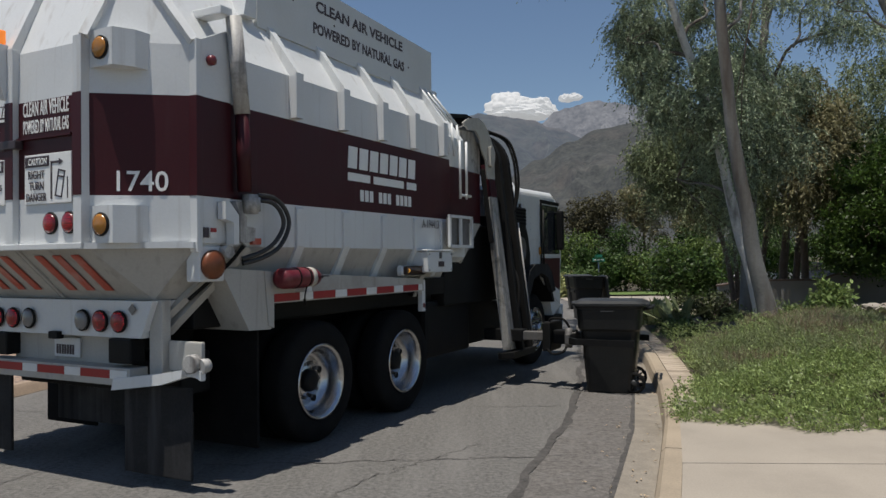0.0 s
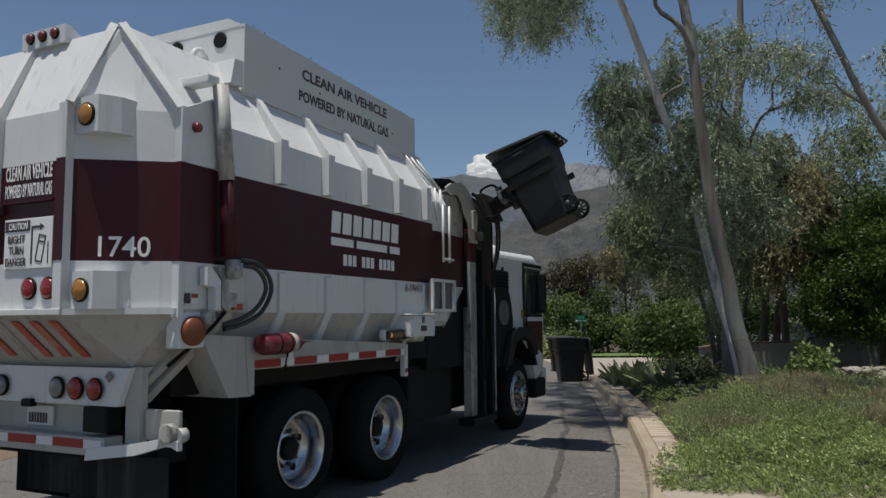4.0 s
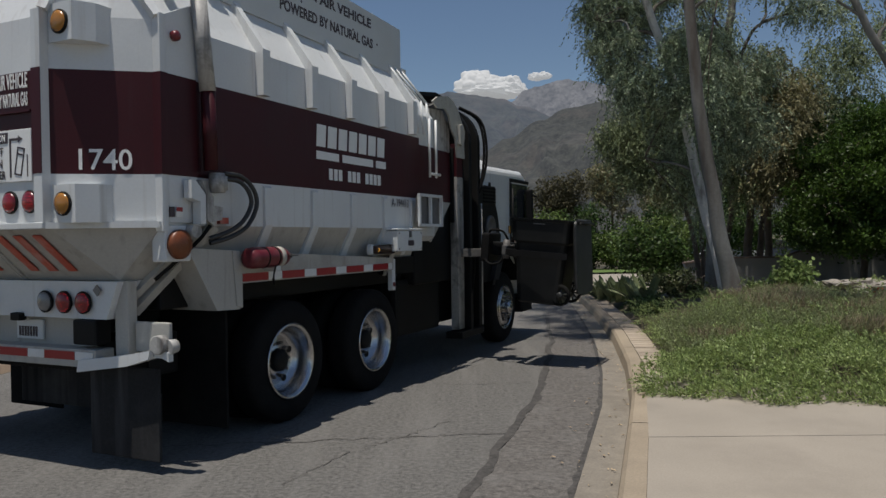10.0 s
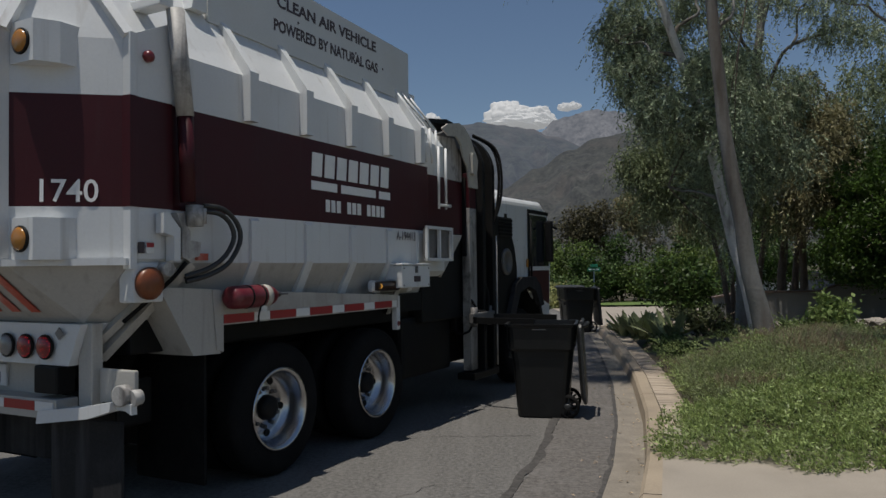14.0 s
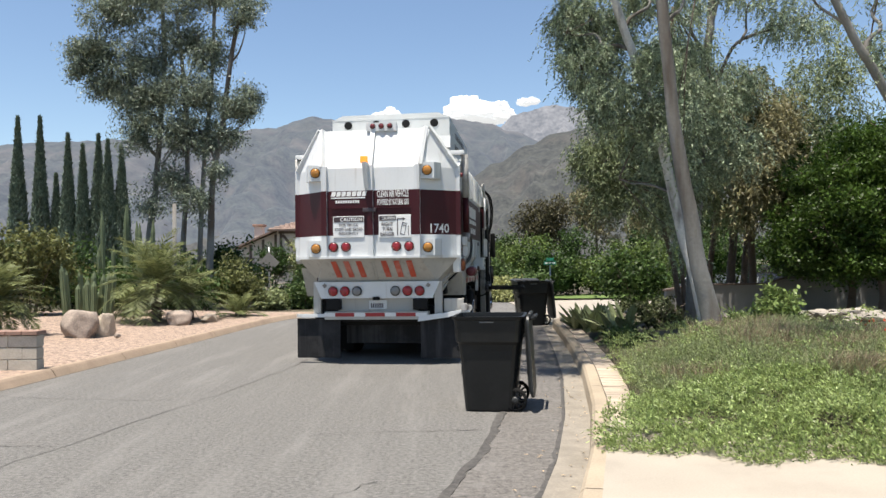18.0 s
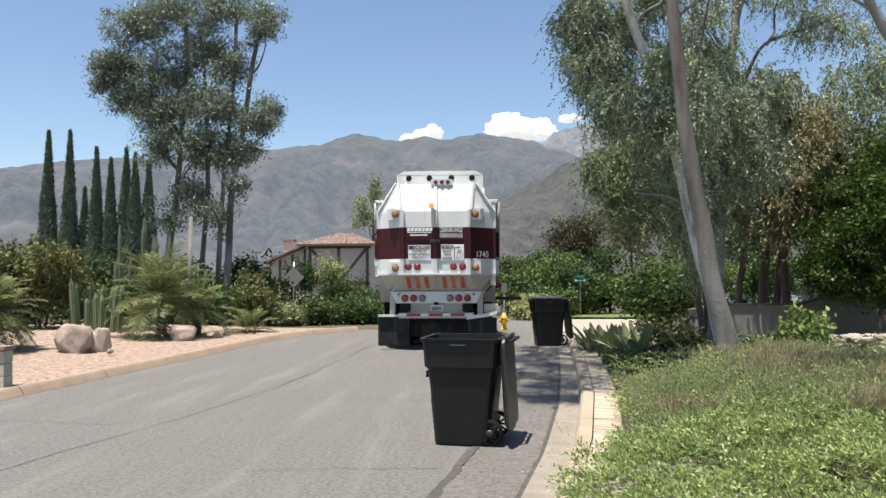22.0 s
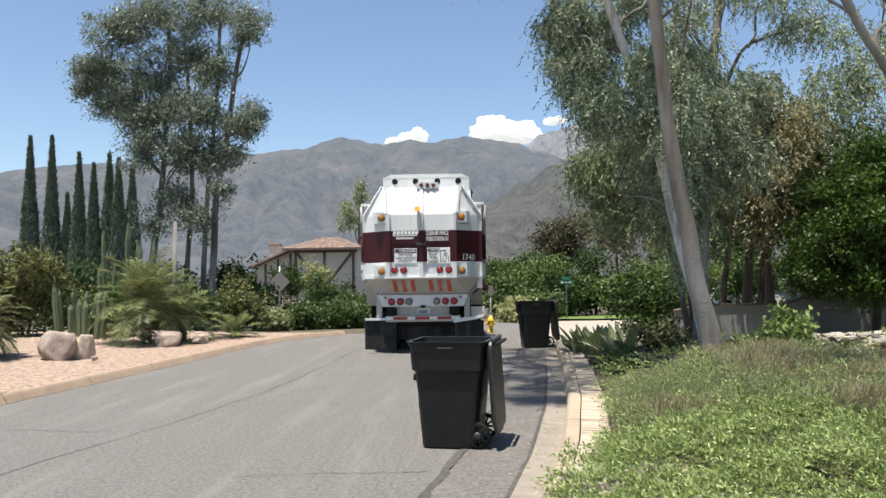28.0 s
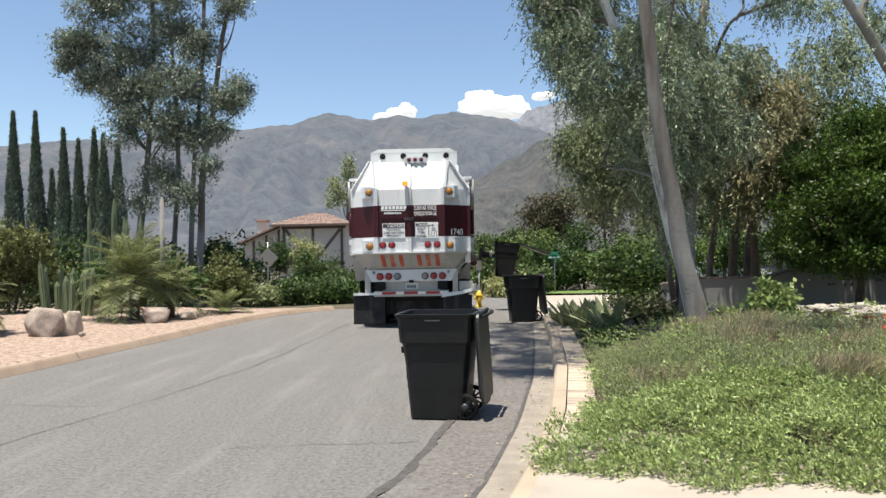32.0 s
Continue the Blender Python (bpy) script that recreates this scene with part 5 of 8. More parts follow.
def wheel(x_out, y, side, dual):
    """A wheel whose outer face looks to side; keyed to roll."""
    w = new("wheel")
    w.parent = truck
    w.matrix_basis = Matrix.Translation((x_out * side, y, 0.50))
    s = side
    for k in range(2 if dual else 1):
        o = -0.33 * k
        bm = bmesh.new()
        lathe(bm, [(0.30, (o - 0.01) * s), (0.36, (o + 0.0) * s), (0.46, (o - 0.01) * s), (0.492, (o - 0.035) * s), (0.50, (o - 0.07) * s), (0.50, (o - 0.20) * s), (0.49, (o - 0.24) * s), (0.44, (o - 0.265) * s), (0.30, (o - 0.27) * s)], "x", (0, 0, 0), 40, (False, False))
        part("tyre", bm, M["rubber"], w)
    bm = bmesh.new()
    deep = 0.17 if dual else -0.02
    lathe(bm, [(0.302, -0.012 * s), (0.315, 0.004 * s), (0.295, 0.008 * s), (0.275, -0.02 * s), (0.262, -0.10 * s), (0.245, -deep * s), (0.20, -(deep + 0.01) * s), (0.12, -(deep - 0.012) * s), (0.10, -(deep - 0.02) * s), (0.01, -(deep - 0.022) * s)], "x", (0, 0, 0), 36, (False, True))
    part("rim", bm, M["alu"], w)
    bm = bmesh.new()
    lathe(bm, [(0.10, -(deep - 0.01) * s), (0.09, -(deep - 0.07) * s), (0.06, -(deep - 0.085) * s), (0.01, -(deep - 0.085) * s)], "x", (0, 0, 0), 20)
    part("hub", bm, M["black" if dual else "alu"], w)
    for k in range(10):
        a = 2 * math.pi * k / 10
        u, v = math.cos(a), math.sin(a)
        bm = bmesh.new()
        rod(bm, (-(deep + 0.01) * s, 0.145 * u, 0.145 * v), (-(deep - 0.035) * s, 0.145 * u, 0.145 * v), 0.016, seg=6, smooth=False)
        part("wheel_nut", bm, M["dirty_steel"], w)
        if k % 2 == 0:
            bm = bmesh.new()
            a += 0.3
            rod(bm, (-(deep + 0.004) * s, 0.205 * math.cos(a), 0.205 * math.sin(a)), (-(deep - 0.002) * s, 0.205 * math.cos(a), 0.205 * math.sin(a)), 0.028, seg=12)
            part("hand_hole", bm, M["black"], w)
    return w


WHEELS = []
for side in (1, -1):
    WHEELS += [wheel(1.21, 1.83, side, True), wheel(1.21, 3.19, side, True), wheel(1.20, 6.85, side, False)]

# cab
cab = new("cab")
cab.parent = truck
tagged(cab, "white low-entry cab with maroon lower door")
CP = [(5.75, 0.95), (5.75, 2.40), (5.82, 2.47), (7.70, 2.50), (7.93, 2.39), (8.02, 1.55), (8.04, 0.80), (7.60, 0.62), (7.46, 0.95), (7.2, 1.22), (6.85, 1.30), (6.5, 1.22), (6.28, 0.95)]
part("intake_panel", prism(bmesh.new(), [(5.74, 0.9), (6.30, 0.9), (6.60, 1.3), (6.60, 1.55), (6.53, 1.80), (6.44, 1.95), (5.74, 2.1)], "x", 1.202, 1.235), M["black"], cab)
bm = prism(bmesh.new(), CP, "x", -1.20, 1.20)
bmesh.ops.bevel(bm, geom=[e for e in bm.edges if abs(e.verts[0].co.x) > 1.19 and abs(e.verts[1].co.x) > 1.19 and e.verts[0].co.x * e.verts[1].co.x > 0 and max(e.verts[0].co.z, e.verts[1].co.z) > 1.4], offset=0.11, segments=4, affect="EDGES", profile=0.5)
part("cab_shell", bm, M["white"], cab)
for side in (1, -1):
    door = part("cab_door", prism(bmesh.new(), [(7.08, 1.22), (7.42, 1.0), (7.92, 0.80), (7.97, 1.55), (7.88, 2.33), (7.08, 2.33)], "x", 1.195 * side, 1.212 * side), M["white"], cab)
    part("door_band", prism(bmesh.new(), [(7.13, 1.25), (7.91, 1.0), (7.93, 1.50), (7.13, 1.50)], "x", 1.212 * side, 1.215 * side), M["maroon"], door)
    part("door_window", prism(bmesh.new(), [(7.15, 1.56), (7.92, 1.56), (7.85, 2.28), (7.15, 2.28)], "x", 1.208 * side, 1.217 * side), M["glass"], door)
    part("door_seal", prism(bmesh.new(), [(7.07, 1.22), (7.12, 1.22), (7.12, 2.30), (7.90, 2.30), (7.90, 2.35), (7.07, 2.35)], "x", 1.212 * side, 1.224 * side), M["black"], door)
    bm = bmesh.new()
    rod(bm, (1.26 * side, 7.08, 1.35), (1.26 * side, 7.08, 2.2), 0.014)
    part("grab_handle", bm, M["black"], cab)
    bm = bmesh.new()
    box(bm, 1.23 * side, 7.70, 1.62, 1.34 * side, 7.80, 2.22, 0.03)
    mirror = part("mirror", bm, M["black"], cab)
    part("mirror_arm", rod(bmesh.new(), (1.18 * side, 7.7, 2.2), (1.4 * side, 7.78, 2.1), 0.015), M["black"], mirror)
    part("fender_arch", prism(bmesh.new(), [(6.20, 0.85), (6.42, 1.28), (6.85, 1.42), (7.28, 1.28), (7.50, 0.85), (7.42, 0.85), (7.2, 1.20), (6.85, 1.32), (6.5, 1.20), (6.30, 0.85)], "x", 0.9 * side, 1.27 * side), M["black"], cab)
    part("cab_step", box(bmesh.new(), 0.9 * side, 7.50, 0.36, 1.24 * side, 7.96, 0.64, 0.03), M["black"], cab)
    bm = bmesh.new()
    box(bm, 1.205 * side, 7.02, 1.55, 1.225 * side, 7.08, 1.66, 0.008)
    part("cab_marker", bm, M["amber"], cab)
    part("air_cleaner", lathe(bmesh.new(), [(0.17, 0.0), (0.17, 0.03), (0.13, 0.045), (0.12, 0.02), (0.004, 0.022)], "x", (1.232 * side, 6.22, 1.62), 24), M["dirty_steel"], cab)
part("windscreen", prism(bmesh.new(), [(7.955, 2.32), (8.022, 1.60), (8.030, 1.60), (7.965, 2.33)], "x", -1.08, 1.08), M["glass"], cab)
part("roof_beacon", lathe(bmesh.new(), [(0.10, 2.48), (0.10, 2.53), (0.07, 2.59), (0.004, 2.62)], "z", (0.85, 6.75, 0), 18), M["white"], cab)
part("roof_unit", box(bmesh.new(), 0.75, 6.18, 2.475, 1.0, 6.36, 2.55, 0.01), M["white"], cab)
rivet_me = bpy.data.meshes.new("rivet")
bm = bmesh.new()
rod(bm, (0, 0, 0), (0.008, 0, 0), 0.009, 0.005, seg=6)
bm.to_mesh(rivet_me)
bm.free()
rivet_me.materials.append(M["white"])
for y in (6.5, 6.72, 6.98):
    for k in range(11):
        o = new("rivet", rivet_me)
        o.parent = cab
        o.matrix_basis = Matrix.Translation((1.199, y, 1.40 + k * 0.085))
part("side_trim", box(bmesh.new(), 1.198, 6.46, 1.765, 1.21, 7.10, 1.795, 0.004), M["white"], cab)
stack = part("intake_box", box(bmesh.new(), 1.14, 5.80, 1.92, 1.245, 6.44, 2.19, 0.02), M["black"], cab)
for k in range(5):
    part("intake_fin", box(bmesh.new(), 1.246, 5.98, 1.96 + k * 0.045, 1.256, 6.42, 1.982 + k * 0.045), M["rubber"], stack)
part("intake_clamp", rod(bmesh.new(), (1.19, 6.30, 2.18), (1.19, 6.30, 2.24), 0.035, seg=12), M["black"], stack)
part("work_lamp", rod(bmesh.new(), (1.225, 5.79, 1.97), (1.225, 5.765, 1.97), 0.045, 0.04, seg=16), M["lamp_white"], stack, "small lit round work lamp")
part("fender_cover", prism(bmesh.new(), [(6.16, 0.92), (6.40, 1.33), (6.62, 1.42), (7.10, 1.42), (7.30, 1.30), (7.44, 1.02), (7.30, 1.0), (7.12, 1.22), (6.85, 1.29), (6.55, 1.22), (6.34, 0.92)], "x", 1.245, 1.31), M["flap"], cab, "dark plastic mudguard")
part("engine_cover", prism(bmesh.new(), [(5.45, 1.0), (5.75, 1.0), (5.75, 2.05), (5.6, 2.05), (5.45, 1.7)], "x", -1.1, 1.14), M["black"], truck)
part("front_bumper", box(bmesh.new(), -1.2, 7.98, 0.42, 1.2, 8.12, 0.78, 0.03), M["white"], truck)


# ---- wheeled bins: x towards the wheels, origin under the middle ----
def wheeled_bin(label, m):
    b = thing("wheeled_bin", label, "bin", "wheeled bins on the street", m)
    def ring(x0, x1, hy, r=0.07):
        pts = []
        for cx, cy, a0 in ((x1 - r, hy - r, 0), (x0 + r, hy - r, 90), (x0 + r, -hy + r, 180), (x1 - r, -hy + r, 270)):
            for k in range(4):
                a = radians(a0 + k * 30)
                pts.append((cx + r * math.cos(a), cy + r * math.sin(a)))
        return pts
    prof = [(ring(-0.25, 0.22, 0.245), 0.0), (ring(-0.262, 0.25, 0.26), 0.02), (ring(-0.285, 0.27, 0.275), 0.30), (ring(-0.305, 0.30, 0.285), 0.62), (ring(-0.312, 0.31, 0.29), 0.68), (ring(-0.345, 0.325, 0.315), 0.71), (ring(-0.36, 0.34, 0.325), 0.93), (ring(-0.375, 0.352, 0.342), 0.935), (ring(-0.38, 0.357, 0.347), 0.965), (ring(-0.35, 0.33, 0.32), 0.965), (ring(-0.325, 0.30, 0.295), 0.72), (ring(-0.25, 0.22, 0.23), 0.06)]
    bm = shell([(r, z) for r, z in prof])
    for f_ in bm.faces:
        f_.smooth = False
    body = part("body", bm, M["bin"], b, "black plastic body")
    part("grab_bar", box(bmesh.new(), -0.345, -0.20, 0.60, -0.30, 0.20, 0.66, 0.01), M["bin"], b)
    bm = bmesh.new()
    box(bm, -0.30, -0.19, 0.36, -0.285, 0.19, 0.50, 0.006)
    part("front_panel", bm, M["bin"], b)
    for s in (-1, 1):
        bm = bmesh.new()
        lathe(bm, [(0.092, 0.0), (0.112, 0.0), (0.122, 0.012), (0.122, 0.04), (0.112, 0.052), (0.092, 0.052), (0.092, 0.0)], "y", (0.25, 0.235 * s - 0.026, 0.122), 26, (False, False))
        wh = part("wheel", bm, M["rubber"], b)
        bm = bmesh.new()
        lathe(bm, [(0.012, -0.03), (0.034, -0.028), (0.034, 0.028), (0.012, 0.03)], "y", (0.25, 0.235 * s, 0.122), 12)
        for k in range(5):
            a = math.pi * k / 5
            rod(bm, (0.25 + 0.095 * math.cos(a), 0.235 * s, 0.122 + 0.095 * math.sin(a)), (0.25 - 0.095 * math.cos(a), 0.235 * s, 0.122 - 0.095 * math.sin(a)), 0.010, seg=6)
        part("spokes", bm, M["bin_lid"], wh)
    part("axle", rod(bmesh.new(), (0.25, -0.22, 0.122), (0.25, 0.22, 0.122), 0.012), M["galv"], b)
    bm = bmesh.new()
    rod(bm, (0.455, -0.24, 0.945), (0.455, 0.24, 0.945), 0.016)
    for y in (-0.24, -0.08, 0.08, 0.24):
        rod(bm, (0.36, y, 0.925), (0.455, y, 0.945), 0.014, seg=8)
    part("handle", bm, M["bin"], b)
    part("rim_number", box(bmesh.new(), -0.09, -0.3335, 0.905, 0.05, -0.327, 0.915), M["sign_back"], b)
    lid = new("lid")
    lid.parent = b
    lid.matrix_basis = Matrix.Translation((0.40, 0, 0.97))
    tagged(lid, "black hinged lid")
    bm = shell([(ring(-0.815, 0.0, 0.345), 0.0), (ring(-0.815, 0.0, 0.345), 0.022), (ring(-0.76, -0.05, 0.29), 0.05), (ring(-0.70, -0.10, 0.24), 0.056)])
    part("lid_panel", bm, M["bin_lid"], lid)
    bm = bmesh.new()
    rod(bm, (0.0, -0.28, 0.0), (0.0, 0.28, 0.0), 0.02, seg=8)
    part("lid_hinge", bm, M["bin_lid"], lid)
    part("lid_grip", box(bmesh.new(), -0.84, -0.12, 0.0, -0.80, 0.12, 0.03, 0.01), M["bin_lid"], lid)
    return b, lid


bin_a, lid_a = wheeled_bin("black wheeled refuse bin with its lid hanging open", pose(0.87, 7.6, 0, 0, 0, -24))
_, lid_b = wheeled_bin("dark wheeled refuse bin against the kerb, lid hanging open", pose(1.98, 17.9, 0, 0, 0, 5) @ Matrix.Scale(1.08, 4))
bin_c, lid_c = wheeled_bin("black wheeled refuse bin beside the driveway", pose(2.0, 21.5, 0, 0, 0, 0))
lid_b.matrix_basis = Matrix.Translation((0.40, 0, 0.97)) @ pose(0, 0, 0, 0, 265, 0)


# ---- planting ----
RNG = np.random.default_rng(7)


def stuff(name, me, material, label):
    return tagged(link_mesh(name, me, material), label, kind="stuff")


def wander(p, q, n, amount, seed):
    r = random.Random(seed)
    p, q = Vector(p), Vector(q)
    out = []
    for i in range(n):
        k = i / (n - 1)
        j = Vector((r.uniform(-1, 1), r.uniform(-1, 1), r.uniform(-1, 1))) * amount * math.sin(math.pi * k)
        out.append(p.lerp(q, k) + j)
    return out


def tree(name, label, trunks, limbs, blobs, bark, leaf, per_clump, clump_r, length, width, droop, shell=0.5, twig=0.35, squash=(1, 1, 0.75), spray=None, facing=0.0):
    """trunks: (points, r0, r1); limbs: (from, to, r0); blobs: (centre, radii, clumps). Twigs join the limbs to the clumps."""
    base = trunks[0][0][0]
    t = thing(name, label, "tree", m=Matrix.Translation(base))
    inv = Vector(base)
    for pts, r0, r1 in trunks:
        c = bend(pts, 22)
        n = len(c)
        rr = [r0 + (r1 - r0) * (i / (n - 1)) ** 0.55 + (0.35 * r0 * math.exp(-i * 0.9)) for i in range(n)]
        c = [p + Vector((math.sin(i * 1.7 + r0 * 40), math.cos(i * 2.3 + r0 * 30), 0)) * r0 * 0.05 - inv for i, p in enumerate(c)]
        link_mesh("trunk", tubes_mesh("trunk", [(c, rr)], 12), bark, t)
    runs = []
    skin = M["bark_pale"] if bark == M["bark_white"] else bark
    for k, (a, b, r) in enumerate(limbs):
        c = [p - inv for p in bend(wander(a, b, 6, (Vector(b) - Vector(a)).length * 0.09, k + int(base[0] * 10)), 12)]
        link_mesh("limb", tubes_mesh("limb", [(c, [r * (1 - 0.75 * i / 11) for i in range(12)])], 7), skin, t)
    ends = [Vector(b) for _, b, _ in limbs] + [Vector(p[0][-1]) for p in trunks]
    for c, r, k in blobs:
        near = min(ends, key=lambda e: (e - Vector(c)).length) if ends else Vector(c)
        for _ in range(max(2, int(k * twig * 0.3))):
            d = Vector(RNG.normal(size=3)).normalized()
            e = Vector(c) + Vector((d.x * r[0], d.y * r[1], d.z * r[2])) * 0.85
            w = [p - inv for p in bend([near, near.lerp(e, 0.5) + Vector(RNG.normal(size=3)) * 0.12 * max(r), e], 6)]
            runs.append((w, [0.013, 0.011, 0.010, 0.008, 0.006, 0.004]))
    if runs:
        tagged(link_mesh("twig", tubes_mesh("twig", runs, 4), M["bark"], t), kind="stuff")
    if spray:
        me = spray_mesh("crown", blobs, base, spray[0], spray[1], clump_r * 2.0, droop, length, width, RNG, shell)
    else:
        me = leaf_mesh("crown", clump_points(RNG, blobs, per_clump, clump_r, shell, squash) - np.array(base), droop, length, width, RNG, facing)
    link_mesh("crown", me, leaf, t)
    return t


# tall eucalyptus in the bed: two leaning stems
tree("eucalyptus_tree", "tall leaning eucalyptus with pale peeling bark in the planted bed",
     [([(3.58, 10.1, 0.45), (3.37, 10.1, 1.38), (3.23, 10.1, 2.29), (3.11, 10.1, 3.0), (3.03, 10.1, 3.71), (2.95, 10.1, 4.77), (2.82, 10.2, 6.4), (2.5, 10.4, 8.6)], 0.130, 0.068)],
     [((2.9, 10.1, 5.4), (1.6, 9.8, 7.0), 0.05), ((2.8, 10.2, 6.6), (0.6, 10.6, 8.1), 0.06), ((2.7, 10.3, 7.4), (0.6, 12.5, 8.5), 0.06), ((2.95, 10.1, 4.6), (3.6, 10.5, 5.6), 0.035), ((1.6, 9.8, 7.0), (0.6, 9.4, 6.5), 0.025)],
     [((0.55, 9.4, 6.32), (0.55, 0.35, 0.28), 14), ((0.7, 9.6, 8.0), (0.9, 1.0, 0.6), 64), ((0.6, 11.6, 8.3), (1.0, 1.3, 0.6), 92), ((0.8, 13.6, 8.5), (1.1, 1.3, 0.6), 92), ((1.0, 15.4, 8.5), (1.1, 1.2, 0.6), 70), ((0.95, 10.6, 6.4), (0.55, 0.5, 0.35), 20), ((2.6, 10.2, 8.6), (1.6, 1.4, 1.0), 30), ((3.55, 10.5, 5.7), (0.5, 0.4, 0.4), 8), ((3.3, 10.6, 3.2), (0.22, 0.2, 0.8), 8)],
     M["bark_pale"], M["leaf_euc"], 80, 0.17, 0.068, 0.020, 1.1, spray=(12, 16))
tree("eucalyptus_tree", "slender eucalyptus with white scarred bark and grey-green leaves",
     [([(3.80, 11.0, 0.45), (3.64, 11.2, 1.4), (3.5, 11.3, 2.0), (3.34, 11.3, 2.8), (3.13, 11.3, 3.68), (2.88, 11.3, 4.48), (2.64, 11.3, 5.21), (2.2, 11.3, 6.6), (1.7, 11.4, 8.0)], 0.105, 0.055)],
     [((3.0, 11.3, 4.1), (2.1, 11.6, 4.5), 0.035), ((2.8, 11.3, 4.7), (1.9, 11.7, 5.1), 0.04), ((3.2, 11.3, 3.4), (2.3, 11.6, 3.6), 0.03), ((3.4, 11.3, 2.5), (2.7, 11.8, 2.8), 0.03), ((2.7, 11.3, 5.0), (3.5, 11.6, 6.0), 0.035), ((2.88, 11.3, 4.4), (3.5, 11.8, 4.9), 0.03)],
     [((2.25, 11.7, 4.65), (0.50, 0.45, 0.5), 50), ((2.4, 12.0, 5.5), (0.75, 0.5, 0.6), 48), ((2.15, 11.8, 5.3), (0.48, 0.45, 0.4), 26), ((2.45, 11.2, 3.95), (0.40, 0.5, 0.35), 30), ((3.35, 11.8, 3.4), (0.45, 0.5, 0.9), 44), ((3.6, 12.0, 4.7), (0.5, 0.5, 0.5), 32), ((3.4, 11.6, 6.0), (0.7, 0.6, 0.6), 34), ((3.7, 11.8, 2.0), (0.35, 0.4, 0.6), 10), ((2.98, 11.0, 4.1), (0.16, 0.2, 0.75), 26), ((3.45, 11.2, 4.3), (0.2, 0.3, 0.7), 22)],
     M["bark_white"], M["leaf_euc"], 100, 0.15, 0.064, 0.020, 1.2, spray=(13, 16))
tree("eucalyptus_tree", "grey-barked eucalyptus with forking limbs behind the wall",
     [([(4.55, 14, 0.15), (4.6, 14, 2), (4.74, 14, 3.6), (4.80, 14, 4.4), (4.92, 14, 5.5), (5.0, 14, 6.2), (5.1, 14, 8.0)], 0.15, 0.06), ([(4.80, 14, 4.2), (5.05, 14, 4.75), (5.4, 14, 5.5), (5.9, 14, 5.75), (6.3, 14, 5.85), (6.9, 14, 6.1)], 0.045, 0.02)],
     [((4.9, 14, 5.4), (4.2, 13.8, 6.2), 0.04), ((5.5, 14, 5.55), (5.9, 14, 6.6), 0.03), ((4.9, 14, 5.6), (5.5, 13.9, 7.0), 0.04)],
     [((4.3, 13.8, 5.6), (0.7, 0.6, 0.7), 40), ((4.5, 13.6, 4.4), (0.7, 0.6, 0.6), 44), ((5.6, 13.8, 6.7), (0.9, 0.6, 0.5), 30), ((6.5, 14, 5.95), (0.7, 0.5, 0.35), 22), ((4.2, 13.6, 3.4), (0.6, 0.6, 0.6), 36), ((5.2, 14, 3.7), (0.6, 0.6, 0.6), 34), ((5.3, 13.9, 4.9), (0.5, 0.5, 0.4), 20)],
     M["bark_pale"], M["leaf_euc"], 90, 0.16, 0.072, 0.022, 1.2, spray=(12, 15))
tree("eucalyptus_tree", "leaning eucalyptus limb with loose grey-green foliage",
     [([(7.4, 8.6, 0.3), (6.0, 8.3, 1.9), (5.0, 8.1, 2.9), (4.55, 8.0, 3.55), (4.3, 8.0, 4.0), (4.0, 8.0, 4.7), (3.7, 8.1, 5.6)], 0.07, 0.035)],
     [((4.5, 8.0, 3.6), (4.8, 8.2, 4.6), 0.03), ((4.3, 8.0, 4.0), (3.6, 8.0, 4.4), 0.02)],
     [((4.95, 8.2, 3.75), (0.35, 0.3, 0.35), 10), ((4.85, 8.2, 4.7), (0.5, 0.4, 0.4), 12), ((3.6, 8.0, 4.6), (0.5, 0.3, 0.25), 8), ((3.7, 8.1, 5.7), (0.8, 0.5, 0.5), 14)],
     M["bark_pale"], M["leaf_euc"], 60, 0.13, 0.065, 0.017, 1.1, spray=(11, 13))
tree("willow_eucalyptus", "dense drooping grey-green tree behind the garden wall",
     [([(6.7, 18, 0.2), (6.8, 18, 1.4), (6.95, 18, 3.2), (7.0, 18, 5.6)], 0.14, 0.06), ([(7.1, 18.2, 0.2), (7.2, 18.2, 1.4), (7.4, 18.2, 3.2), (7.8, 18.2, 5.0)], 0.11, 0.05), ([(6.25, 18.1, 0.2), (6.3, 18.1, 1.2), (6.5, 18.1, 3.0), (6.2, 18, 4.6)], 0.10, 0.05)],
     [((6.9, 18, 3.0), (6.0, 17.6, 4.0), 0.05), ((7.3, 18.2, 3.0), (8.4, 17.8, 4.2), 0.05)],
     [((5.9, 17.3, 4.3), (1.0, 0.8, 1.0), 56), ((6.7, 17.4, 5.4), (1.0, 0.9, 0.8), 54), ((7.6, 17.4, 4.6), (1.0, 0.8, 1.0), 56), ((8.7, 17.4, 5.2), (1.0, 0.9, 1.1), 60), ((5.6, 17.2, 3.3), (0.6, 0.7, 0.6), 30), ((7.9, 17.2, 3.4), (0.8, 0.7, 0.6), 30), ((6.6, 17.2, 2.9), (0.7, 0.7, 0.6), 26), ((9.4, 17.5, 4.0), (1.0, 0.9, 1.1), 44), ((9.2, 17.3, 6.7), (0.6, 0.6, 0.4), 9), ((10.3, 17.3, 6.4), (0.6, 0.6, 0.5), 10), ((5.35, 17.4, 2.5), (0.5, 0.5, 0.6), 10)],
     M["bark"], M["leaf_willow"], 120, 0.20, 0.105, 0.032, 1.3, spray=(11, 12))
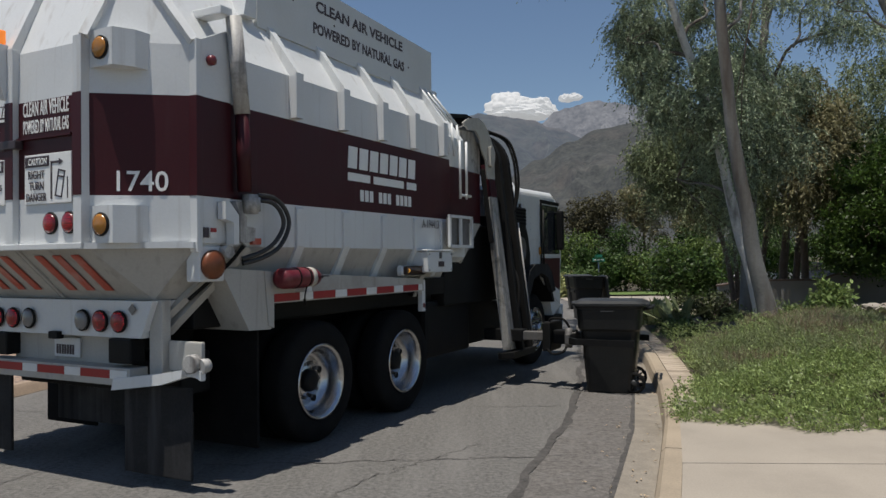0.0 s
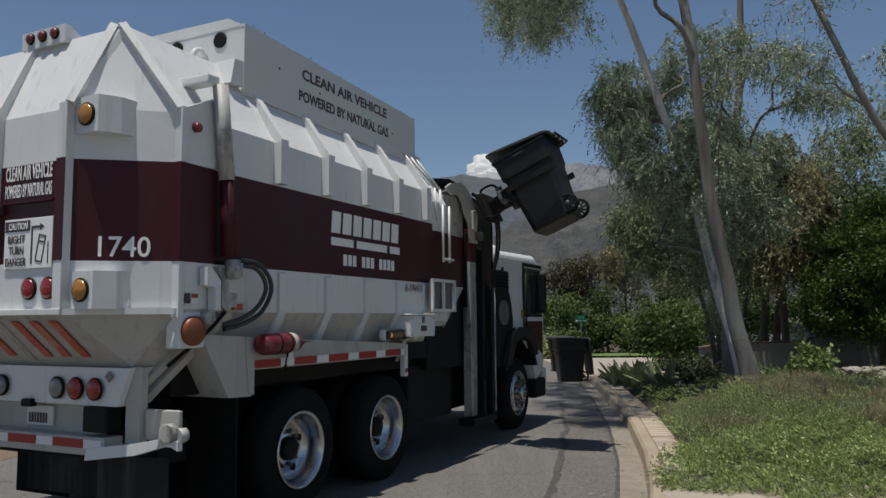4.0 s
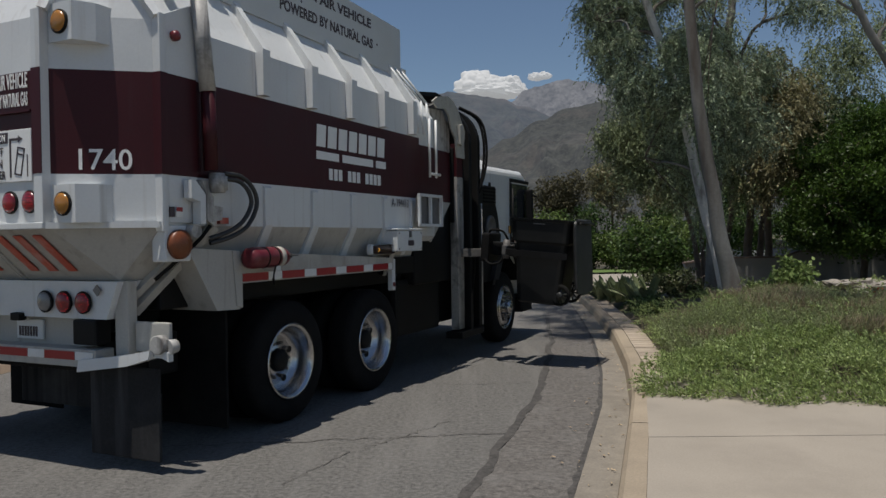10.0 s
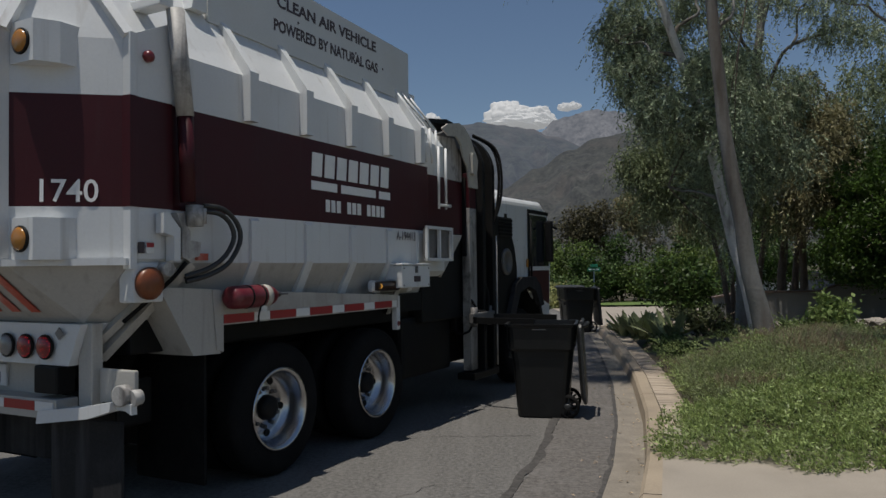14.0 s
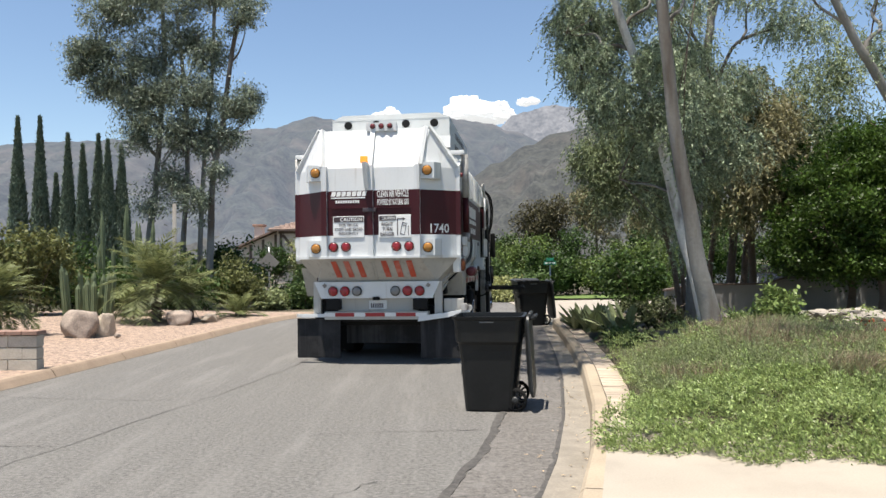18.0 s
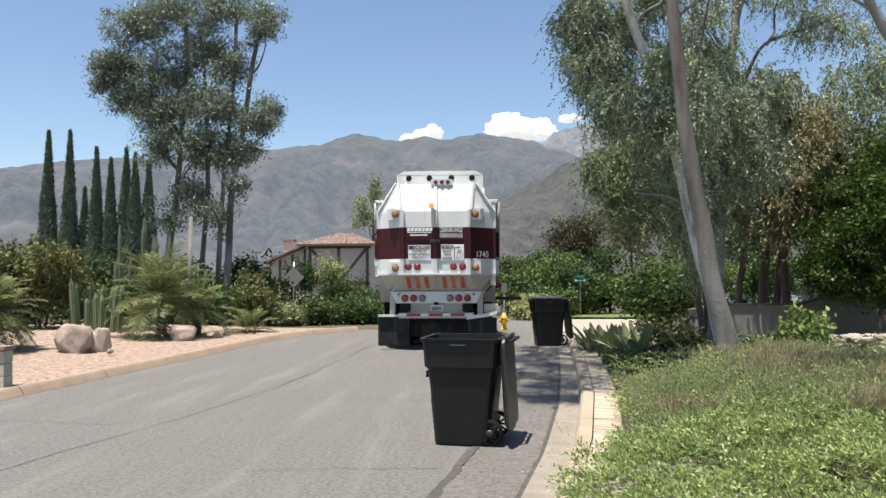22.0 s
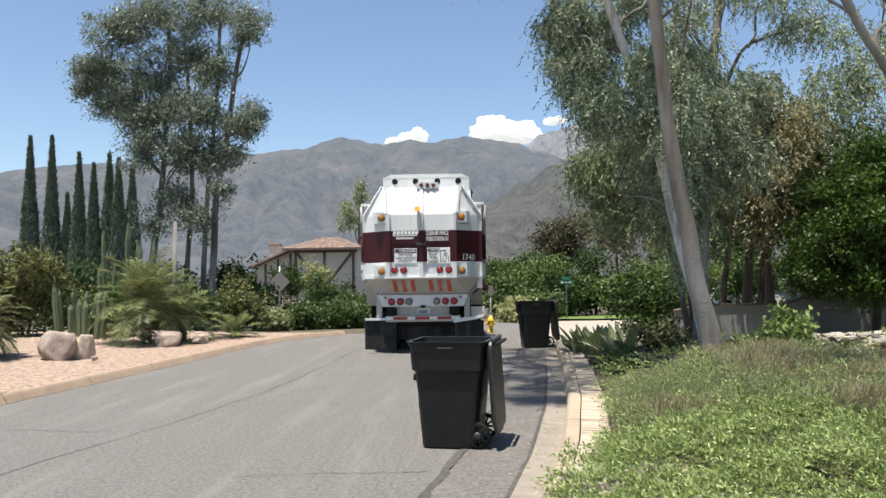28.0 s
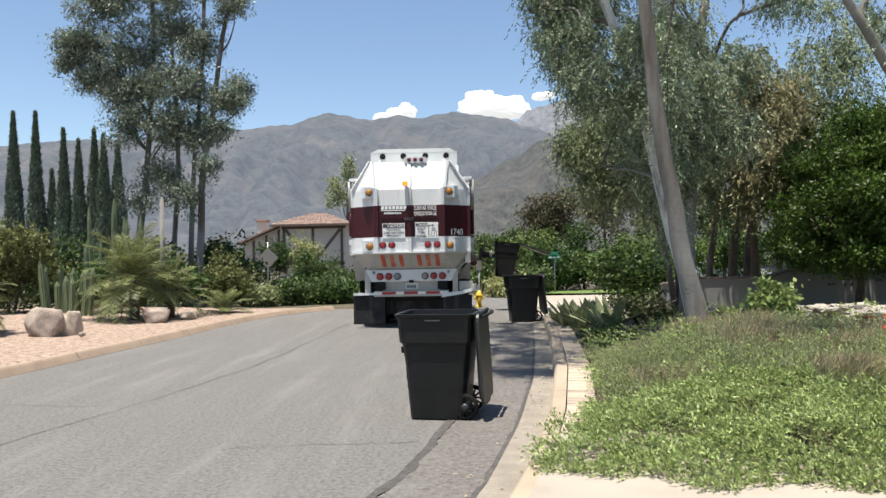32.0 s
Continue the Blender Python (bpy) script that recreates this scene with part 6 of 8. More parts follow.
tree("olive_tree", "sunlit olive-brown drooping tree", [([(7.05, 17.4, 0.1), (7.0, 17.3, 2.5), (6.9, 17.2, 4.9)], 0.12, 0.05)], [((7.0, 17.3, 2.5), (6.6, 17.0, 4.0), 0.04), ((7.0, 17.3, 2.8), (7.5, 17.0, 4.4), 0.04)],
     [((6.8, 16.6, 5.0), (0.65, 0.5, 0.7), 36), ((6.9, 16.5, 3.9), (0.7, 0.5, 0.8), 42), ((7.4, 16.6, 4.4), (0.6, 0.5, 0.8), 34), ((6.7, 16.5, 2.9), (0.55, 0.5, 0.6), 26)], M["bark"], M["leaf_olive"], 105, 0.20, 0.11, 0.033, 1.3, spray=(10, 12))
tree("willow_eucalyptus", "bushy grey-green sapling beside the leaning eucalyptus",
     [([(4.5, 14.5, 0.15), (4.3, 14.4, 1.5), (3.9, 14.3, 2.7), (3.5, 14.2, 3.8)], 0.07, 0.03), ([(4.6, 14.6, 0.15), (4.5, 14.5, 1.6), (4.4, 14.5, 3.0)], 0.06, 0.03)],
     [((4.1, 14.35, 2.2), (2.9, 14.0, 3.1), 0.03), ((3.8, 14.3, 3.0), (2.9, 14.0, 3.9), 0.025), ((4.0, 14.3, 2.6), (4.4, 14.1, 3.8), 0.025)],
     [((2.72, 14.0, 3.5), (0.38, 0.4, 0.42), 30), ((3.15, 13.9, 4.0), (0.5, 0.5, 0.45), 36), ((3.15, 13.9, 3.2), (0.5, 0.5, 0.45), 36), ((3.8, 13.9, 3.7), (0.6, 0.5, 0.6), 40), ((3.75, 13.9, 2.8), (0.55, 0.5, 0.5), 34), ((3.0, 14.0, 2.75), (0.35, 0.4, 0.25), 14), ((4.3, 13.9, 3.2), (0.5, 0.5, 0.7), 30)],
     M["bark"], M["leaf_willow"], 100, 0.15, 0.072, 0.022, 1.2, spray=(12, 15))


def bush(name, label, centre, radii, clumps, per, r, length, width, leaf, category="bush", droop=0.0, stems=5, shell=0.6):
    b = thing(name, label, category, m=Matrix.Translation(centre))
    runs = []
    for k in range(stems):
        a = 2 * math.pi * k / stems
        runs.append((bend([(0.06 * math.cos(a), 0.06 * math.sin(a), -0.05), (0.3 * radii[0] * math.cos(a), 0.3 * radii[1] * math.sin(a), radii[2] * 0.7), (0.7 * radii[0] * math.cos(a), 0.7 * radii[1] * math.sin(a), radii[2] * 1.3)], 7), [0.03, 0.027, 0.024, 0.02, 0.015, 0.01, 0.006]))
    tagged(link_mesh("stem", tubes_mesh("stem", runs, 5), M["bark"], b), kind="stuff")
    blobs = [((0, 0, radii[2] * 0.75), [q * 0.8 for q in radii], clumps // 3)]
    heads = 8
    for k in range(heads):
        a = 6.28 * (k + random.uniform(-0.3, 0.3)) / heads
        q = random.uniform(0.25, 0.8)
        g = random.uniform(0.32, 0.55)
        blobs.append(((q * radii[0] * math.cos(a), q * radii[1] * math.sin(a), radii[2] * random.uniform(0.5, 1.65) * (1.1 - 0.4 * q)), [w * g for w in radii], max(2, int(clumps * 0.12))))
    p = clump_points(RNG, blobs, int(per * 0.75), r, shell * 0.7)
    p = p[p[:, 2] > -0.02]
    link_mesh("foliage", leaf_mesh("foliage", p, droop + 0.2, length * 1.45, width * 1.6, RNG, 1.1), leaf, b)
    return b


# broad glossy tree over the garden wall on the right
for tx, ty, dx in ((8.05, 14.0, 0.0), (10.4, 15.4, 0.3), (8.6, 16.1, 0.2)):
    z0 = garden_z(tx, ty)
    tree("citrus_tree", "dense glossy dark-green leafy tree over the garden wall",
         [([(tx, ty, z0), (tx + 0.05, ty, 0.9), (tx - 0.1, ty, 1.6), (tx, ty, 2.6)], 0.10, 0.05)],
         [((tx, ty, 1.2), (tx - 1.3, ty - 0.3, 2.3), 0.05), ((tx, ty, 1.3), (tx + 1.3, ty - 0.2, 2.4), 0.05), ((tx, ty, 1.6), (tx - 0.5, ty + 0.5, 3.3), 0.05), ((tx, ty, 1.7), (tx + 0.7, ty - 0.5, 3.5), 0.04)],
         [((tx - 1.25, ty - 0.3, 1.95), (0.85, 0.7, 0.65), 60), ((tx - 0.9, ty - 0.1, 2.9), (0.95, 0.8, 0.75), 60), ((tx + 0.2, ty - 0.5, 1.95), (0.95, 0.7, 0.65), 60), ((tx + 0.3, ty - 0.3, 3.1), (1.0, 0.8, 0.85), 60), ((tx + 1.4, ty - 0.3, 2.2), (1.0, 0.8, 0.8), 50), ((tx + 1.5, ty - 0.2, 3.3), (1.0, 0.8, 0.8), 50), ((tx + 0.6 + dx, ty, 4.0), (0.9, 0.8, 0.5), 30), ((tx - 0.3, ty + 0.2, 3.7), (0.7, 0.6, 0.4), 20), ((tx - 0.75, ty - 0.4, 1.42), (0.8, 0.9, 0.36), 44), ((tx + 0.9, ty - 0.5, 1.36), (0.9, 0.9, 0.40), 48), ((tx - 0.2, ty - 1.1, 1.75), (0.55, 0.4, 0.3), 16), ((tx + 0.5, ty - 1.2, 2.6), (0.6, 0.35, 0.3), 16), ((tx - 1.0, ty - 0.9, 2.5), (0.5, 0.35, 0.28), 14), ((tx + 1.5, ty - 1.2, 1.8), (0.6, 0.35, 0.3), 16), ((tx + 0.1, ty - 1.0, 3.5), (0.55, 0.35, 0.3), 14)],
         M["bark"], M["leaf_citrus"], 100, 0.13, 0.085, 0.040, 0.35, shell=0.35, facing=1.3)

# dark shrubs added as a stand-in for the deep shade behind the wall
for x, y, rx, rz in ((5.4, 21.5, 1.2, 1.1), (9.9, 20.5, 1.5, 1.7), (11.8, 20.0, 1.6, 1.8), (14.0, 19.5, 1.6, 2.0)):
    bush("shade_shrub", "dark leafy shrub added for the shade behind the wall", (x, y, drop(y) - 0.05), (rx, 0.8, rz), 60, 60, 0.2, 0.11, 0.05, M["leaf_dark"], "shrub")

# garden wall, with a shaded far end
wall = tagged(new("wall_garden"), "low grey plastered garden wall", kind="structure")
bm = bmesh.new()
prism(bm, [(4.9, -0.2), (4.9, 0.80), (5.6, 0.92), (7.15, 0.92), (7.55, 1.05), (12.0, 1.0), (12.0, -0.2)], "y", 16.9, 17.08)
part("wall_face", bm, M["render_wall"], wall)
bm = bmesh.new()
prism(bm, [(4.88, 0.80), (5.6, 0.92), (7.15, 0.92), (7.55, 1.05), (12.0, 1.0), (12.0, 1.04), (7.54, 1.09), (7.14, 0.96), (5.6, 0.96), (4.88, 0.84)], "y", 16.87, 17.11)
part("wall_coping", bm, M["timber"], wall)

# dry stone edging
edge = tagged(new("wall_stone_edging"), "low dry-stone edging of pale rough stones", kind="structure")
rs = random.Random(5)


def stone_mesh(seed, n=2):
    bm = bmesh.new()
    bmesh.ops.create_icosphere(bm, subdivisions=n, radius=1.0)
    for v_ in bm.verts:
        d = 1 + 0.42 * noise.noise(v_.co * 1.1 + Vector((seed * 7.1, 0, 0))) + 0.2 * noise.noise(v_.co * 2.6 + Vector((0, seed * 3.3, 0))) - 0.12 * abs(noise.noise(v_.co * 4.5 + Vector((seed, 0, 0))))
        v_.co *= d
    for f_ in bm.faces:
        f_.smooth = False
    me = bpy.data.meshes.new("stone")
    bm.to_mesh(me)
    bm.free()
    return me


STONES = [stone_mesh(i, 1) for i in range(6)]
for m_ in STONES:
    m_.materials.append(M["stone"])
for k in range(190):
    q, side_ = rs.random(), rs.uniform(-0.5, 0.5)
    x = 5.25 + q * 1.0 + side_ * 0.9 + 0.25 * math.sin(q * 5)
    y = 13.9 - q * 4.0 + side_ * 0.2
    o = new("stone", STONES[k % 6])
    o.parent = edge
    flat = rs.random() < 0.45
    h = garden_z(x, y) + (0.20 if flat else rs.choice((0.03, 0.10, 0.15)))
    o.matrix_basis = Matrix.Translation((x, y, h)) @ pose(0, 0, 0, rs.uniform(-12, 12), rs.uniform(-12, 12), rs.uniform(0, 360)) @ Matrix.Diagonal((rs.uniform(0.12, 0.24), rs.uniform(0.10, 0.17), rs.uniform(0.04, 0.055) if flat else rs.uniform(0.05, 0.09), 1))

# ground cover over the bed: trailing shoots set with small narrow leaves
def shoots(name, n, inside, rise, k, leaf_l, leaf_w, length, lean, sag=0.35):
    base, hg = [], []
    while len(base) < n:
        x, y = RNG.uniform(0.8, 10.5), RNG.uniform(4.3, 11.5)
        if inside(x, y):
            base.append((x, y, garden_z(x, y) + 0.01))
            hg.append(rise(x, y))
    base, hg = np.array(base), np.array(hg) * RNG.uniform(0.2, 1.0, n) ** 0.35
    d = RNG.normal(size=(n, 1, 3)) * np.array([0.26, 0.26, 0.20]) + np.array(lean)
    d[:, 0, :2] += np.array([(noise.noise((x * 3, y * 3, 21)), noise.noise((x * 3, y * 3, 25))) for x, y, _ in base]) * 0.5
    d /= np.linalg.norm(d, axis=2, keepdims=True)
    L = length * RNG.uniform(0.6, 1.3, (n, 1, 1))
    s_ = np.linspace(0.15, 1.0, k)[None, :, None]
    p = base[:, None, :] + np.array([0, 0, 1.0]) * hg[:, None, None] + d * L * s_ + np.array([0, 0, -sag]) * L * s_ ** 2
    ld = d * 0.85 + RNG.normal(size=(n, k, 3)) * 0.42
    ld /= np.linalg.norm(ld, axis=2, keepdims=True)
    side = np.cross(ld, RNG.normal(size=(n, k, 3)) * 0.5 + np.array([0, 0, 1.0]))
    side /= np.linalg.norm(side, axis=2, keepdims=True)
    ll, w = leaf_l * RNG.uniform(0.6, 1.25, (n, k, 1)), leaf_w
    quad = np.stack([p, p + ld * ll * 0.5 + side * w, p + ld * ll, p + ld * ll * 0.5 - side * w], 2).reshape(-1, 3)
    return faces_mesh(name, quad, np.arange(len(quad)).reshape(-1, 4))


def cover_edge(x):
    return 5.42 - 0.34 * smooth01((x - 1.2) / 0.8) - 0.22 * smooth01((x - 2.0) / 2) + 0.16 * noise.noise((x * 2.6, 0, 4)) + 0.07 * noise.noise((x * 9, 0, 1))


def sage_front(x):
    """Where the ground cover gives way to the grasses."""
    return 7.05 + 0.75 * smooth01((x - 3.6) / 1.2) + 0.5 * smooth01((2.2 - x) / 0.8) + 0.45 * noise.noise((x * 0.9, 0, 6)) + 0.15 * noise.noise((x * 3.5, 0, 2))


def in_cover(x, y):
    left = kerb_x(y) + (0.13 if y < 6.15 else 0.42) + 0.10 * noise.noise((y * 2.3, 3, 0)) + 0.05 * noise.noise((y * 9, 5, 0))
    if y < cover_edge(x) or x < left:
        return False
    if 5.75 < y < 6.0 and x < left + 0.25:
        return False
    return RNG.random() < (1.0 if y < sage_front(x) else 0.12) * (1.15 - 0.05 * x)


def cover_rise(x, y):
    edge_ = smooth01((y - cover_edge(x)) / 0.5)
    return edge_ * (0.02 + 0.16 * max(0, noise.noise((x * 1.5, y * 2.2, 9)) + 0.35) + 0.20 * max(0, noise.noise((x * 3.6, y * 4.6, 3)) + 0.1) + 0.16 * max(0, noise.noise((x * 8.0, y * 10.0, 5))))


stuff("ground_cover", shoots("ground_cover", 25000, in_cover, cover_rise, 13, 0.036, 0.0060, 0.17, (-0.56, -0.22, 0.50)), M["leaf_bright"], "dense bright-green trailing ground cover")


# feathery sage-like grasses behind it, some with brown seed heads
def tufts(name, n, inside, k, lo, hi, w, lean, material, label):
    q = []
    while len(q) < n:
        x, y = RNG.uniform(1.7, 8.5), RNG.uniform(6.3, 12.0)
        if x > kerb_x(y) + 0.55 and inside(x, y):
            q.append((x, y, garden_z(x, y)))
    q = np.array(q)
    hs = np.array([0.8 + 0.5 * noise.noise((x * 1.1, y * 1.1, 12)) + 0.45 * noise.noise((x * 3.1, y * 3.1, 2)) for x, y, _ in q])[:, None, None]
    dirs = RNG.normal(size=(n, k, 3)) * np.array([lean, lean, 0]) + np.array([0.22, 0, 1.0])
    L = RNG.uniform(lo, hi, (n, k, 1)) * hs
    b0 = q[:, None, :] + RNG.normal(size=(n, k, 3)) * np.array([0.055, 0.055, 0])
    side = np.cross(dirs, RNG.normal(size=(n, k, 3)))
    side /= np.linalg.norm(side, axis=2, keepdims=True)
    quad = np.stack([b0 - side * w * 0.5, b0 + side * w * 0.5, b0 + dirs * L * 0.7 + side * w, b0 + dirs * L], 2).reshape(-1, 3)
    stuff(name, faces_mesh(name, quad, np.arange(len(quad)).reshape(-1, 4)), material, label)


def sage_back(x):
    return 9.7 if x < 4.4 else 9.1 - 0.2 * (x - 4.4)


def in_sage(x, y):
    return x > kerb_x(y) + 0.5 and sage_front(x) - 0.15 + 0.3 * noise.noise((x * 2.2, y * 2.2, 31)) < y < sage_back(x)


def sage_rise(x, y):
    return 0.03 + 0.10 * max(0, noise.noise((x * 2.4, y * 2.8, 17)) + 0.25)


stuff("sage_shrubs", shoots("sage_shrubs", 7000, in_sage, sage_rise, 13, 0.026, 0.0040, 0.20, (-0.10, -0.05, 1.0), 0.05), M["leaf_sage"], "low twiggy olive-green sage shrubs in the bed")
tufts("sage_grass", 520, lambda x, y: sage_front(x) < y < sage_back(x), 90, 0.10, 0.27, 0.0042, 0.42, M["leaf_sage"], "feathery dry sage-green grasses in the bed")
tufts("seed_heads", 300, lambda x, y: (noise.noise((x * 0.9, y * 1.4, 16)) > 0.25 or ((x - 4.1) / 1.0) ** 2 + ((y - 8.3) / 0.6) ** 2 < 1) and sage_front(x) + 0.1 < y < sage_back(x), 80, 0.16, 0.34, 0.0040, 0.36, M["sage_brown"], "dry brown seed heads among the grasses")
# small red flowers
q = np.stack([RNG.uniform(4.4, 5.6, 30), RNG.uniform(6.8, 8.6, 30), np.zeros(30)], 1)
q[:, 2] = [garden_z(a, b) + 0.30 for a, b, _ in q]
pts = (q[:, None, :] + RNG.normal(size=(30, 6, 3)) * 0.014).reshape(-1, 3)
stuff("red_flowers", leaf_mesh("red_flowers", pts, -0.5, 0.028, 0.02, RNG), M["flower_red"], "scattered small red flowers")


def blade_plant(name, label, centre, n, length, width, spread, seed, mat_=None):
    """A rosette of stiff pointed leaves, each a part."""
    t = thing(name, label, "plant", m=Matrix.Translation(centre))
    r = random.Random(seed)
    for k in range(n):
        a, up = r.uniform(0, 6.28), r.uniform(0.35, 1.0)
        d = Vector((math.cos(a) * spread * (1.1 - up * 0.7), math.sin(a) * spread * (1.1 - up * 0.7), up)).normalized()
        L, W = length * r.uniform(0.6, 1.1), width * r.uniform(0.7, 1.2)
        s = d.cross(Vector((0, 0, 1))).normalized()
        u = s.cross(d)
        rows = []
        bm = bmesh.new()
        o = Vector((r.uniform(-0.25, 0.25) * spread, r.uniform(-0.25, 0.25) * spread, 0))
        for i in range(5):
            q = i / 4
            w = W * (0.6 + 1.2 * q) * (1 - q ** 3) + 0.004
            c = o + d * L * q + Vector((0, 0, -0.18 * L * q * q))
            rows.append([bm.verts.new(c - s * w), bm.verts.new(c - u * w * 0.45), bm.verts.new(c + s * w)])
        for p_, q_ in zip(rows, rows[1:]):
            for i in range(2):
                bm.faces.new((p_[i], p_[i + 1], q_[i + 1], q_[i]))
        part("leaf", bm, mat_ or M["leaf_agave"], t)
    return t


blade_plant("agave_plant", "clump of broad sword-shaped green leaves by the kerb", (2.72, 14.0, 0.2), 40, 0.68, 0.075, 0.75, 1)
blade_plant("agave_plant", "clump of broad sword-shaped green leaves by the kerb", (3.0, 13.2, 0.28), 24, 0.64, 0.075, 0.85, 2)
blade_plant("agave_plant", "clump of broad sword-shaped green leaves by the kerb", (2.62, 15.2, 0.15), 26, 0.7, 0.068, 0.85, 3)
bush("garden_bush", "rounded dark reddish-green bush in the bed", (3.75, 13.4, 0.30), (0.66, 0.5, 0.32), 60, 40, 0.08, 0.05, 0.025, M["leaf_reddish"], "bush")
bush("garden_bush", "low green shrub beside the tree foot", (4.75, 10.9, 0.42), (0.36, 0.32, 0.36), 44, 44, 0.08, 0.075, 0.028, M["leaf_shrub"], "bush")
bush("garden_bush", "low green shrub beside the tree foot", (4.15, 10.8, 0.42), (0.34, 0.28, 0.22), 24, 36, 0.06, 0.06, 0.022, M["leaf_shrub"], "bush")
bush("garden_bush", "sunny yellow-green shrub beyond the stone edging", (8.6, 13.6, 0.26), (0.7, 0.5, 0.2), 40, 40, 0.09, 0.05, 0.025, M["leaf_yellow"], "bush")
bush("garden_bush", "low shaded green plants by the kerb", (2.75, 11.8, 0.2), (0.35, 0.9, 0.16), 50, 36, 0.07, 0.05, 0.02, M["leaf_mid"], "bush")

# shrubs closing the street behind the lawn, with trees over them
for i, (x, y, rx, rz, n, lf) in enumerate([(2.2, 37, 1.8, 1.15, 80, "leaf_mid"), (5.2, 38, 2.2, 1.3, 100, "leaf_dark"), (8.3, 38, 2.0, 1.5, 90, "leaf_hedge"), (11.2, 38, 2.2, 1.6, 90, "leaf_hedge"), (14.5, 39, 2.5, 1.8, 90, "leaf_dark"), (3.8, 40, 2.2, 1.9, 80, "leaf_hedge"), (7.0, 41, 2.4, 2.1, 80, "leaf_dark"), (0.3, 40, 2.0, 1.5, 60, "leaf_hedge"), (11, 42, 2.6, 2.2, 80, "leaf_dark"), (17.5, 38, 2.4, 2.0, 70, "leaf_dark"), (2.6, 32.6, 0.95, 0.5, 60, "leaf_yellow"), (3.6, 35.2, 1.1, 0.75, 60, "leaf_mid")]):
    bush("hedge_shrub", "full leafy green shrub behind the lawn", (x, y, drop(y) - 0.1), (rx, 1.3, rz), n, 80, 0.24, 0.125, 0.06, M[lf], "shrub")
for x, y, h, lf in ((5.8, 45, 3.4, "leaf_russet"), (9.3, 47, 4.3, "leaf_olive"), (12.5, 46, 3.4, "leaf_olive"), (3.0, 47, 2.0, "leaf_mid"), (15.5, 44, 3.0, "leaf_dark"), (20.5, 42, 3.6, "leaf_dark"), (24, 40, 4.0, "leaf_dark")):
    tree("garden_tree", "rounded garden tree over the shrubs", [([(x, y, drop(y) - 0.1), (x + 0.1, y, 1.5), (x, y, h)], 0.14, 0.06)], [((x, y, 1.6), (x + 1.2, y, h * 0.9), 0.05), ((x, y, 1.6), (x - 1.2, y, h * 0.9), 0.05)],
         [((x, y - 0.5, h), (1.7, 1.2, h * 0.5), 70), ((x + 0.9, y - 0.5, h * 1.25), (1.0, 0.9, h * 0.35), 24), ((x - 0.9, y - 0.5, h * 1.15), (1.0, 0.9, h * 0.35), 24)], M["bark"], M[lf], 62, 0.26, 0.20, 0.085, 0.6, shell=0.35, facing=1.0)

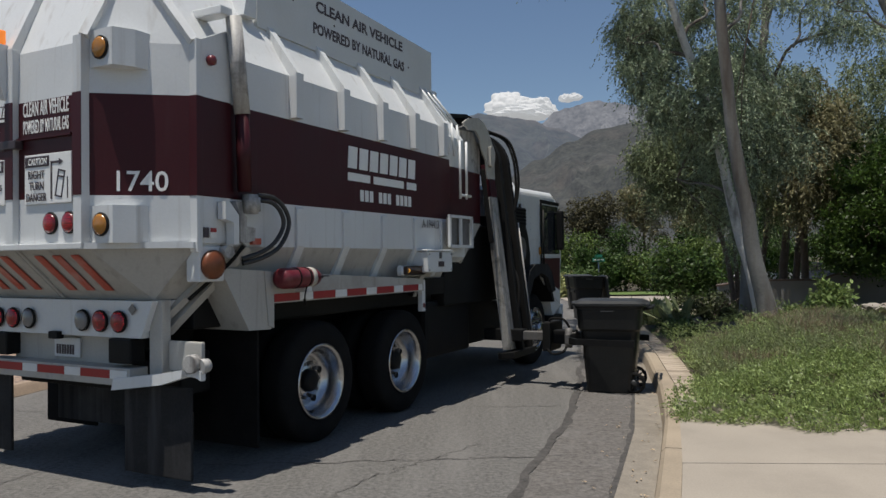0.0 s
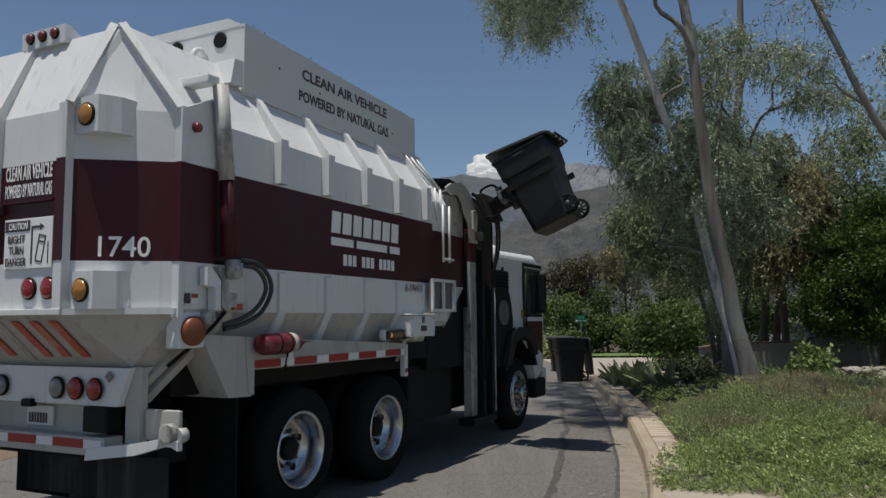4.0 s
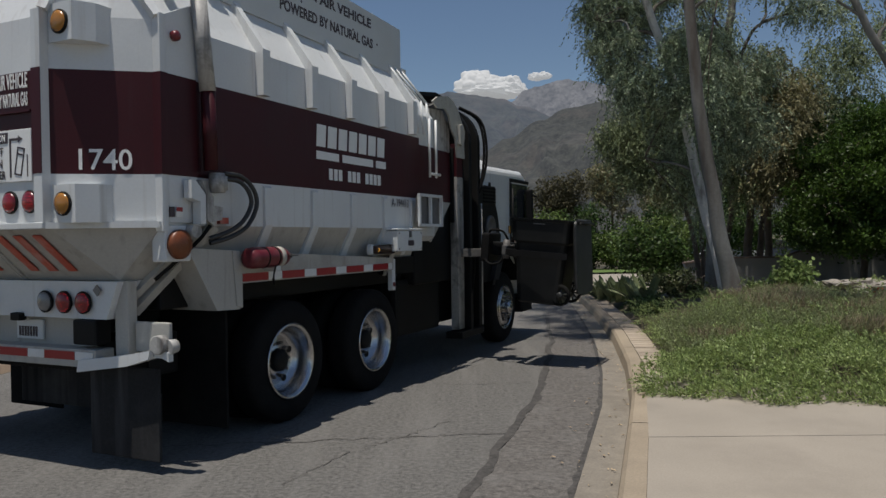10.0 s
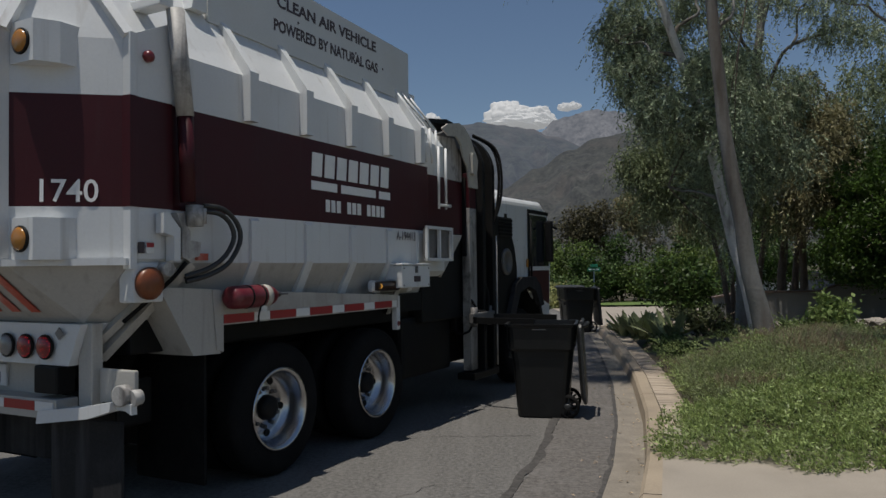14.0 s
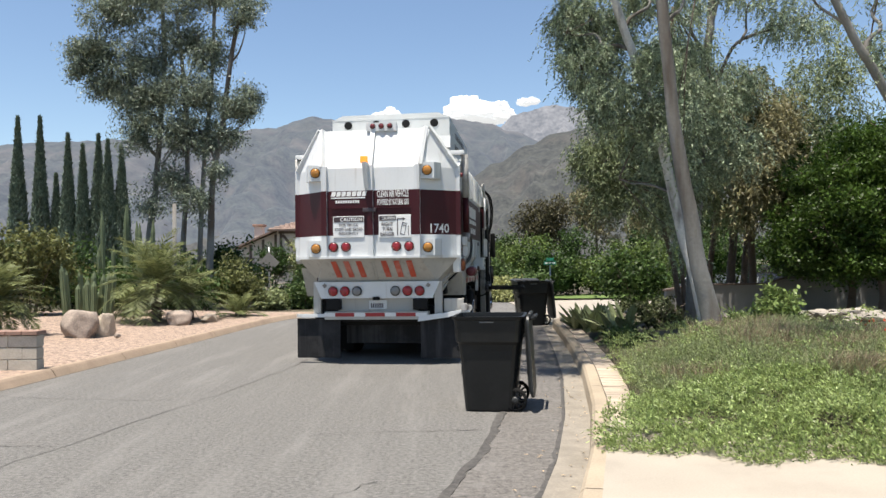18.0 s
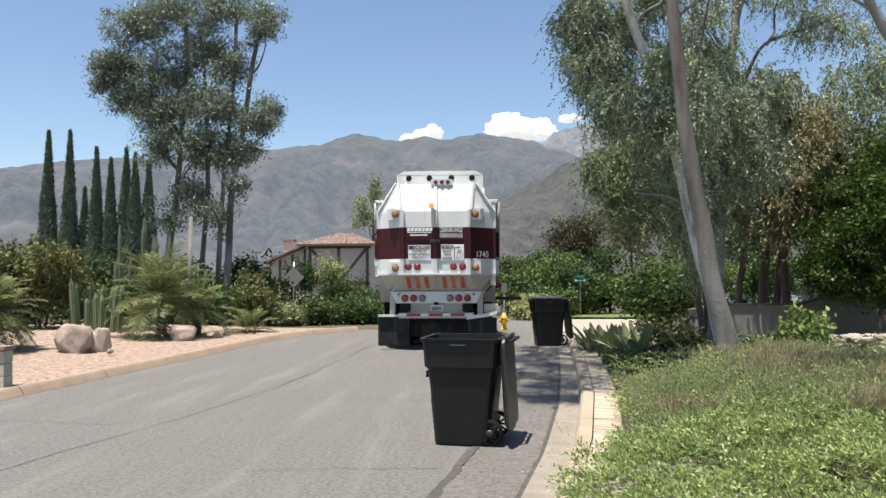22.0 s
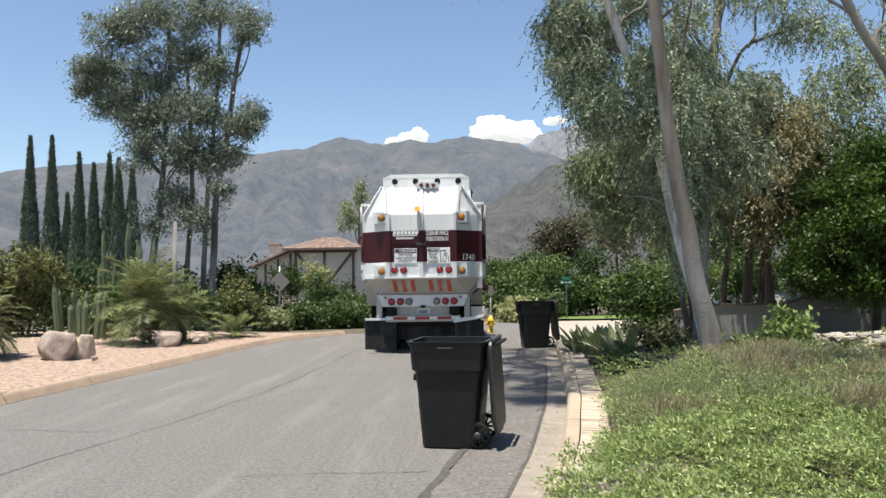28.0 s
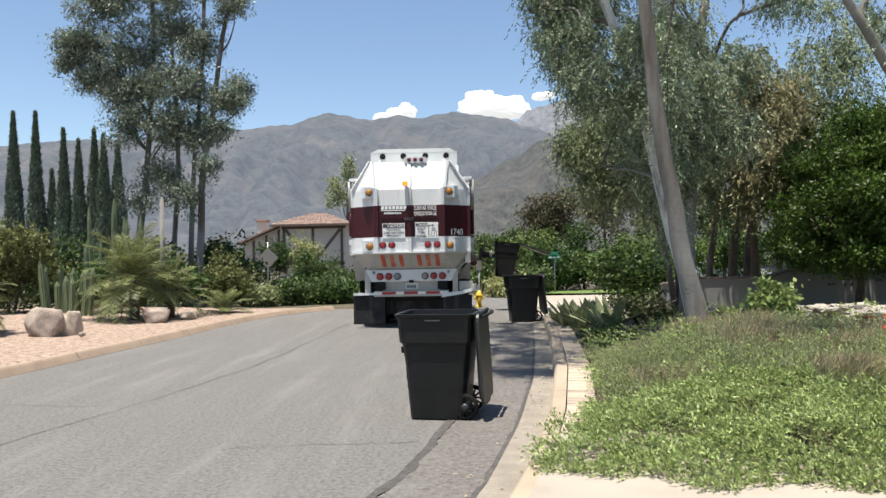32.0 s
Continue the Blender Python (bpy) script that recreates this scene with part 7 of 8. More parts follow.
# the left side: eucalyptus group
tree("eucalyptus_tree", "group of tall slender eucalyptus stems with rounded grey-green crowns",
     [([(-11.0, 27, 0.0), (-10.8, 27, 2.5), (-10.56, 27, 4.2), (-10.4, 27, 6.2), (-10.2, 27, 9.0), (-10.3, 27, 11.5)], 0.16, 0.07), ([(-9.9, 27.5, 0), (-9.7, 27.5, 3), (-9.57, 27.5, 5.2), (-9.7, 27.5, 8.5), (-9.9, 27.4, 11)], 0.115, 0.06), ([(-8.95, 26.8, 0), (-8.85, 26.8, 3), (-8.7, 26.8, 5.4), (-8.4, 26.8, 8.5), (-8.3, 26.8, 11)], 0.11, 0.06), ([(-8.36, 26, -0.1), (-8.25, 26, 2.5), (-8.15, 26, 4.6), (-7.83, 26, 6.2), (-7.48, 26, 8.8), (-7.0, 26, 11)], 0.15, 0.07), ([(-9.4, 26.4, 0.0), (-9.3, 26.4, 2.5), (-9.15, 26.4, 5.0), (-9.2, 26.4, 8.0)], 0.075, 0.04)],
     [((-10.5, 27, 5.5), (-12.4, 27, 8.6), 0.07), ((-10.4, 27, 6.8), (-12.8, 27, 9.6), 0.06), ((-7.9, 26, 5.6), (-6.8, 26, 7.0), 0.05), ((-8.1, 26, 5.2), (-8.9, 26, 7.2), 0.05), ((-7.5, 26, 8.6), (-6.9, 26, 10.2), 0.04), ((-10.6, 27, 4.4), (-9.4, 26.6, 6.4), 0.05)],
     [((-12.7, 26.6, 9.2), (1.1, 0.9, 0.9), 52), ((-11.8, 26.4, 10.6), (1.4, 1.0, 0.9), 60), ((-12.1, 26.6, 8.0), (0.9, 0.8, 0.7), 34), ((-10.9, 26.4, 9.0), (1.3, 1.0, 1.1), 60), ((-10.2, 26.2, 11.2), (1.6, 1.0, 1.0), 56), ((-9.4, 26.4, 9.7), (1.1, 0.9, 1.2), 50), ((-8.5, 26.2, 11.2), (1.3, 0.9, 1.0), 44), ((-10.9, 26.3, 7.4), (1.0, 0.8, 0.9), 44), ((-9.9, 26.2, 7.6), (1.0, 0.8, 1.1), 50), ((-10.6, 26.2, 6.2), (1.0, 0.8, 0.8), 36), ((-9.4, 26.2, 6.2), (0.9, 0.8, 0.9), 36), ((-8.7, 26.0, 7.6), (0.9, 0.8, 1.1), 46), ((-8.3, 26.1, 9.0), (0.8, 0.8, 0.9), 34), ((-8.5, 26.2, 6.0), (0.8, 0.7, 0.8), 30), ((-9.7, 26.4, 4.6), (0.8, 0.6, 0.8), 20), ((-7.5, 26.0, 7.0), (0.7, 0.6, 0.6), 22), ((-6.85, 25.8, 7.2), (0.55, 0.6, 0.7), 26), ((-7.0, 25.8, 10.3), (0.7, 0.6, 0.9), 30), ((-7.6, 25.8, 5.9), (0.5, 0.5, 0.5), 14), ((-13.1, 26.6, 8.6), (0.6, 0.6, 0.5), 14), ((-9.3, 26.0, 4.2), (0.6, 0.5, 0.9), 16), ((-8.6, 26.0, 3.7), (0.5, 0.5, 0.9), 14), ((-7.9, 25.7, 4.7), (0.4, 0.4, 0.8), 10), ((-10.4, 26.2, 3.6), (0.6, 0.5, 0.8), 12)],
     M["bark_pale"], M["leaf_euc_far"], 105, 0.20, 0.13, 0.044, 0.8, shell=0.3, facing=0.8, squash=(1, 1, 0.8))


def cypress(x, y, h, r, seed):
    """A narrow column of upright sprays."""
    rng = np.random.default_rng(seed)
    t = thing("cypress_tree", "narrow dark column-shaped cypress", "tree", "row of cypresses", Matrix.Translation((x, y, drop(y))))
    link_mesh("trunk", tubes_mesh("trunk", [([Vector((0, 0, 0)), Vector((0, 0, h * 0.5)), Vector((0.02, 0, h * 0.95))], [0.12, 0.08, 0.02])], 8), M["bark"], t)
    n = int(15000 * h / 8)
    z = rng.random(n) ** 0.85
    prof = r * 1.45 * np.minimum(1, 3.2 * z + 0.5) * (1 - z) ** 0.85
    a = rng.random(n) * 6.283
    rad = prof * np.sqrt(rng.uniform(0.45, 1.0, n)) * (1 + 0.10 * np.sin(a * 5 + z * 22))
    p = np.stack([rad * np.cos(a), rad * np.sin(a), 0.25 + z * (h - 0.3)], 1)
    link_mesh("foliage", leaf_mesh("foliage", p, -2.8, 0.15, 0.042, rng), M["leaf_cypress"], t)
    return t


for i, (x, y, top, r) in enumerate([(-19.57, 34, 8.4, 0.46), (-18.55, 34, 8.4, 0.42), (-17.98, 34.3, 5.8, 0.34), (-17.28, 34, 7.6, 0.40), (-16.6, 34, 7.1, 0.38), (-16.02, 34.3, 7.6, 0.46), (-15.45, 34, 7.3, 0.42), (-14.95, 34.3, 7.0, 0.44)]):
    cypress(x, y, top - drop(y), r, 20 + i)


def palm(centre, fronds, length, trunk_h, seed, label):
    rng = random.Random(seed)
    t = thing("palm", label, "palm", m=Matrix.Translation(centre))
    bm = bmesh.new()
    for k in range(int(trunk_h / 0.06) + 2):
        z = k * 0.06
        rod(bm, (0, 0, z - 0.02), (0, 0, z + 0.05), 0.13, 0.10, seg=9)
    part("trunk", bm, M["bark"], t)
    for k in range(fronds):
        a = k * 2.399 + rng.uniform(-0.2, 0.2)
        up = 1.5 - 2.1 * (k / fronds) + rng.uniform(-0.12, 0.12)
        L = length * rng.uniform(0.8, 1.1)
        d, p = Vector((math.cos(a), math.sin(a), 0)), Vector((0, 0, trunk_h))
        axis = [p.copy()]
        for i in range(8):
            e = up - 1.0 * ((i + 0.5) / 8) ** 1.6
            p = p + (d * math.cos(e) + Vector((0, 0, math.sin(e)))) * L / 8
            p.z = max(p.z, 0.06)
            axis.append(p.copy())
        vs, fs = tube(axis, [0.018 * (1 - i / 9) + 0.003 for i in range(9)], 4)
        s = Vector((-math.sin(a), math.cos(a), 0))
        for i in range(30):
            q = 0.16 + 0.84 * i / 30
            j = min(int(q * 8), 7)
            p = axis[j].lerp(axis[j + 1], q * 8 - j)
            tan = (axis[j + 1] - axis[j]).normalized()
            ll = L * 0.34 * (math.sin(math.pi * (0.15 + 0.8 * q)) * 0.8 + 0.2)
            for sg in (-1, 1):
                e = p + (s * sg * 0.78 + tan * 0.55 + Vector((0, 0, 0.12 - rng.uniform(0, 0.35)))) * ll
                w = tan * 0.011
                o = len(vs)
                vs += [tuple(p - w), tuple(p.lerp(e, 0.4) + w * 1.4), tuple(e), tuple(p.lerp(e, 0.4) - w * 1.4)]
                fs.append((o, o + 1, o + 2, o + 3))
        link_mesh("frond", faces_mesh("frond", vs, fs), M["leaf_palm"], t)
    return t


palm((-7.2, 18.4, 0.10), 46, 1.5, 0.95, 1, "bushy feather palm in the gravel bed")
palm((-6.7, 19.3, 0.10), 16, 1.1, 0.6, 5, "bushy feather palm in the gravel bed")
palm((-8.9, 14.6, 0.10), 44, 1.1, 0.75, 2, "bushy feather palm at the gravel's edge")
palm((-5.75, 20.5, 0.02), 22, 0.9, 0.1, 3, "small feather palm near the kerb")
palm((-8.6, 20.2, 0.1), 18, 0.9, 0.3, 4, "feather palm behind the boulders")


def rock_mesh(seed):
    """A weathered block: a ball cut by flat planes, then roughened."""
    r = random.Random(seed)
    cuts = [(Vector((r.gauss(0, 1), r.gauss(0, 1), r.gauss(0, 0.8))).normalized(), r.uniform(0.72, 0.95)) for _ in range(13)] + [(Vector((0.15, 0.1, 1)).normalized(), 0.85)]
    bm = bmesh.new()
    bmesh.ops.create_icosphere(bm, subdivisions=4, radius=1.0)
    for v_ in bm.verts:
        d = v_.co.normalized()
        reach_ = min([1.15] + [h / d.dot(n) for n, h in cuts if d.dot(n) > 0.2])
        v_.co = d * (reach_ + 0.05 * noise.noise(d * 3 + Vector((seed, 0, 0))) + 0.025 * noise.noise(d * 9))
    for f_ in bm.faces:
        f_.smooth = True
    me = bpy.data.meshes.new("rock")
    bm.to_mesh(me)
    bm.free()
    return me


def boulder(label, centre, size, seed, m_, turn=0):
    t = tagged(new("boulder", rock_mesh(seed)), label, "boulder", "boulders on the gravel")
    t.data.materials.append(m_)
    t.matrix_world = Matrix.Translation(centre) @ pose(0, 0, 0, 0, 0, turn) @ Matrix.Diagonal((*size, 1))
    return t


boulder("rounded grey-brown boulder on the gravel", (-7.25, 14.75, 0.34), (0.36, 0.34, 0.36), 3, M["rock"], 10)
boulder("upright pale pointed boulder on the gravel", (-6.93, 15.0, 0.32), (0.22, 0.22, 0.33), 9, M["rock_pale"], 40)
boulder("squat brown boulder beside the palm", (-6.38, 17.7, 0.26), (0.32, 0.28, 0.24), 5, M["rock"], 70)
boulder("small pale boulder beside the palm", (-5.92, 18.45, 0.21), (0.2, 0.2, 0.14), 6, M["rock_pale"], 20)
boulder("small dark stone lying on the gravel", (-6.35, 14.3, 0.19), (0.06, 0.06, 0.05), 8, M["rock"], 20)


def cactus(x, y, n, h, seed):
    r = random.Random(seed)
    t = thing("cactus", "cluster of upright ribbed columnar cactus arms", "cactus", m=Matrix.Translation((x, y, 0.2)))
    for k in range(n):
        bm = bmesh.new()
        hh, rr = h * r.uniform(0.5, 1.1), 0.07
        ox, oy = r.uniform(-0.45, 0.45), r.uniform(-0.3, 0.3)
        rings = []
        for i in range(8):
            q = i / 7
            ring = []
            for j in range(16):
                a = 2 * math.pi * j / 16
                w = rr * (1 if j % 2 else 0.8) * (1 if q < 0.85 else 1 - (q - 0.85) * 5.5)
                ring.append(bm.verts.new((ox * (1 + 0.25 * q) + w * math.cos(a), oy + w * math.sin(a), hh * q)))
            rings.append(ring)
        for a_, b_ in zip(rings, rings[1:]):
            for j in range(16):
                bm.faces.new((a_[j], a_[(j + 1) % 16], b_[(j + 1) % 16], b_[j]))
        bm.faces.new(rings[-1])
        part("arm", bm, M["cactus"], t)


cactus(-9.7, 20.0, 9, 1.35, 1)
cactus(-9.2, 19.4, 6, 1.1, 2)
cactus(-9.0, 24.5, 4, 2.6, 3)
cactus(-11.0, 24.6, 7, 3.2, 4)
cactus(-9.9, 24.2, 5, 2.9, 6)

for i, (x, y, rx, rz, n, lf) in enumerate([(-11.3, 20.2, 1.1, 1.5, 80, "leaf_bronze"), (-12.8, 19.5, 1.3, 1.75, 90, "leaf_bronze"), (-10.2, 22.5, 1.1, 0.8, 50, "leaf_dark"), (-8.3, 23.5, 1.2, 0.8, 50, "leaf_dark"), (-10.3, 26.0, 1.3, 1.3, 60, "leaf_mid"), (-8.0, 27.5, 1.3, 1.35, 60, "leaf_dark"), (-12.6, 25.0, 1.3, 1.4, 60, "leaf_dark"), (-7.0, 25.0, 0.8, 0.95, 60, "leaf_bronze"), (-9.6, 41, 1.3, 1.8, 60, "leaf_dark"), (-8.0, 41.5, 0.9, 1.85, 50, "leaf_yellow"), (-7.2, 39, 1.3, 1.25, 70, "leaf_mid"), (-5.6, 38, 1.4, 0.8, 70, "leaf_mid"), (-4.0, 38, 1.4, 0.85, 60, "leaf_dark"), (-2.2, 38, 1.6, 0.95, 60, "leaf_mid"), (-11.4, 40, 1.4, 1.5, 50, "leaf_dark"), (-6.0, 25.6, 0.7, 0.35, 40, "leaf_sage"), (-5.0, 26, 0.8, 0.38, 50, "leaf_mid"), (-3.9, 26.5, 0.8, 0.42, 50, "leaf_dark"), (-2.8, 27.5, 0.9, 0.45, 50, "leaf_mid"), (-1.6, 28.5, 0.9, 0.45, 40, "leaf_mid"), (-0.4, 30, 1.0, 0.5, 40, "leaf_dark"), (-4.4, 29, 1.0, 0.5, 60, "leaf_mid"), (-5.6, 28.5, 0.8, 0.5, 50, "leaf_dark"), (-14.5, 24, 1.6, 1.5, 60, "leaf_dark"), (-12.2, 28.5, 1.8, 1.2, 60, "leaf_dark"), (-16, 27, 2.0, 1.6, 60, "leaf_dark"), (-19, 30, 2.0, 1.5, 60, "leaf_dark"), (-15.5, 33, 2.5, 1.0, 60, "leaf_dark"), (-10.0, 31.5, 1.8, 1.0, 60, "leaf_mid"), (-22, 30, 2.5, 1.8, 60, "leaf_dark"), (-13.5, 38, 2.0, 1.4, 50, "leaf_dark")]):
    bush("hedge_shrub", "full leafy green shrub across the street", (x, y, drop(y) + 0.05), (rx, 0.9, rz), n, 64, 0.2, 0.10, 0.048, M[lf], "shrub")
tree("garden_tree", "airy pale-green tree behind the house", [([(-7.7, 55, -0.5), (-7.7, 55, 4), (-7.6, 55, 8)], 0.2, 0.06)], [((-7.7, 55, 4), (-8.4, 55, 6.5), 0.05), ((-7.7, 55, 4.5), (-6.9, 55, 6.5), 0.05)],
     [((-8.5, 54.5, 6.3), (0.7, 0.8, 1.5), 26), ((-7.5, 54.5, 8.0), (0.45, 0.6, 1.4), 16), ((-7.1, 54.5, 5.8), (0.6, 0.7, 1.2), 18)], M["bark"], M["leaf_sage"], 50, 0.26, 0.22, 0.08, 0.5, facing=0.6)
for x, y, h in ((-14, 60, 3.2), (-17, 62, 3.0), (-20.5, 58, 2.8), (-24, 55, 3.0), (-4, 62, 2.6), (0, 66, 2.8), (4, 64, 3.0)):
    bush("garden_tree", "dark tree beyond the houses", (x, y, drop(y)), (3.0, 2.0, h * 0.55), 60, 50, 0.45, 0.3, 0.12, M["leaf_dark"], "tree")

v, f = [], []
rl = random.Random(11)
for _ in range(190):
    y = rl.uniform(3, 17)
    x = kerb_x(y) - abs(rl.gauss(0, 1)) * 0.22 - 0.02
    a, ln = rl.uniform(0, 6.28), rl.uniform(0.012, 0.028)
    dx, dy = math.cos(a) * ln, math.sin(a) * ln
    o = len(v)
    v += [(x - dx, y - dy, 0.016), (x + dy * 0.3, y - dx * 0.3, 0.022), (x + dx, y + dy, 0.018), (x - dy * 0.3, y + dx * 0.3, 0.022)]
    f.append((o, o + 1, o + 2, o + 3))
stuff("fallen_leaves", faces_mesh("fallen_leaves", v, f), M["leaf_dry"], "pale dry fallen leaves along the gutter")


# ---- house, signs and small things ----
house = thing("house", "half-timbered cream house with clay tile roof", "house", m=Matrix.Translation((-8.7, 47, drop(47) - 0.4)))
part("wall", box(bmesh.new(), -2.0, 0.0, 0.0, 2.1, 6.0, 4.62), M["stucco"], house)
part("side_wing", prism(bmesh.new(), [(-4.4, 0.0), (-2.0, 0.0), (-2.0, 4.55), (-4.4, 3.55)], "y", 0.6, 6.0), M["stucco"], house)
bm = bmesh.new()
lo = [bm.verts.new(c) for c in ((-2.45, -0.45, 4.60), (2.5, -0.45, 4.60), (2.5, 6.45, 4.60), (-2.45, 6.45, 4.60))]
hi = [bm.verts.new(c) for c in ((-0.35, 2.2, 5.42), (0.4, 2.2, 5.42), (0.4, 3.8, 5.42), (-0.35, 3.8, 5.42))]
for i in range(4):
    bm.faces.new((lo[i], lo[(i + 1) % 4], hi[(i + 1) % 4], hi[i]))
bm.faces.new(hi)
bm.faces.new(lo[::-1])
roof = part("roof", bm, M["rooftile"], house, "brownish clay tile hip roof")
for j in range(8):
    for k in range(13):
        y0, z0 = -0.45 + j * 0.33, 4.615 + j * 0.1
        a, b = -2.45 + 0.262 * j, 2.5 - 0.262 * j
        w_ = (b - a) / 13
        bm = bmesh.new()
        prism(bm, [(y0 - 0.03, z0 - 0.01), (y0 + 0.34, z0 + 0.10), (y0 + 0.34, z0 + 0.125), (y0 - 0.03, z0 + 0.035)], "x", a + k * w_ + 0.015, a + (k + 1) * w_ - 0.015)
        part("roof_tile", bm, M["rooftile"], roof)
part("eave_board", box(bmesh.new(), -2.5, -0.50, 4.50, 2.55, -0.44, 4.60), M["timber"], house)
part("wing_roof", prism(bmesh.new(), [(-4.8, 3.42), (-2.0, 4.62), (-2.0, 4.74), (-4.8, 3.54)], "y", 0.2, 6.4), M["rooftile"], house)
part("chimney", box(bmesh.new(), -4.05, 2.4, 3.4, -3.5, 3.0, 4.95, 0.02), M["stucco"], house)
part("chimney_cap", box(bmesh.new(), -4.15, 2.3, 4.95, -3.4, 3.1, 5.10, 0.02), M["cap"], house)
for x0, z0, x1, z1 in ((-1.9, 4.44, 2.1, 4.44), (-1.75, 1.6, -1.75, 4.4), (0.05, 1.6, 0.05, 4.4), (1.85, 1.6, 1.85, 4.4), (-1.65, 4.3, -0.05, 2.3), (1.75, 4.3, 0.15, 2.3), (-1.7, 2.2, 2.0, 2.2)):
    d = Vector((x1 - x0, 0, z1 - z0))
    bm = bmesh.new()
    n_ = Vector((-d.z, 0, d.x)).normalized() * 0.085
    prism(bm, [(x0 + n_.x, z0 + n_.z), (x1 + n_.x, z1 + n_.z), (x1 - n_.x, z1 - n_.z), (x0 - n_.x, z0 - n_.z)], "y", -0.05, 0.0)
    part("timber", bm, M["timber"], house)
for k in range(3):
    bm = bmesh.new()
    x0 = -3.9 + k * 0.8
    prism(bm, [(x0, 1.6), (x0 + 0.16, 1.6), (x0 + 0.16, 3.72 + k * 0.33), (x0, 3.66 + k * 0.33)], "y", 0.55, 0.6)
    part("timber", bm, M["timber"], house)

# road sign seen from behind, street-name sign, hydrant
s = thing("road_sign", "diamond warning sign seen from behind on a post", "sign", m=Matrix.Translation((-8.6, 36, drop(36))))
part("post", rod(bmesh.new(), (0, 0, -0.3), (0, 0, 2.65), 0.035, seg=8), M["galv"], s)
bm = bmesh.new()
box(bm, -0.36, -0.05, -0.36, 0.36, -0.035, 0.36, 0.004, Matrix.Translation((0, 0, 1.9)) @ pose(0, 0, 0, 0, 45, 0))
part("panel", bm, M["sign_back"], s)
s = thing("street_sign", "green street-name sign on a thin post", "sign", m=Matrix.Translation((4.95, 36.3, drop(36.3))))
part("post", rod(bmesh.new(), (0, 0, -0.2), (0, 0, 1.62), 0.03, seg=8), M["galv"], s)
part("name_plate", box(bmesh.new(), -0.30, -0.02, 1.62, 0.30, 0.0, 1.80, 0.004), M["sign_green"], s)
part("name_plate", box(bmesh.new(), -0.16, -0.2, 1.82, 0.16, 0.2, 1.96, 0.004), M["sign_green"], s)
for k in range(3):
    part("plate_mark", box(bmesh.new(), -0.24 + k * 0.17, -0.024, 1.68, -0.11 + k * 0.17, -0.02, 1.74), M["decal_white"], s)
s = thing("marker_pole", "weathered pale wooden pole standing behind the palm", "pole", m=Matrix.Translation((-8.8, 24.0, drop(24))))
part("post", rod(bmesh.new(), (0, 0, -0.1), (0.02, 0, 3.55), 0.07, 0.06, seg=12), M["bark_pale"], s)
part("cap", rod(bmesh.new(), (0.02, 0, 3.55), (0.02, 0, 3.58), 0.06, 0.04, seg=12), M["sign_back"], s)
h = thing("fire_hydrant", "yellow fire hydrant at the roadside", "hydrant", m=Matrix.Translation((1.10, 23.4, drop(23.4))) @ Matrix.Scale(0.9, 4))
bm = bmesh.new()
lathe(bm, [(0.13, 0.0), (0.13, 0.05), (0.09, 0.07), (0.09, 0.36), (0.12, 0.38), (0.12, 0.42), (0.085, 0.46), (0.07, 0.55), (0.02, 0.58)], "z", (0, 0, 0), 18)
part("barrel", bm, M["hydrant"], h)
part("nozzle", rod(bmesh.new(), (-0.16, 0, 0.32), (0.16, 0, 0.32), 0.05), M["hydrant"], h)
part("nozzle", rod(bmesh.new(), (0, -0.16, 0.28), (0, 0, 0.28), 0.06), M["hydrant"], h)

s = thing("marker_post", "small pale plate on a thin roadside post", "post", m=Matrix.Translation((1.12, 23.9, drop(23.9))))
part("post", rod(bmesh.new(), (0, 0, -0.1), (0, 0, 1.25), 0.02, seg=8), M["galv"], s)
part("plate", box(bmesh.new(), -0.09, -0.035, 1.12, 0.09, -0.02, 1.42, 0.004), M["sign_back"], s)

# block wall by the gravel bed
bw = tagged(new("wall_block"), "low cinder-block wall with brick coping", kind="structure")
part("mortar", box(bmesh.new(), -9.2, 10.22, 0.05, -5.66, 10.36, 0.56), M["concrete"], bw)
for r in range(3):
    for k in range(9):
        x1 = -5.65 - k * 0.4 - (0.2 if r % 2 else 0)
        x0 = max(x1 - 0.39, -9.2)
        part("block", box(bmesh.new(), x0, 10.19, 0.10 + r * 0.165, x1, 10.38, 0.10 + r * 0.165 + 0.155, 0.006), M["block"], bw)
    part("block", box(bmesh.new(), -5.85, 10.192, 0.10 + r * 0.165, -5.652, 10.378, 0.25 + r * 0.165, 0.006), M["block"], bw) if r % 2 else None
for k in range(16):
    part("coping_brick", box(bmesh.new(), -5.63 - k * 0.22 - 0.21, 10.16, 0.597, -5.63 - k * 0.22, 10.41, 0.65, 0.006), M["cap"], bw)

# paver strip behind the kerb
strip = tagged(new("paver_strip"), "strip of pale brick pavers behind the kerb", kind="structure")
bm = bmesh.new()
box(bm, -0.13, -0.048, -0.03, 0.13, 0.048, 0.0, 0.006)
brick_me = bpy.data.meshes.new("brick")
bm.to_mesh(brick_me)
bm.free()
brick_me.materials.append(M["brick"])
y = 5.75
rb = random.Random(3)
while y < 16.5:
    x, x2 = along(KERB, y), along(KERB, y + 0.1)
    a = math.atan2(x2 - x, 0.1)
    o = new("brick", brick_me)
    o.parent = strip
    o.matrix_basis = Matrix.Translation((x + math.cos(a) * 0.305, y - math.sin(a) * 0.305, 0.148 + rb.uniform(-0.004, 0.004))) @ pose(0, 0, 0, rb.uniform(-1, 1), rb.uniform(-1, 1), -math.degrees(a) + rb.uniform(-1, 1))
    y += 0.103

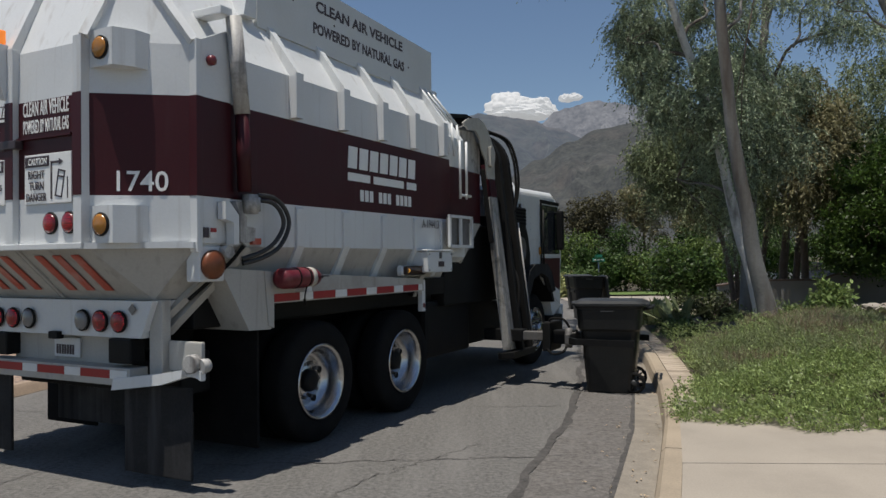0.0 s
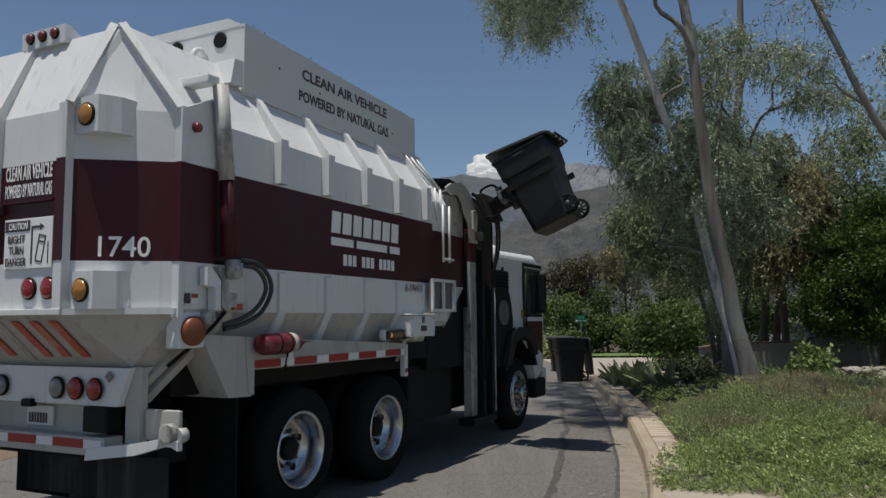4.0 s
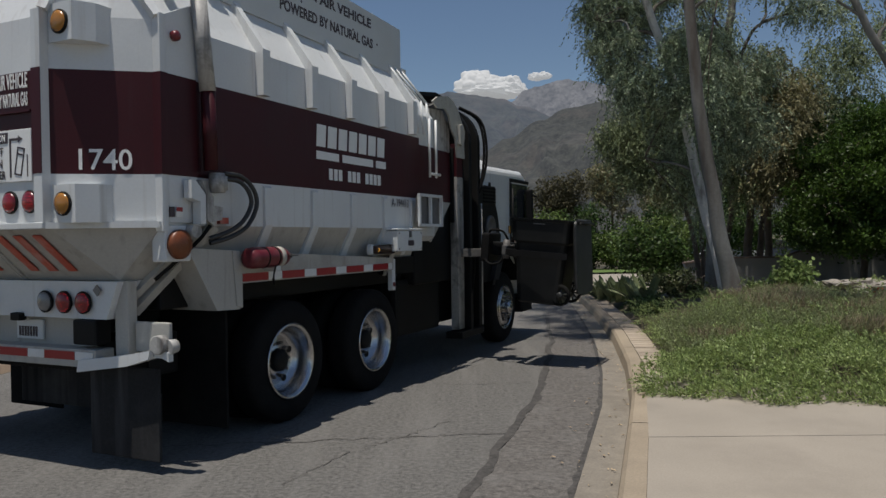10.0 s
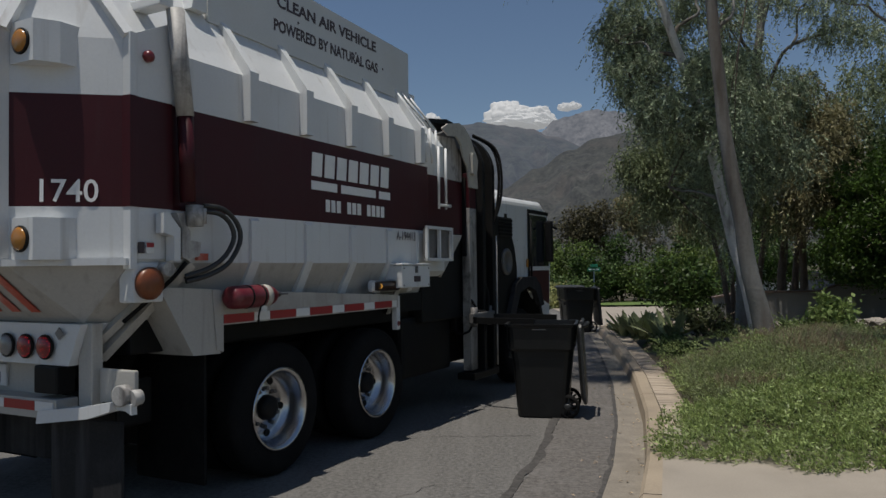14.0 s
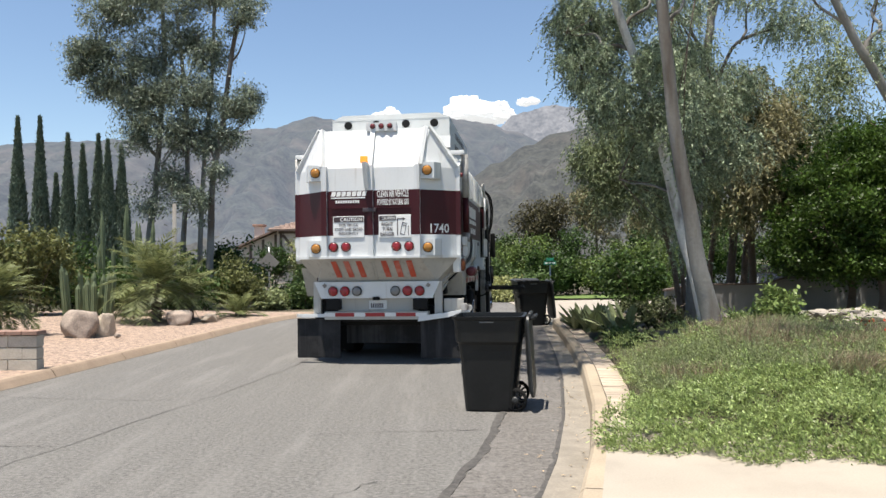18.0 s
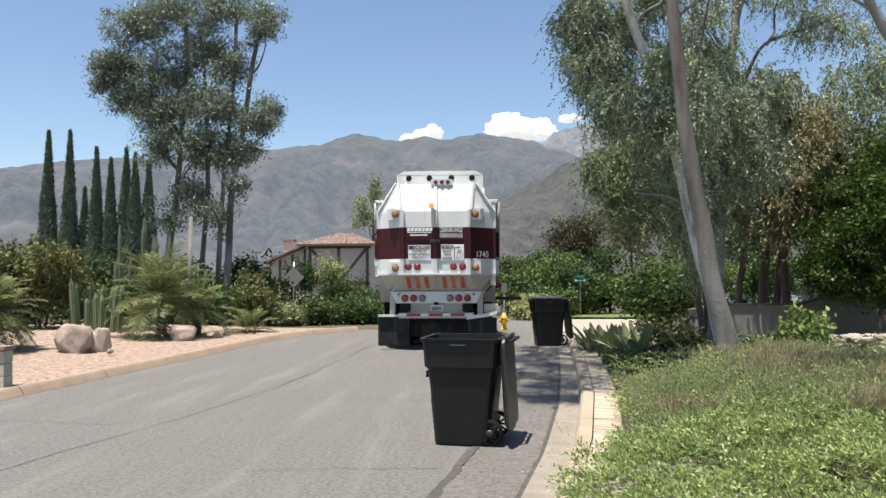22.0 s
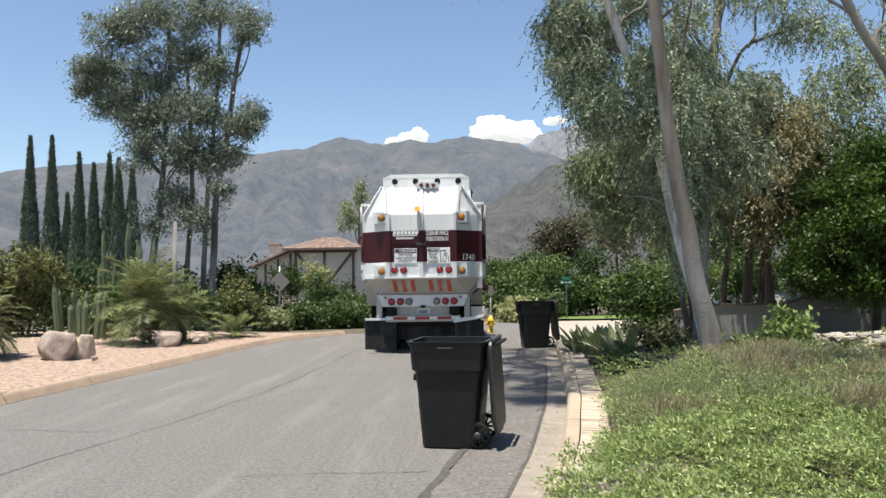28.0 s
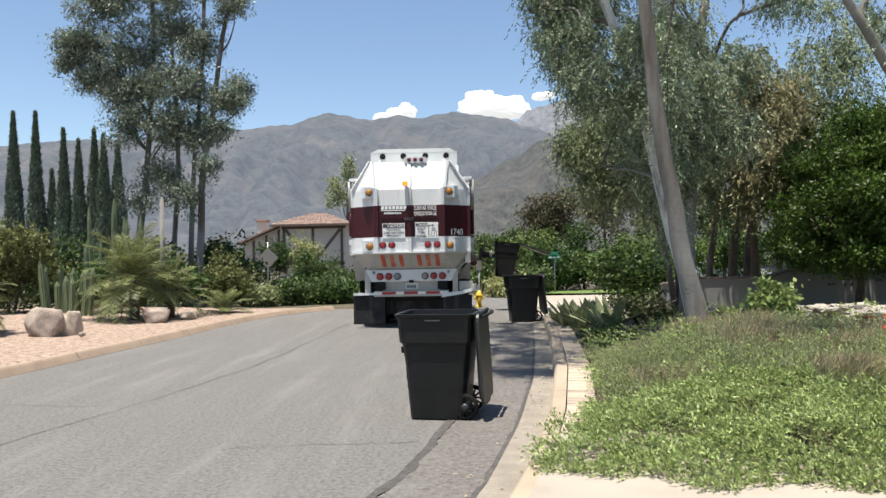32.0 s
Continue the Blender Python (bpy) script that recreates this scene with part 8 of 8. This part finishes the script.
# cars far off between the trunks
def car(centre, turn, material, label):
    c = thing("parked_car", label, "car", "parked cars", Matrix.Translation(centre) @ pose(0, 0, 0, 0, 0, turn))
    part("body", prism(bmesh.new(), [(-2.2, 0.3), (2.2, 0.3), (2.25, 0.75), (1.3, 0.92), (0.6, 1.45), (-1.5, 1.45), (-2.1, 0.95), (-2.25, 0.7)], "y", -0.85, 0.85), material, c)
    for s_ in (-1, 1):
        part("side_window", prism(bmesh.new(), [(-1.8, 0.95), (1.1, 0.95), (0.55, 1.38), (-1.45, 1.38)], "y", 0.851 * s_, 0.858 * s_), M["glass"], c)
    for x_ in (-1.4, 1.4):
        for s_ in (-1, 1):
            part("wheel", rod(bmesh.new(), (x_, 0.66 * s_, 0.32), (x_, 0.87 * s_, 0.32), 0.32, seg=16), M["rubber"], c)


car((16.3, 45.5, -0.35), 12, M["car_white"], "white car parked far behind the trees")
car((19.2, 47, -0.35), 5, M["car_dark"], "dark car parked far behind the trees")


# clouds over the ridge: a few swelling heads each, their skin billowed at two scales
def cloud(label, centre, heads, seed):
    bm = bmesh.new()
    for k, (x, z, rx, rz) in enumerate(heads):
        t_ = bmesh.new()
        bmesh.ops.create_icosphere(t_, subdivisions=5, radius=1.0)
        for v_ in t_.verts:
            q = v_.co + Vector((seed * 3.1, k * 1.7, 0))
            d = 0.82 + 0.38 * abs(noise.noise(q * 1.7)) + 0.16 * abs(noise.noise(q * 3.9)) + 0.05 * abs(noise.noise(q * 9.0))
            v_.co = Vector((v_.co.x * rx, v_.co.y * rx * 0.8, v_.co.z * (rz if v_.co.z > 0 else rz * 0.45))) * d
        for f_ in t_.faces:
            f_.smooth = True
        join(bm, t_, Matrix.Translation((x, 0, z)))
    o = part("cloud", bm, M["cloud"])
    o.matrix_world = Matrix.Translation(centre)
    return tagged(o, label, kind="structure")


cloud("bright white cumulus over the ridge", (200, 4800, 930), [(-70, 20, 130, 130), (30, 20, 120, 95), (140, 20, 95, 85), (200, 0, 60, 50), (0, -20, 210, 60)], 2)
cloud("small white cloud beside the peak", (535, 4820, 1020), [(-20, 0, 55, 38), (30, 5, 45, 34)], 4)
cloud("low white cloud behind the ridge", (-400, 4800, 905), [(-110, 0, 55, 40), (-20, 10, 70, 60), (50, 20, 65, 80)], 6)


# ---- motions ----
TRUCK_ROWS = [
    (0, -3.69, 4.06, -24.04), (13.3, -3.69, 4.06, -24.04), (14, -3.58, 4.23, -23.94), (14.5, -3.43, 4.56, -23.07),
    (16.5, -2.08, 7.62, -12.24), (17, -1.73, 8.70, -9.07), (17.5, -1.42, 9.80, -8.13), (18, -1.15, 11.01, -7.31),
    (18.5, -0.92, 12.16, -5.62), (19, -0.72, 13.28, -3.86), (19.5, -0.59, 14.33, -2.02), (20, -0.51, 15.26, -0.59),
    (20.5, -0.45, 15.96, 0.08), (21, -0.44, 16.31, 1.01), (21.5, -0.47, 16.45, 0.65), (22, -0.47, 16.46, 1.27),
    (22.5, -0.47, 16.45, 0.73), (32, -0.47, 16.45, 0.73),
]


def truck_at(t):
    for a, b in zip(TRUCK_ROWS, TRUCK_ROWS[1:]):
        if t <= b[0]:
            k = (t - a[0]) / (b[0] - a[0])
            return [p + (q - p) * k for p, q in zip(a[1:], b[1:])]
    return TRUCK_ROWS[-1][1:]


def truck_pose(t):
    x, y, r = truck_at(t)
    return pose(x, y, 0, 0, 0, r)


# bin poses in the truck's space: t, x, z, tilt, lid
LIFT_A = [(0, 2.73, 0, 0, 0), (0.6, 2.73, 0, 0, 0), (1.0, 2.64, 0.06, 6, 0), (1.5, 2.44, 0.20, 9, 0), (2.0, 2.30, 0.45, 5, 0), (2.5, 2.25, 0.79, 3, 0), (3.0, 2.24, 1.30, 6, 0), (3.5, 2.23, 1.82, 7, 0),
          (3.9, 2.36, 2.45, -14, 4), (4.3, 2.30, 3.15, -55, 20), (4.7, 1.95, 3.75, -95, 40), (5.1, 1.50, 4.08, -125, 50), (5.5, 1.10, 4.12, -141, 55), (6.0, 0.52, 4.06, -164, 72), (6.5, 0.62, 4.10, -158, 65), (7.0, 0.80, 4.16, -150, 58),
          (7.5, 1.50, 4.02, -112, 48), (8.0, 2.26, 3.37, -62, 28), (8.25, 2.32, 2.62, -28, 60), (8.5, 2.22, 1.95, 7, 88), (8.7, 2.21, 1.82, 8, 155), (8.85, 2.20, 1.71, 9, 205), (9.0, 2.20, 1.60, 9, 266), (9.25, 2.22, 1.37, 8, 245), (9.5, 2.25, 1.15, 6, 228), (10.0, 2.30, 0.73, 5, 264), (10.5, 2.30, 0.33, 4, 256), (11.0, 2.28, 0.08, 0, 264), (11.4, 2.21, 0, 0, 267)]
LIFT_C = [(23.3, 2.75, 0, 0, 0), (23.6, 2.60, 0.06, 3, 0), (24.0, 2.28, 0.27, 7, 0), (24.5, 2.26, 0.47, 8, 0), (25.0, 2.27, 0.76, 9, 0), (25.5, 2.28, 1.22, 9, 0), (26.0, 2.32, 1.76, 8, 0), (26.3, 2.36, 2.15, 2, 0), (26.6, 2.40, 2.80, -34, 8), (26.9, 2.20, 3.50, -80, 30), (27.3, 1.65, 4.0, -120, 48), (27.8, 1.05, 4.12, -150, 60), (28.5, 0.86, 4.12, -162, 72),
          (29.0, 1.25, 4.25, -140, 55), (29.5, 2.20, 3.76, -78, 36), (30.0, 2.32, 3.50, -66, 30), (30.2, 2.42, 3.0, -45, 60), (30.4, 2.36, 2.38, 2, 130), (30.6, 2.31, 1.93, 6, 175), (30.8, 2.30, 1.76, 8, 186), (31.0, 2.29, 1.64, 8, 192), (31.5, 2.29, 1.30, 7, 190), (32.0, 2.32, 0.91, 6, 196)]
LIFT_Y = 5.22


def motions():
    walk(truck, [(t, pose(x, y, 0, 0, 0, r)) for t, x, y, r in TRUCK_ROWS])
    # wheels roll with the way gone
    times = [0, 13.3] + [13.4 + 0.15 * k for k in range(62)] + [22.8, 32]
    far, last, rows = 0.0, truck_at(0), []
    for t in times:
        p = truck_at(t)
        far += math.hypot(p[0] - last[0], p[1] - last[1])
        last = p
        rows.append((t, -math.degrees(far / 0.5)))
    for w in WHEELS:
        c = w.matrix_basis.translation.copy()
        walk(w, [(t, Matrix.Translation(c) @ pose(0, 0, 0, a, 0, 0)) for t, a in rows])

    def lifted(x, z, tilt, turn=0):
        return Matrix.Translation((x, LIFT_Y, z)) @ pose(0, 0, 0, 0, tilt, turn)

    rows_a = [(t, truck_pose(0) @ lifted(x, z, r, 10 if t < 1 else 0 if t < 11 else 7 if t < 11.2 else 15)) for t, x, z, r, _ in LIFT_A]
    stand = rows_a[-1][1].copy()
    stand.translation += Vector((-0.03, -0.12, 0))
    walk(bin_a, rows_a[:-1] + [(rows_a[-1][0], stand), (32, stand)])
    walk(lid_a, [(t, Matrix.Translation((0.40, 0, 0.97)) @ pose(0, 0, 0, 0, a, 0)) for t, _, _, _, a in LIFT_A] + [(32, Matrix.Translation((0.40, 0, 0.97)) @ pose(0, 0, 0, 0, 267, 0))])
    rows_c = [(t, truck_pose(24) @ lifted(x, z, r)) for t, x, z, r, _ in LIFT_C]
    low = rows_c[0][1].copy()
    low.translation.z += drop(low.translation.y)
    walk(bin_c, [(0, low), (23.2, low)] + rows_c[1:])
    walk(lid_c, [(0, Matrix.Translation((0.40, 0, 0.97)))] + [(t, Matrix.Translation((0.40, 0, 0.97)) @ pose(0, 0, 0, 0, a, 0)) for t, _, _, _, a in LIFT_C])
    # the carriage follows the bin that it holds, and rests at the mast between
    rest = [(12.0, 2.10, 0.25, 0), (12.6, 1.85, 0.35, 0), (13.4, 1.78, 0.4, 0), (22.0, 1.78, 0.4, 0), (22.6, 2.1, 0.1, 0)]
    hold = [(t, x, z, r) for t, x, z, r, _ in LIFT_A] + rest + [(t, x, z, r) for t, x, z, r, _ in LIFT_C]
    walk(grab, [(t, lifted(x, z, r)) for t, x, z, r in hold])
    # the beam stays level behind it and waits at the top while the bin is tipped
    beam = []
    for t, x, z, r in hold:
        up = r < -10
        beam.append((t, Matrix.Translation((1.35 if up else x - 0.70, LIFT_Y, 2.55 if up else min(z + 0.58, 2.6)))))
    walk(reach, beam)
    # the mast swings its foot out to reach
    swing = [(0, -7), (0.6, -7), (1.5, -3), (2.5, 0), (10.0, 0), (10.6, -3), (11.2, -4), (12.4, 0), (22.4, 0), (23.2, -4), (24.2, 0), (32, 0)]
    walk(mast, [(t, Matrix.Translation(MAST_PIVOT) @ pose(0, 0, 0, 0, a, 0)) for t, a in swing])


motions()
